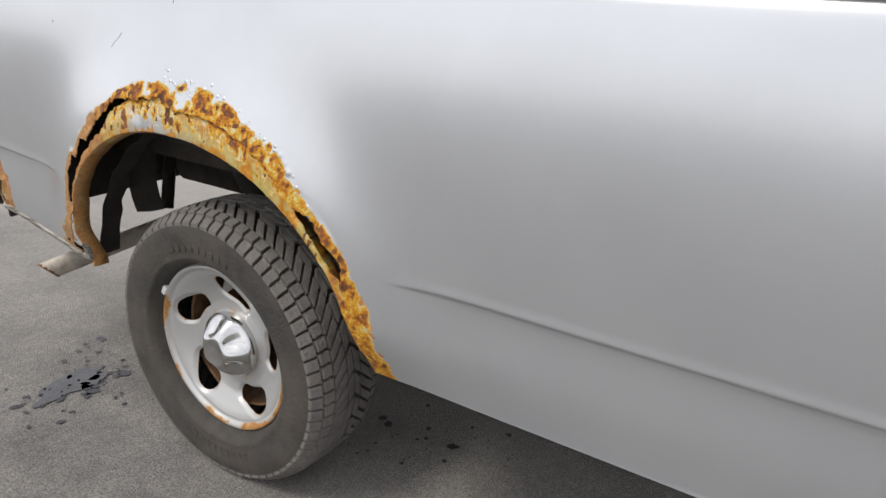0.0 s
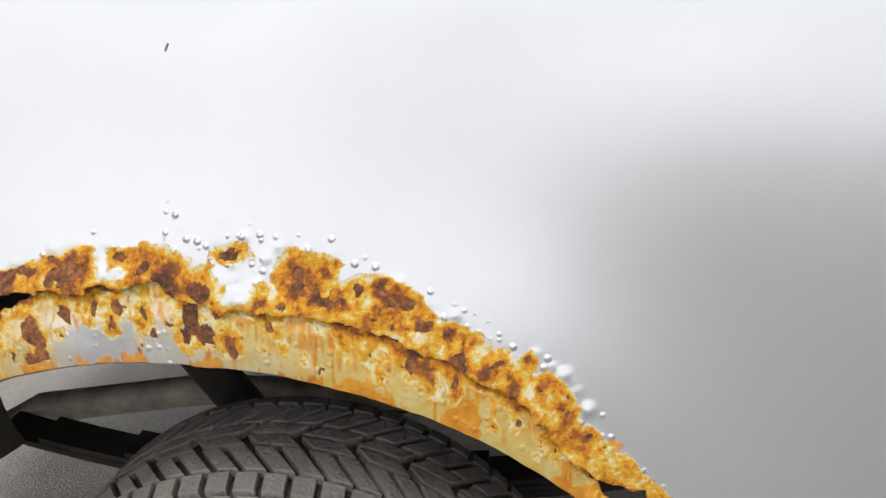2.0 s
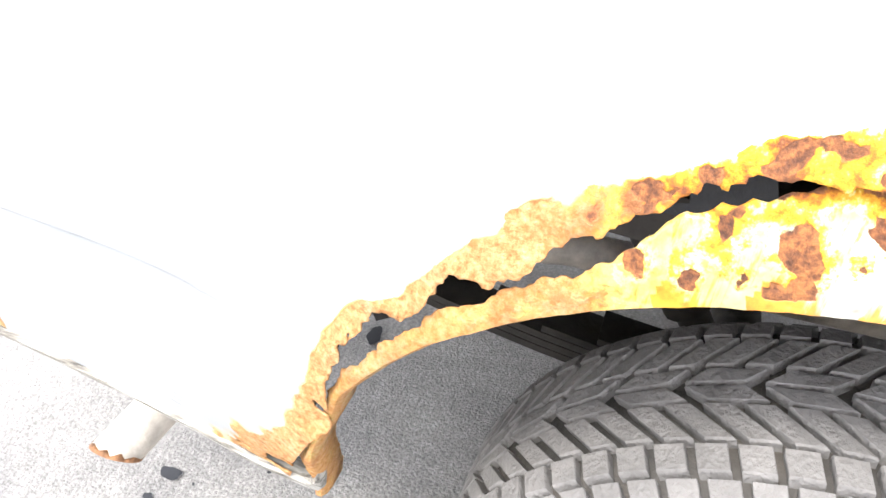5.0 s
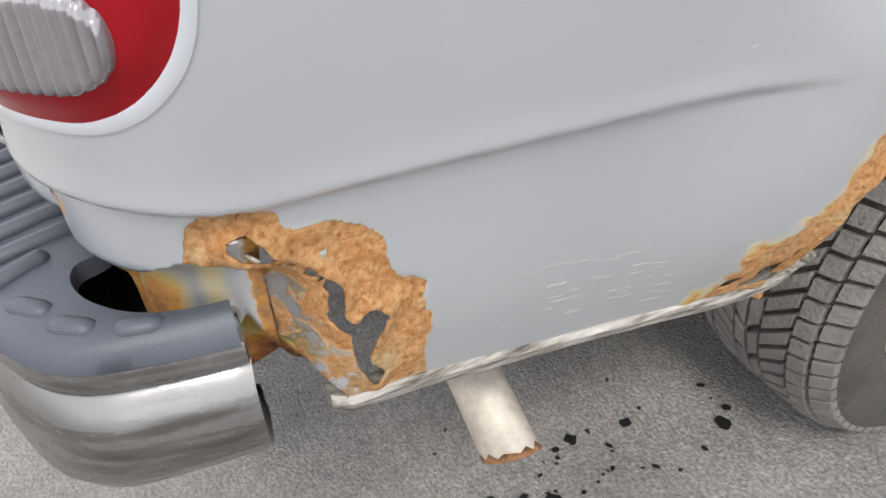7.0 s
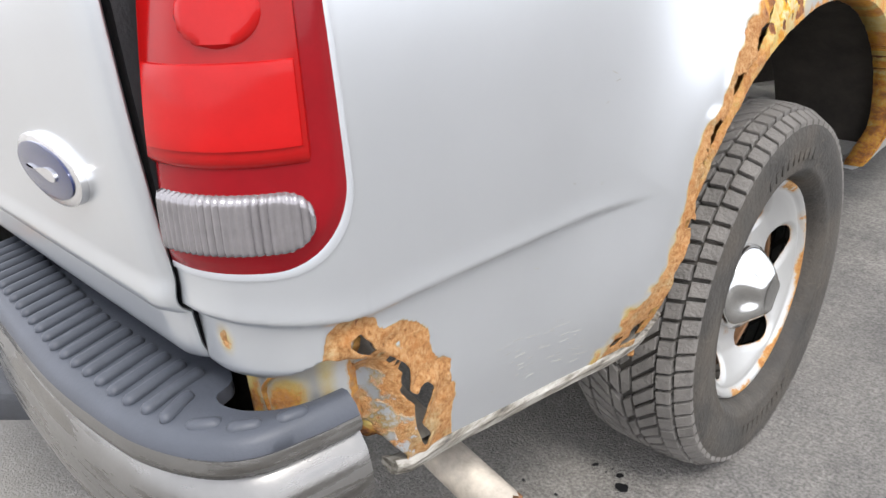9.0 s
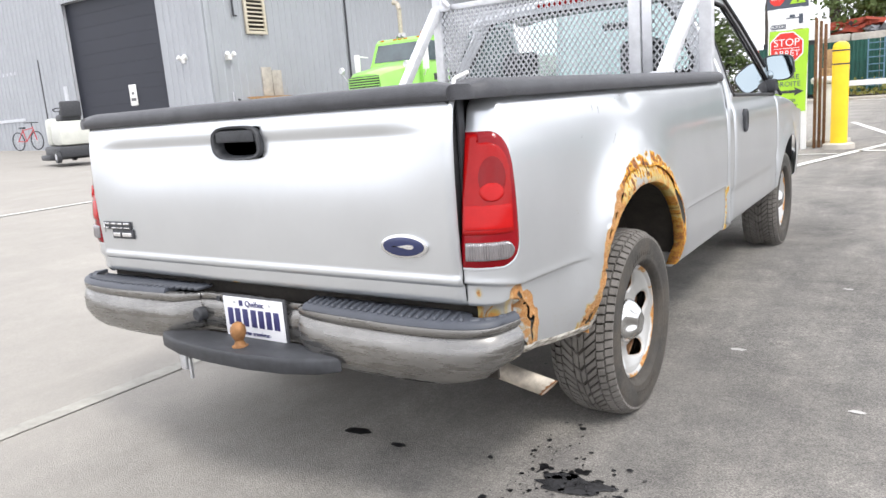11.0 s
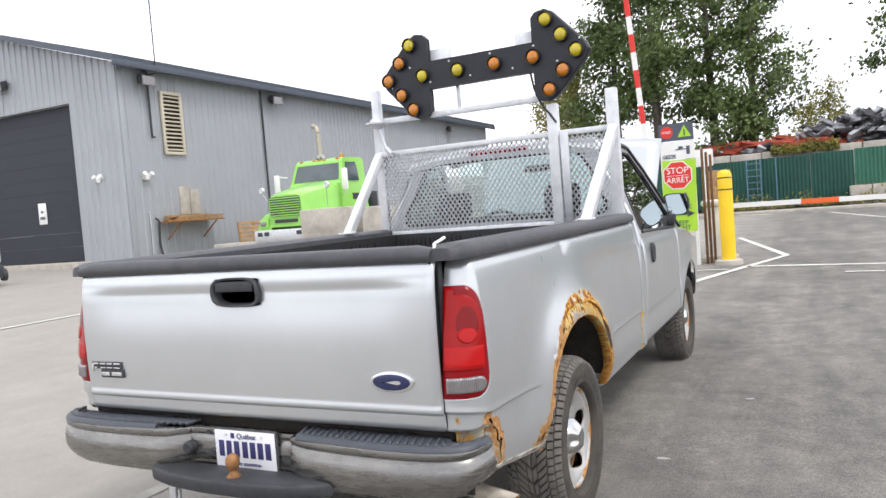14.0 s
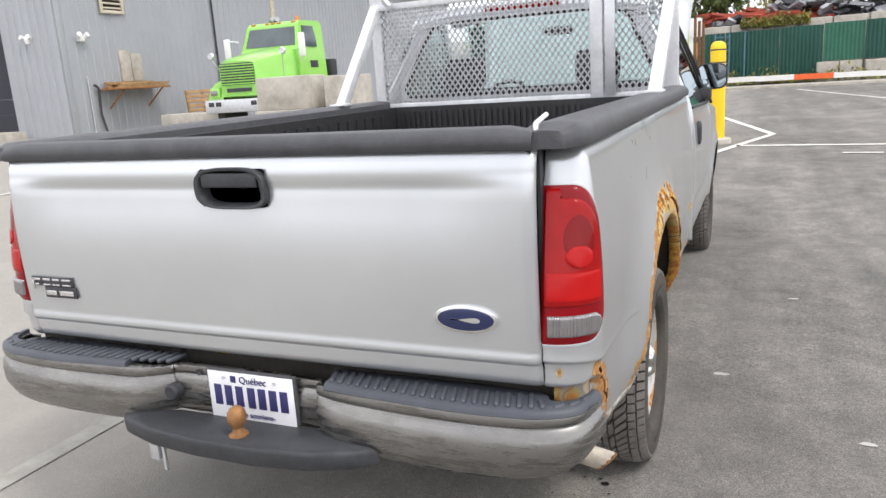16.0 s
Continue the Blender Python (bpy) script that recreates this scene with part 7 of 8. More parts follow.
# shelf, boards and clutter along the side wall
shelf = thing("wall_shelf", pose(BX, 15.1, 1.72), "rusty steel wall shelf stacked with lumber", "shelf")
bm = bmesh.new()
box(bm, 0.03, 0.75, -1.15, 1.15, -0.04, 0.0, 0.005)
part("board", bm, M_RUST, shelf)
for y in (-0.8, 0.8):
    bm = bmesh.new()
    tube(bm, (0.03, y, -0.6), (0.7, y, -0.05), 0.025, n=8)
    part("bracket", bm, M_RUST, shelf)
M_WOOD = material("weathered_lumber", (0.36, 0.22, 0.10), 0.8, var=0.4, scale=6, bump=0.2)
for i in range(16):
    bm = bmesh.new()
    z = 0.0 + 0.05 * (i // 5)
    y0 = -1.1 + 0.3 * rng.random()
    x = 0.10 + 0.13 * (i % 5)
    box(bm, x, x + 0.11, y0, y0 + 1.2 + 0.9 * rng.random(), z + 0.002, z + 0.045, 0.004, m=pose(0, 0, 0, 0, 0, rng.uniform(-2, 2)))
    o = tagged(part("plank", bm, M_WOOD), "weathered plank stacked on the wall shelf", "plank", "planks on the shelf")
    o.matrix_world = pose(BX, 15.1, 1.722)
for y, h in ((15.15, 0.95), (15.62, 0.85)):
    bm = bmesh.new()
    box(bm, BX + 0.04, BX + 0.08, y - 0.22, y + 0.22, 1.93, 1.93 + h, 0.004)
    tagged(part("sheet_panel", bm, M_CONCRETE), "grey weathered sheet standing on the shelf", "panel")
bm = bmesh.new()
for a, b in (((BX + 0.12, 13.75, 1.85), (BX + 0.12, 13.9, 1.75)), ((BX + 0.12, 13.9, 1.75), (BX + 0.12, 13.85, 1.0)), ((BX + 0.12, 13.85, 1.0), (BX + 0.14, 13.95, 0.45))):
    tube(bm, a, b, 0.035, n=8)
tagged(part("hose", bm, M_BLACK), "black hose hanging on the workshop wall", "hose")
bm = bmesh.new()
tube(bm, (BX + 0.06, 13.6, 0.4), (BX + 0.06, 13.6, 2.1), 0.02, n=8)
tagged(part("tap_pipe", bm, M_ALU), "thin steel water pipe on the wall", "pipe")


def pallet(m, label):
    p = thing("pallet", m, label, "pallet", "pallets by the wall")
    for i in range(7):
        bm = bmesh.new()
        box(bm, -0.55, 0.55, -0.50 + i * 0.155, -0.39 + i * 0.155, 0.10, 0.122, 0.003)
        part("slat", bm, M_WOOD, p)
    for x in (-0.52, 0.0, 0.52):
        bm = bmesh.new()
        box(bm, x - 0.04, x + 0.04, -0.5, 0.55, 0.0, 0.098, 0.003)
        part("runner", bm, M_WOOD, p)
    return p


pallet(pose(-15.9, 17.3, 0.98, 75, 0, 55), "weathered wooden pallet leaning by the wall")
pallet(pose(-15.2, 17.7, 0.98, 70, 0, 20), "weathered wooden pallet leaning by the wall")
for x, y, sx_, sy_, z0, z1 in ((-14.0, 14.8, 1.1, 0.45, 0.27, 0.85), (-8.65, 11.9, 0.85, 0.45, 0.14, 0.90), (-8.75, 11.95, 0.72, 0.40, 0.90, 1.66), (-7.3, 12.1, 0.40, 0.42, 0.13, 1.60)):
    bm = bmesh.new()
    box(bm, x - sx_, x + sx_, y - sy_, y + sy_, z0, z1, 0.03)
    tagged(part("concrete_block", bm, M_CONCRETE), "weathered cast concrete barrier block on the yard", "concrete block", "concrete blocks")

# ---- green tractor unit ----
lorry = thing("green_truck", pose(-11.9, 14.0, 0.21), "lime green bonneted tractor truck parked by the workshop", "truck")
M_DGLASS = material("dark_windscreen", (0.05, 0.07, 0.08), 0.05, 0.0, var=0.4, scale=1.0, coat=1.0)
bm = bmesh.new()
rings = []
for y, hw, z0, z1, cr in ((0.10, 0.60, 1.05, 1.98, 0.03), (0.25, 0.66, 1.0, 2.06, 0.04), (0.9, 0.76, 0.95, 2.18, 0.06), (1.75, 0.92, 0.95, 2.32, 0.08)):
    rings.append([(-hw, y, z0), (-hw, y, z1 - 0.28), (-hw * 0.93, y, z1 - 0.08), (-hw * 0.75, y, z1), (0, y, z1 + cr), (hw * 0.75, y, z1), (hw * 0.93, y, z1 - 0.08), (hw, y, z1 - 0.28), (hw, y, z0)])
loft(bm, rings)
hood = part("bonnet", bm, M_GREEN, lorry, "lime green bonnet", angle=30)
bm = bmesh.new()
box(bm, -0.56, 0.56, 0.07, 0.12, 1.36, 1.95, 0.02)
part("grille", bm, M_BLACK, hood)
for i in range(8):
    bm = bmesh.new()
    box(bm, -0.56, 0.56, 0.04, 0.09, 1.375 + i * 0.073, 1.408 + i * 0.073, 0.006)
    part("grille_bar", bm, M_GREEN, hood)
bm = bmesh.new()
box(bm, -0.40, 0.42, 0.06, 0.12, 1.17, 1.27, 0.01)
part("lower_intake", bm, M_BLACK, hood)
for sx in (-1, 1):
    bm = bmesh.new()
    rings = []
    for i in range(13):
        a = math.pi * i / 12
        y, z = 0.85 - 0.72 * math.cos(a), 0.95 + 0.60 * math.sin(a)
        rings.append([(sx * 0.60, y, z), (sx * 1.10, y, z - 0.03), (sx * 1.14, y, z - 0.09), (sx * 0.60, y, z - 0.10)])
    loft(bm, rings)
    part("fender", bm, M_GREEN, lorry, "lime green fender")
    bm = bmesh.new()
    box(bm, sx * 0.86 - 0.17, sx * 0.86 + 0.17, 0.10, 0.24, 1.02, 1.32, 0.05)
    hl = part("headlight_pod", bm, M_GREEN, lorry)
    bm = bmesh.new()
    box(bm, sx * 0.88 - 0.11, sx * 0.88 + 0.11, 0.08, 0.11, 1.10, 1.24, 0.02)
    part("headlight", bm, M_CLEAR, hl, "clear headlight")
    bm = bmesh.new()
    tube(bm, (sx * 0.95, 0.75, 0.52), (sx * 0.70, 0.75, 0.52), 0.52, n=28)
    tw = part("front_wheel", bm, M_TYRE, lorry)
    bm = bmesh.new()
    tube(bm, (sx * 0.96, 0.75, 0.52), (sx * 0.90, 0.75, 0.52), 0.28, n=20)
    part("rim", bm, M_ALU, tw)
    bm = bmesh.new()
    tube(bm, (sx * 0.97, 5.0, 0.52), (sx * 0.45, 5.0, 0.52), 0.52, n=28)
    part("rear_wheel", bm, M_TYRE, lorry)
    bm = bmesh.new()
    tube(bm, (sx * 1.05, 1.7, 1.9), (sx * 1.30, 1.45, 2.05), 0.02, n=6)
    tube(bm, (sx * 1.05, 1.7, 2.6), (sx * 1.30, 1.45, 2.65), 0.02, n=6)
    box(bm, sx * 1.30 - 0.10, sx * 1.30 + 0.10, 1.42, 1.50, 2.05, 2.70, 0.03)
    part("mirror", bm, M_WHITE, lorry, "tall white mirror")
    bm = bmesh.new()
    tube(bm, (sx * 0.98, 0.9, 1.5), (sx * 1.22, 0.55, 2.15), 0.014, n=6)
    lathe(bm, [(-0.02, 0.0), (-0.03, 0.08), (0.03, 0.11), (0.04, 0.0)], 14, "y")
    for v in bm.verts[-56:]:
        v.co += Vector((sx * 1.22, 0.55, 2.2))
    part("fender_mirror", bm, M_ALU, lorry)
bm = bmesh.new()
box(bm, -1.08, 1.08, -0.12, 0.16, 0.62, 0.98, 0.03)
bp_ = part("bumper", bm, M_ALU, lorry, "pale steel bumper")
for x in (-0.85, -0.6, 0.6, 0.85):
    bm = bmesh.new()
    box(bm, x - 0.09, x + 0.09, -0.135, -0.11, 0.80, 0.92, 0.01)
    part("cut_out", bm, M_BLACK, bp_)
bm = bmesh.new()
rings = []
for y, z, hw in ((1.70, 1.05, 1.0), (1.70, 2.28, 1.0), (1.78, 2.40, 0.99), (1.98, 3.00, 0.90), (2.10, 3.10, 0.88), (3.10, 3.12, 0.88), (3.22, 3.04, 0.90), (3.25, 1.05, 1.0)):
    rings.append([(-hw, y, z), (hw, y, z)])
vv = []
bmv = [[bm.verts.new(p) for p in r] for r in rings]
for i in range(len(bmv)):
    a, b = bmv[i], bmv[(i + 1) % len(bmv)]
    bm.faces.new((a[0], a[1], b[1], b[0]))
bm.faces.new([q[0] for q in bmv][::-1])
bm.faces.new([q[1] for q in bmv])
bm.normal_update()
bmesh.ops.recalc_face_normals(bm, faces=bm.faces)
cb = part("cab", bm, M_GREEN, lorry, "lime green cab", angle=25)
bm = bmesh.new()
loft(bm, [[(-hw, y - 0.012, z), (hw, y - 0.012, z), (hw, y + 0.02, z), (-hw, y + 0.02, z)] for y, z, hw in ((1.775, 2.40, 0.86), (1.86, 2.64, 0.84), (1.965, 2.93, 0.79))])
part("windscreen", bm, M_DGLASS, cb, "dark windscreen reflecting the sky")
for sx in (-1, 1):
    bm = bmesh.new()
    loft(bm, [[(sx * hw, y0, z), (sx * hw, y1, z), (sx * (hw - 0.02), y1, z), (sx * (hw - 0.02), y0, z)] for z, hw, y0, y1 in ((2.35, 0.995, 1.98, 2.75), (2.70, 0.958, 2.05, 2.75), (2.95, 0.925, 2.12, 2.7))])
    part("side_window", bm, M_DGLASS, cb)
    bm = bmesh.new()
    box(bm, sx * 1.0 - 0.012, sx * 1.0 + 0.012, 2.3, 2.7, 1.75, 1.95, 0.002)
    part("door_mark", bm, M_BLACK, cb)
bm = bmesh.new()
lathe(bm, [(3.12, 0.09), (3.14, 0.09), (3.14, 0.07), (3.24, 0.065), (3.27, 0.03), (3.27, 0.0)], 16, "z")
bmesh.ops.translate(bm, verts=bm.verts, vec=(0.55, 2.5, 0))
part("beacon", bm, M_AMBER, lorry, "amber roof beacon")
for x in (-0.7, -0.2, 0.0, 0.2, 0.7):
    bm = bmesh.new()
    box(bm, x - 0.07, x + 0.07, 2.02, 2.10, 3.04, 3.09, 0.015)
    part("roof_marker", bm, M_AMBER, lorry)
bm = bmesh.new()
tube(bm, (-0.35, 2.4, 3.15), (-0.1, 2.2, 3.2), 0.05, 0.07, n=12)
tube(bm, (-0.2, 2.4, 3.15), (0.05, 2.2, 3.2), 0.05, 0.07, n=12)
part("air_horn", bm, M_CHROME, lorry, "chrome roof horns")
bm = bmesh.new()
tube(bm, (-0.95, 3.45, 1.1), (-0.95, 3.45, 4.15), 0.075, n=14)
tube(bm, (-0.95, 3.45, 4.15), (-1.05, 3.50, 4.36), 0.075, n=14)
tube(bm, (-1.05, 3.50, 4.36), (-1.22, 3.52, 4.42), 0.075, 0.08, n=14)
part("exhaust_stack", bm, M_PIPE, lorry, "rust-stained exhaust stack")
bm = bmesh.new()
box(bm, -0.45, 0.45, 0.3, 6.2, 0.62, 0.9)
part("chassis", bm, M_DARK, lorry)
bm = bmesh.new()
box(bm, 0.75, 1.05, 3.4, 3.75, 1.5, 2.0, 0.04)
part("work_lamp", bm, M_BLACK, lorry)

# ---- ride-on floor scrubber ----
scr = thing("floor_scrubber", pose(-16.9, 7.9, ground_z(-16.9, 0), 0, 0, 165), "off-white ride-on floor scrubber on the yard", "floor scrubber")
M_CREAM = material("cream_plastic", (0.55, 0.56, 0.51), 0.45, var=0.08)
for nm, args, mt in (("base", (-0.55, 0.95, -0.45, 0.45, 0.12, 0.42, 0.06), M_BLACK), ("rear_tank", (-0.55, 0.25, -0.42, 0.42, 0.42, 1.05, 0.12), M_CREAM), ("front_column", (0.62, 0.95, -0.36, 0.36, 0.42, 1.15, 0.10), M_CREAM), ("seat", (-0.30, 0.22, -0.25, 0.25, 1.05, 1.22, 0.05), M_BLACK), ("backrest", (-0.42, -0.28, -0.25, 0.25, 1.15, 1.55, 0.05), M_BLACK), ("brush_deck", (0.2, 1.05, -0.55, 0.55, 0.06, 0.20, 0.04), M_BLACK)):
    bm = bmesh.new()
    box(bm, *args)
    part(nm, bm, mt, scr)
bm = bmesh.new()
tube(bm, (0.72, 0, 1.1), (0.60, 0, 1.35), 0.03, n=10)
for k in range(20):
    a, b = 2 * math.pi * k / 20, 2 * math.pi * (k + 1) / 20
    tube(bm, (0.60 + 0.08 * math.cos(a), 0.18 * math.sin(a), 1.36 + 0.05 * math.cos(a)), (0.60 + 0.08 * math.cos(b), 0.18 * math.sin(b), 1.36 + 0.05 * math.cos(b)), 0.016, n=6)
part("steering_wheel", bm, M_BLACK, scr)
for x, y in ((-0.35, -0.48), (-0.35, 0.48), (0.75, -0.2), (0.75, 0.2)):
    bm = bmesh.new()
    tube(bm, (x, y - 0.05, 0.16), (x, y + 0.05, 0.16), 0.16, n=20)
    wl_ = part("wheel", bm, M_BLACK, scr)
    bm = bmesh.new()
    tube(bm, (x, y - 0.056, 0.16), (x, y + 0.056, 0.16), 0.08, n=16)
    part("hub", bm, M_ALU, wl_)
bm = bmesh.new()
box(bm, 0.60, 0.90, -0.42, -0.37, 0.85, 1.2, 0.01)
part("spray_bottle_holder", bm, M_WHITE, scr)

# ---- bicycle by the office wall ----
bike = thing("bicycle", pose(-26.1, 11.6, ground_z(-26, 0), 0, 0, 8), "red bicycle parked by the office wall", "bicycle")
M_REDP = material("red_bike_paint", (0.45, 0.06, 0.07), 0.4)
for x in (-0.52, 0.52):
    bm = bmesh.new()
    for k in range(28):
        a, b = 2 * math.pi * k / 28, 2 * math.pi * (k + 1) / 28
        tube(bm, (x + 0.33 * math.cos(a), 0, 0.34 + 0.33 * math.sin(a)), (x + 0.33 * math.cos(b), 0, 0.34 + 0.33 * math.sin(b)), 0.022, n=6, cap=False)
    bw_ = part("wheel", bm, M_BLACK, bike)
    bm = bmesh.new()
    for k in range(10):
        a = 2 * math.pi * k / 10
        tube(bm, (x, 0, 0.34), (x + 0.31 * math.cos(a), 0, 0.34 + 0.31 * math.sin(a)), 0.004, n=4)
    part("spokes", bm, M_ALU, bw_)
bm = bmesh.new()
for a, b in (((-0.52, 0, 0.34), (-0.08, 0, 0.32)), ((-0.08, 0, 0.32), (-0.2, 0, 0.78)), ((-0.2, 0, 0.74), (0.36, 0, 0.80)), ((-0.08, 0, 0.32), (0.38, 0, 0.72)), ((0.52, 0, 0.34), (0.36, 0, 0.86)), ((-0.52, 0, 0.34), (-0.2, 0, 0.72))):
    tube(bm, a, b, 0.02, n=8)
part("frame", bm, M_REDP, bike)
bm = bmesh.new()
tube(bm, (0.36, 0, 0.86), (0.34, 0, 0.98), 0.016, n=8)
tube(bm, (0.36, -0.28, 1.0), (0.36, 0.28, 1.0), 0.016, n=8)
part("handlebar", bm, M_BLACK, bike)
bm = bmesh.new()
box(bm, -0.34, -0.08, -0.07, 0.07, 0.80, 0.86, 0.025)
part("saddle", bm, M_BLACK, bike)

# ---- gate: sign, bollard, barrier ----
sign = thing("road_sign", pose(-0.05, 10.5, 0), "green and white barrier sign with red stop symbols", "sign")


def sign_plate(name, x0, x1, x2, x3, z0, z1, mat, y=0.0):
    bm = bmesh.new()
    loft(bm, [[(x0, y, z0), (x1, y, z0), (x3, y, z1), (x2, y, z1)], [(x0, y + 0.03, z0), (x1, y + 0.03, z0), (x3, y + 0.03, z1), (x2, y + 0.03, z1)]])
    return part(name, bm, mat, sign)


green = sign_plate("green_panel", -0.33, 0.27, -0.28, 0.31, 0.64, 1.96, M_LIME)
white = sign_plate("white_panel", -0.29, 0.30, -0.32, 0.30, 1.97, 2.30, M_WHITE)
dark = sign_plate("dark_panel", -0.33, 0.30, -0.31, 0.29, 2.31, 2.63, M_TRIM)
for x in (-0.27, 0.25):
    bm = bmesh.new()
    box(bm, x - 0.04, x + 0.04, 0.03, 0.09, 0.0, 2.5, 0.004)
    part("leg", bm, M_WHITE, sign)


def octagon(x, z, r, y, mat, parent):
    bm = bmesh.new()
    pts = [(x + r * math.cos(math.pi / 8 + k * math.pi / 4), z + r * math.sin(math.pi / 8 + k * math.pi / 4)) for k in range(8)]
    extrude_outline(bm, pts, "y", y - 0.004, y)
    return part("stop_symbol", bm, mat, parent, smooth=False)


octagon(-0.02, 1.68, 0.275, -0.002, M_WHITE, green)
octagon(-0.02, 1.68, 0.255, -0.007, M_RED, green)
text("stop_word", "STOP", 0.165, pose(-0.02, -0.0135, 1.76, 90), M_WHITE, green)
text("stop_word", "ARRÊT", 0.135, pose(-0.02, -0.0135, 1.585, 90), M_WHITE, green)
bm = bmesh.new()
box(bm, -0.21, 0.17, -0.0145, -0.0115, 1.668, 1.676)
part("divider", bm, M_WHITE, green)
for w_, z_ in (("VOTRE", 1.20), ("DROITE", 1.09), ("KEEP", 0.80), ("RIGHT", 0.71)):
    text("direction_word", w_, 0.115, pose(0.0, -0.004, z_, 90), M_TRIM, green)
bm = bmesh.new()
box(bm, -0.15, 0.12, -0.006, -0.002, 1.28, 1.35)
part("word_bar", bm, M_TRIM, green)
bm = bmesh.new()
extrude_outline(bm, [(-0.25, 0.945), (0.12, 0.945), (0.10, 0.90), (0.25, 0.968), (0.10, 1.035), (0.12, 0.99), (-0.25, 0.99)], "y", -0.007, -0.002)
part("arrow", bm, M_BLACK, green, smooth=False)
octagon(-0.17, 2.47, 0.115, -0.004, M_RED, dark)
text("stop_word", "ARRÊT", 0.06, pose(-0.17, -0.011, 2.47, 90), M_WHITE, dark)
bm = bmesh.new()
extrude_outline(bm, [(0.02, 2.37), (0.26, 2.37), (0.14, 2.58)], "y", -0.008, -0.002)
part("warning_triangle", bm, M_LIME, dark, smooth=False)
bm = bmesh.new()
box(bm, 0.13, 0.15, -0.013, -0.009, 2.39, 2.51)
part("mark", bm, M_BLACK, dark)
for a in ((-0.03, 0.21, 2.14, 2.155), (0.16, 0.22, 2.05, 2.20), (0.02, 0.10, 2.16, 2.20)):
    bm = bmesh.new()
    box(bm, a[0], a[1], -0.008, -0.002, a[2], a[3])
    part("pictogram_bar", bm, M_TRIM, white)
bm = bmesh.new()
extrude_outline(bm, [(-0.27, 2.02), (-0.25, 1.99), (-0.03, 1.99), (-0.03, 2.06), (-0.25, 2.06)], "y", -0.008, -0.002)
part("arrow_tag", bm, M_TRIM, white, smooth=False)
text("office_word", "BUREAU", 0.062, pose(-0.14, -0.011, 2.025, 90), M_WHITE, white)
for k, x in enumerate((0.34, 0.40, 0.46)):
    bm = bmesh.new()
    box(bm, x - 0.022, x + 0.022, 10.72 + 0.1 * k, 10.78 + 0.1 * k, 0, 2.12 - 0.05 * k, 0.004)
    tagged(part("wooden_post", bm, M_HOLE), "dark weathered timber post behind the sign", "post", "timber posts")

bol = thing("bollard", pose(0.73, 10.5, 0), "yellow sleeved bollard on a pale concrete base", "bollard")
bm = bmesh.new()
lathe(bm, [(0.08, 0.125), (1.58, 0.125), (1.64, 0.118), (1.68, 0.09), (1.70, 0.04), (1.70, 0.0)], 32, "z")
part("sleeve", bm, M_YELLOW, bol, "yellow plastic sleeve")
for z in (1.34, 1.55):
    bm = bmesh.new()
    lathe(bm, [(z, 0.124), (z, 0.1285), (z + 0.022, 0.1285), (z + 0.022, 0.124)], 32, "z")
    part("black_band", bm, M_BLACK, bol)
bm = bmesh.new()
lathe(bm, [(0.0, 0.24), (0.08, 0.235), (0.10, 0.20), (0.10, 0.0)], 28, "z")
part("base", bm, M_CONCRETE, bol, "pale concrete footing")
gatebox = thing("barrier_gate", pose(0.50, 11.3, 0), "white barrier cabinet with an orange and white boom", "barrier gate")
bm = bmesh.new()
box(bm, -0.22, 0.22, -0.22, 0.22, 0.10, 1.05, 0.03)
part("cabinet", bm, M_WHITE, gatebox, "white steel cabinet")
bm = bmesh.new()
box(bm, -0.27, 0.27, -0.27, 0.27, 1.05, 1.17, 0.05)
part("lid", bm, M_WHITE, gatebox)
bm = bmesh.new()
box(bm, -0.32, 0.32, -0.32, 0.32, 0.0, 0.10, 0.02)
part("plinth", bm, M_CONCRETE, gatebox)
M_ORANGE = material("orange_reflective", (0.80, 0.13, 0.03), 0.4, var=0.08)
for i in range(14):
    bm = bmesh.new()
    box(bm, 0.2 + i * 0.62, 0.2 + (i + 1) * 0.62, 0.25, 0.29, 0.98 - 0.004 * i, 1.07 - 0.004 * i)
    part("boom_section", bm, M_ORANGE if i % 3 == 2 else M_WHITE, gatebox)
arm = thing("raised_barrier", pose(-0.62, 11.6, 0), "raised red and white striped barrier arm", "barrier")
bm = bmesh.new()
box(bm, -0.2, 0.2, -0.2, 0.2, 0.0, 1.1, 0.03)
part("cabinet", bm, M_WHITE, arm)
for i in range(16):
    bm = bmesh.new()
    a, b = 1.0 + i * 0.36, 1.0 + (i + 1) * 0.36
    box(bm, -0.05, 0.05, -0.02, 0.02, a, b, m=pose(0, 0, 0, 0, -4.3))
    part("arm_section", bm, M_RED if i % 2 else M_WHITE, arm)
bm = bmesh.new()
box(bm, -0.10, 0.31, 13.0, 13.03, 1.87, 2.24, 0.03)
box(bm, 0.06, 0.14, 13.03, 13.09, 0, 2.0)
tagged(part("blank_panel", bm, M_WHITE), "plain white panel on a post beyond the gate", "panel")

# ---- green fence, blocks and scrap heap ----
M_FENCE = material("dark_green_sheet", (0.012, 0.075, 0.055), 0.55, 0.1, var=0.25, scale=0.7)
M_FENCE2 = material("light_green_sheet", (0.03, 0.13, 0.085), 0.55, 0.1, var=0.25, scale=0.7)


def fence_y(x):
    return 40.0 - 0.10 * (x + 2)


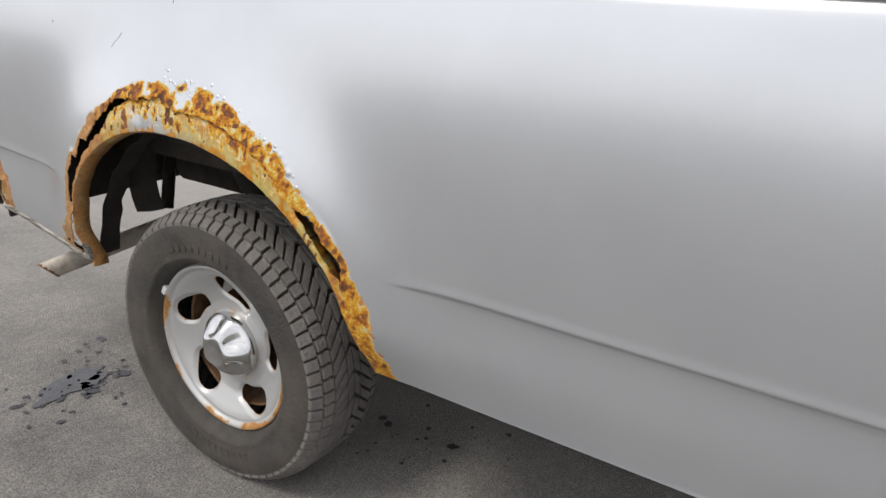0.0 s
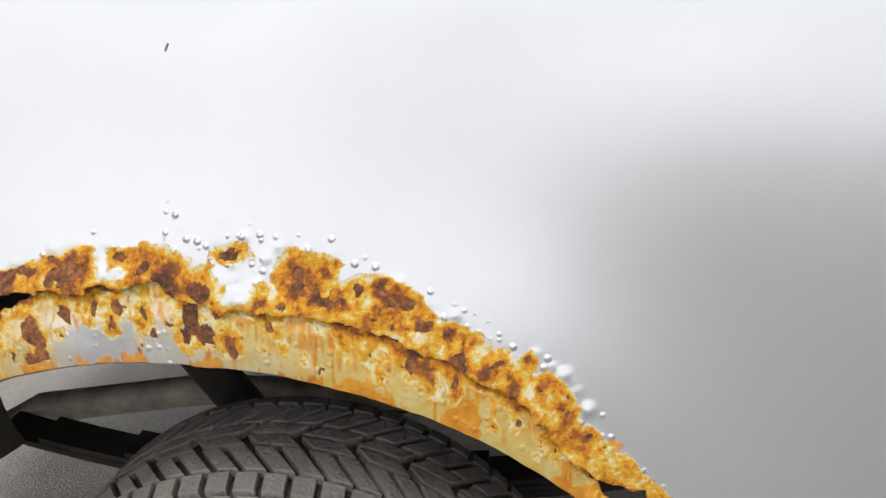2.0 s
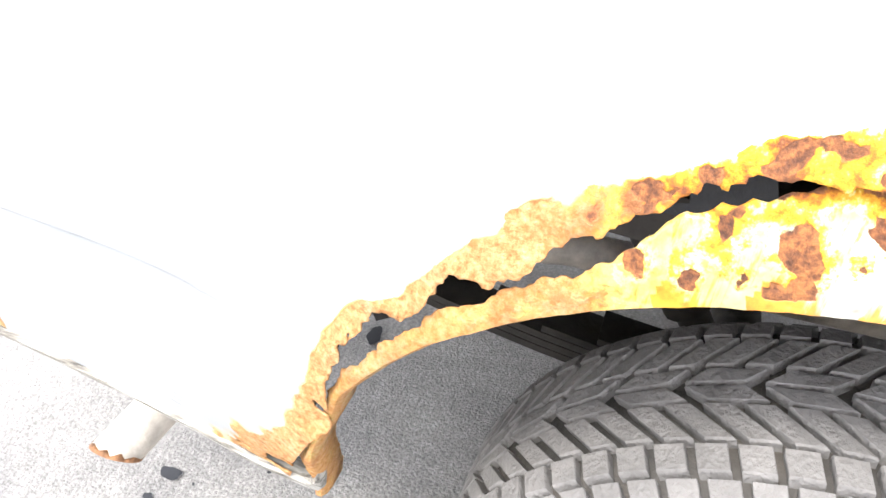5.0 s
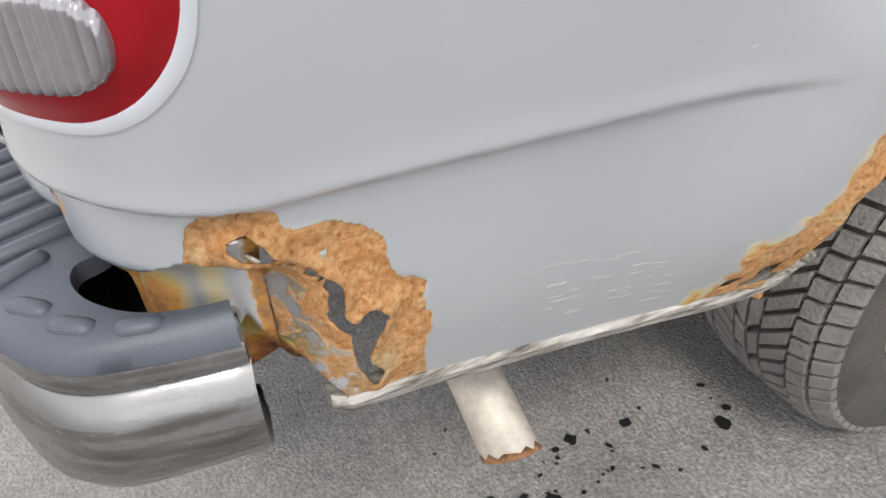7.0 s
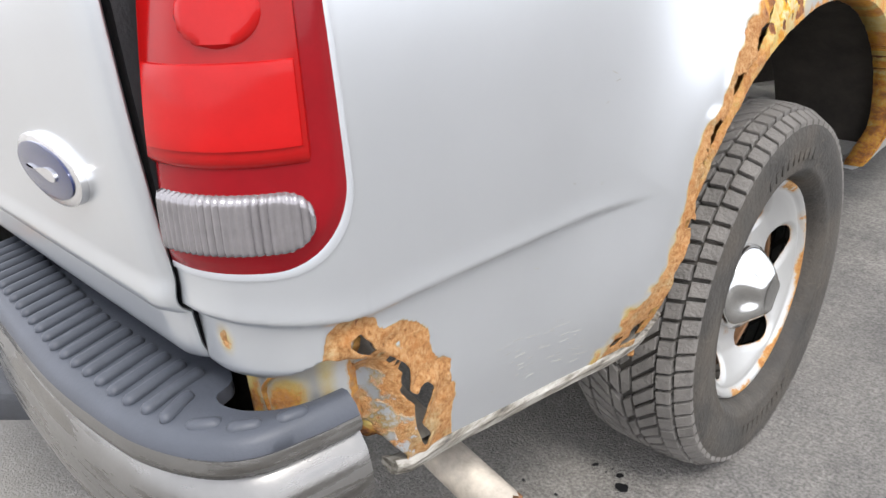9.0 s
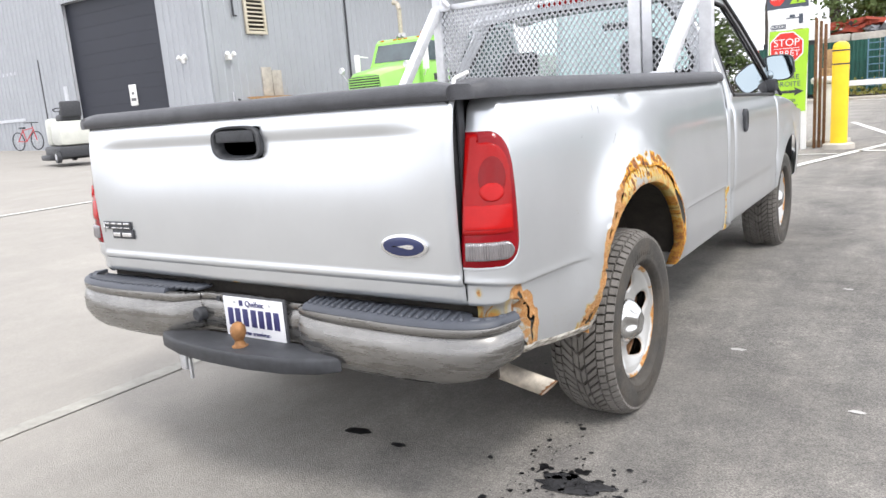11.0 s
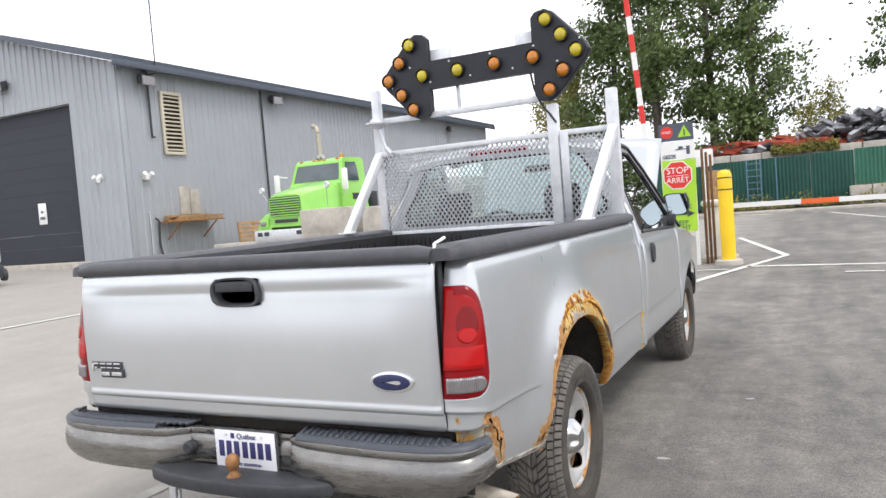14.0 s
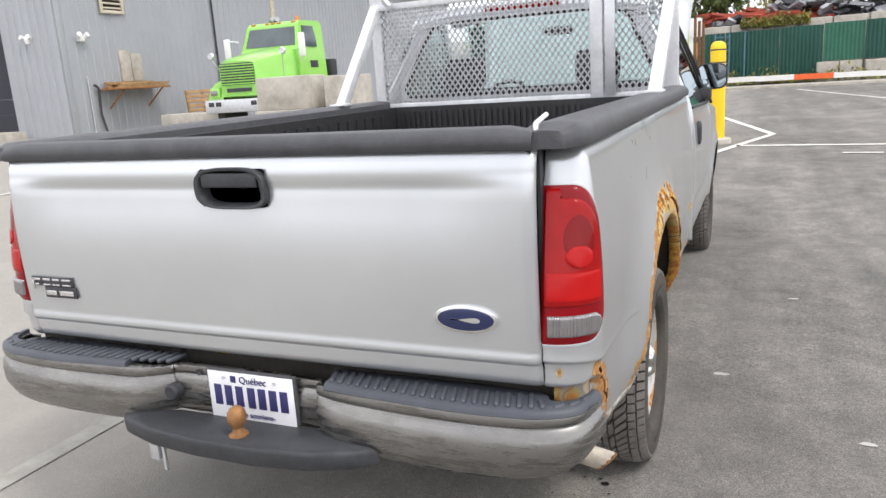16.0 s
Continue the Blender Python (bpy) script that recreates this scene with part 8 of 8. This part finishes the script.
fence = tagged(new("fence"), "dark green corrugated metal fence along the far road", "fence")
xs_ = [-12, -9, -6, -3, -0.2, 2.4, 4.4, 6.2, 9, 12, 15, 18, 21, 24]
for i, (a, b) in enumerate(zip(xs_, xs_[1:])):
    bm = bmesh.new()
    n = int((b - a) / 0.09)
    top = 2.80 + 0.06 * nz(i, 0, 3.3) + 0.012 * a
    bot = 0.25 if i not in (6, 7) else 1.05
    rows = []
    for k in range(n + 1):
        x = lerp(a, b - 0.03, k / n)
        y = fence_y(x) + 0.045 * (k % 2)
        rows.append([(x, y, bot), (x, y, top), (x, y + 0.02, top), (x, y + 0.02, bot)])
    loft(bm, rows)
    part("sheet", bm, M_FENCE2 if i in (6,) else M_FENCE, fence, smooth=False)
for x in (4.6, 5.6, 6.7, 7.8):
    bm = bmesh.new()
    box(bm, x - 0.48, x + 0.48, fence_y(x) - 0.5, fence_y(x) + 0.1, 0.0, 1.0, 0.04)
    tagged(part("concrete_block", bm, M_CONCRETE), "weathered cast concrete block under the fence", "concrete block", "concrete blocks")
for i in range(16):
    x = -3.2 + i * 1.62
    z = 2.55 + 0.05 * nz(i, 2, 5.1)
    bm = bmesh.new()
    box(bm, x, x + 1.58, fence_y(x) + 1.2, fence_y(x) + 2.0, z - 2.5, z + 0.62 + 0.015 * i, 0.05)
    tagged(part("concrete_block", bm, M_CONCRETE), "weathered cast concrete block of the scrap wall", "concrete block", "concrete blocks of the scrap wall")
M_SCRAPR = material("rusty_red_scrap", (0.30, 0.05, 0.025), 0.7, var=0.5, scale=1.5)
M_SCRAPG = material("grey_scrap", (0.32, 0.33, 0.35), 0.5, 0.3, var=0.6, scale=2.5)
M_SCRAPD = material("dark_scrap", (0.05, 0.05, 0.055), 0.7, var=0.6, scale=2.5)
heap = {}
for nm, mt, n, lab in (("scrap_metal", M_SCRAPG, 420, "heap of crumpled grey scrap metal behind the wall"), ("red_scrap", M_SCRAPR, 90, "rusty red beams in the scrap heap"), ("dark_scrap", M_SCRAPD, 260, "dark tangled scrap in the heap")):
    bm = bmesh.new()
    for k in range(n):
        x = rng.uniform(-4, 22)
        hmax = 0.4 + 1.5 * smoothstep(-1, 6, x) + 0.5 * nz(x, 0, 0.6)
        if nm == "red_scrap":
            x = rng.uniform(-3, 4.5)
            hmax = 0.7
        y, z = fence_y(x) + 2.6 + rng.random() * 2.0, 3.1 + hmax * rng.random()
        s = rng.uniform(0.12, 0.5)
        lng = s * (3.5 if nm == "red_scrap" else rng.uniform(1, 2))
        box(bm, -lng, lng, -s * 0.5, s * 0.5, -s * 0.2, s * 0.2, m=pose(x, y, z, rng.uniform(-50, 50) if nm != "red_scrap" else rng.uniform(-15, 15), rng.uniform(-40, 40) if nm != "red_scrap" else rng.uniform(-14, 14), rng.uniform(-60, 60)))
    tagged(part(nm, bm, mt, smooth=False), lab, "scrap", kind="stuff")
bm = bmesh.new()
box(bm, -6, 24, 42.5, 48, 0, 3.1)
tagged(part("scrap_bank", bm, M_SCRAPD), "dark bank of scrap behind the block wall", "bank", kind="structure")
lad = thing("ladder", pose(-0.35, fence_y(0) - 0.25, 0.25), "blue steel ladder standing at the fence", "ladder")
M_BLUEP = material("dull_blue_paint", (0.10, 0.19, 0.26), 0.5)
for x in (-0.35, 0.35, 1.1):
    bm = bmesh.new()
    box(bm, x - 0.03, x + 0.03, -0.03, 0.03, 0, 2.55)
    part("rail", bm, M_BLUEP, lad)
for i in range(7):
    bm = bmesh.new()
    box(bm, -0.35, 0.35, -0.02, 0.02, 0.25 + i * 0.34, 0.30 + i * 0.34)
    part("rung", bm, M_BLUEP, lad)
for x, z in ((-1.6, 0.0), (-1.7, 0.75), (-1.5, 1.5)):
    bm = bmesh.new()
    box(bm, x - 0.45, x + 0.45, 33.0, 33.8, z, z + 0.74, 0.03)
    tagged(part("wooden_crate", bm, M_WOOD), "brown wooden crate stacked by the fence", "crate", "stacked crates")
bm = bmesh.new()
box(bm, -10, 40, 34.9, 36.2, -0.2, 0.12, 0.03)
tagged(part("kerb", bm, M_CONCRETE), "pale kerb along the far road edge", "kerb", kind="structure")

# ---- trees and weeds ----
def foliage(name, color):
    m = material(name, color, 0.6, var=0.45, scale=0.6)
    b = m.node_tree.nodes["Principled BSDF"]
    b.inputs["Subsurface Weight"].default_value = 0.0
    return m


M_BARK = material("grey_bark", (0.09, 0.075, 0.06), 0.9, var=0.3, scale=4, bump=0.3)
M_LEAF = foliage("leaf_green", (0.085, 0.125, 0.030))
M_LEAF2 = foliage("leaf_yellow_green", (0.19, 0.18, 0.035))


def leaf(bm, p, s, r):
    d = Vector((r.gauss(0, 1), r.gauss(0, 1), r.gauss(0, 0.7))).normalized()
    e = d.orthogonal().normalized()
    e = (e + d.cross(e) * r.uniform(-1, 1)).normalized()
    f = e.cross(d)
    q = [p + e * s, p + f * s * 0.55, p - e * s, p - f * s * 0.55]
    bm.faces.new([bm.verts.new(v) for v in q])


def tree(x, y, h, spread, n, seed, label, mat=M_LEAF, bare=0.28):
    r = random.Random(seed)
    t = thing("tree", pose(x, y, 0), label, "tree", "trees behind the scrap yard")
    bm = bmesh.new()
    lean = (r.uniform(-0.5, 0.5), r.uniform(-0.5, 0.5))
    pts = [Vector((lean[0] * k * k + 0.15 * r.uniform(-1, 1) * k, lean[1] * k * k, h * 0.95 * k)) for k in (0, 0.2, 0.4, 0.6, 0.8, 1.0)]
    rad = [0.30, 0.25, 0.20, 0.14, 0.08, 0.02]
    for a, b, ra, rb in zip(pts, pts[1:], rad, rad[1:]):
        tube(bm, a, b, ra * h / 14, rb * h / 14, n=8, cap=False)
    tips = []
    for k in range(26):
        u = bare + (0.97 - bare) * (k + r.random()) / 26
        i = min(4, int(u * 5))
        base = pts[i].lerp(pts[i + 1], u * 5 - i)
        a = r.uniform(0, 6.283)
        ln = spread * (1.05 - 0.75 * u) * r.uniform(0.6, 1.25)
        mid = base + Vector((math.cos(a) * ln * 0.5, math.sin(a) * ln * 0.5, ln * 0.35))
        end = base + Vector((math.cos(a) * ln, math.sin(a) * ln, ln * r.uniform(0.35, 0.9)))
        tube(bm, base, mid, 0.055 * h / 14, 0.035 * h / 14, n=5, cap=False)
        tube(bm, mid, end, 0.035 * h / 14, 0.01, n=5, cap=False)
        tips += [mid, end, mid.lerp(end, 0.6), base.lerp(mid, 0.7)]
    part("trunk", bm, M_BARK, t)
    bm = bmesh.new()
    clumps = [(c + Vector((r.gauss(0, 0.35), r.gauss(0, 0.35), r.gauss(0, 0.3))), r.uniform(0.35, 1.0) * spread / 4) for c in tips for _ in range(2)]
    for k in range(n):
        c, w = clumps[int(r.random() ** 1.1 * len(clumps))]
        leaf(bm, c + Vector((r.gauss(0, w * 0.62), r.gauss(0, w * 0.62), r.gauss(0, w * 0.45))), r.uniform(0.09, 0.19), r)
    part("crown", bm, mat, t, smooth=False)
    return t


TALL = "tall green poplar with an uneven open crown"
tree(-13.5, 52, 13.0, 3.4, 5000, 11, "yellowing green tree with an open crown", M_LEAF2)
tree(-9.5, 49, 18.5, 4.6, 11000, 12, TALL)
tree(-6.4, 47, 19.5, 4.8, 12000, 13, TALL)
tree(-3.0, 48, 19.0, 4.6, 10000, 14, TALL)
tree(-0.6, 46, 16.5, 3.6, 6500, 15, TALL)
tree(9.2, 44, 18.0, 4.2, 8500, 16, TALL)
tree(13.5, 46, 17.0, 4.6, 8000, 17, TALL)
tree(4.6, 70, 10.0, 2.4, 2200, 18, "slender young tree far behind the scrap heap", M_LEAF2)
tree(2.6, 75, 9.0, 2.6, 2200, 19, "slender young tree far behind the scrap heap", M_LEAF2)
tree(-1.6, 43.8, 7.0, 2.4, 5000, 20, "low bushy green tree behind the block wall", M_LEAF, 0.1)
tree(-17.5, 62, 12.0, 4.0, 4000, 21, "yellowing green tree with an open crown", M_LEAF2)
bm = bmesh.new()
for k in range(2600):
    x = rng.uniform(-3, 22)
    leaf(bm, Vector((x, fence_y(x) - 0.4 - 1.0 * rng.random(), 0.15 + abs(rng.gauss(0, 0.28)) * (1 + nz(x, 0, 0.8)))), rng.uniform(0.05, 0.13), rng)
tagged(part("weeds", bm, M_LEAF2, smooth=False), "dry green weeds along the foot of the fence", "weeds", kind="stuff")
bm = bmesh.new()
for k in range(1500):
    x = rng.uniform(0.5, 3.8)
    leaf(bm, Vector((x, fence_y(x) + 1.0 + rng.gauss(0, 0.15), 3.0 + abs(rng.gauss(0, 0.22)))), rng.uniform(0.05, 0.12), rng)
tagged(part("creeper", bm, M_LEAF2, smooth=False), "yellow-green creeper growing over the concrete blocks", "creeper", kind="stuff")

# the yard beyond the pickup is laid out on its own, slightly turned grid
YARD = pose(-0.014, 0.308, 0.11, 0, 0, 0.48)
for ob in scene.objects:
    if ob not in near_things and ob.parent is None:
        ob.matrix_basis = YARD @ ob.matrix_basis
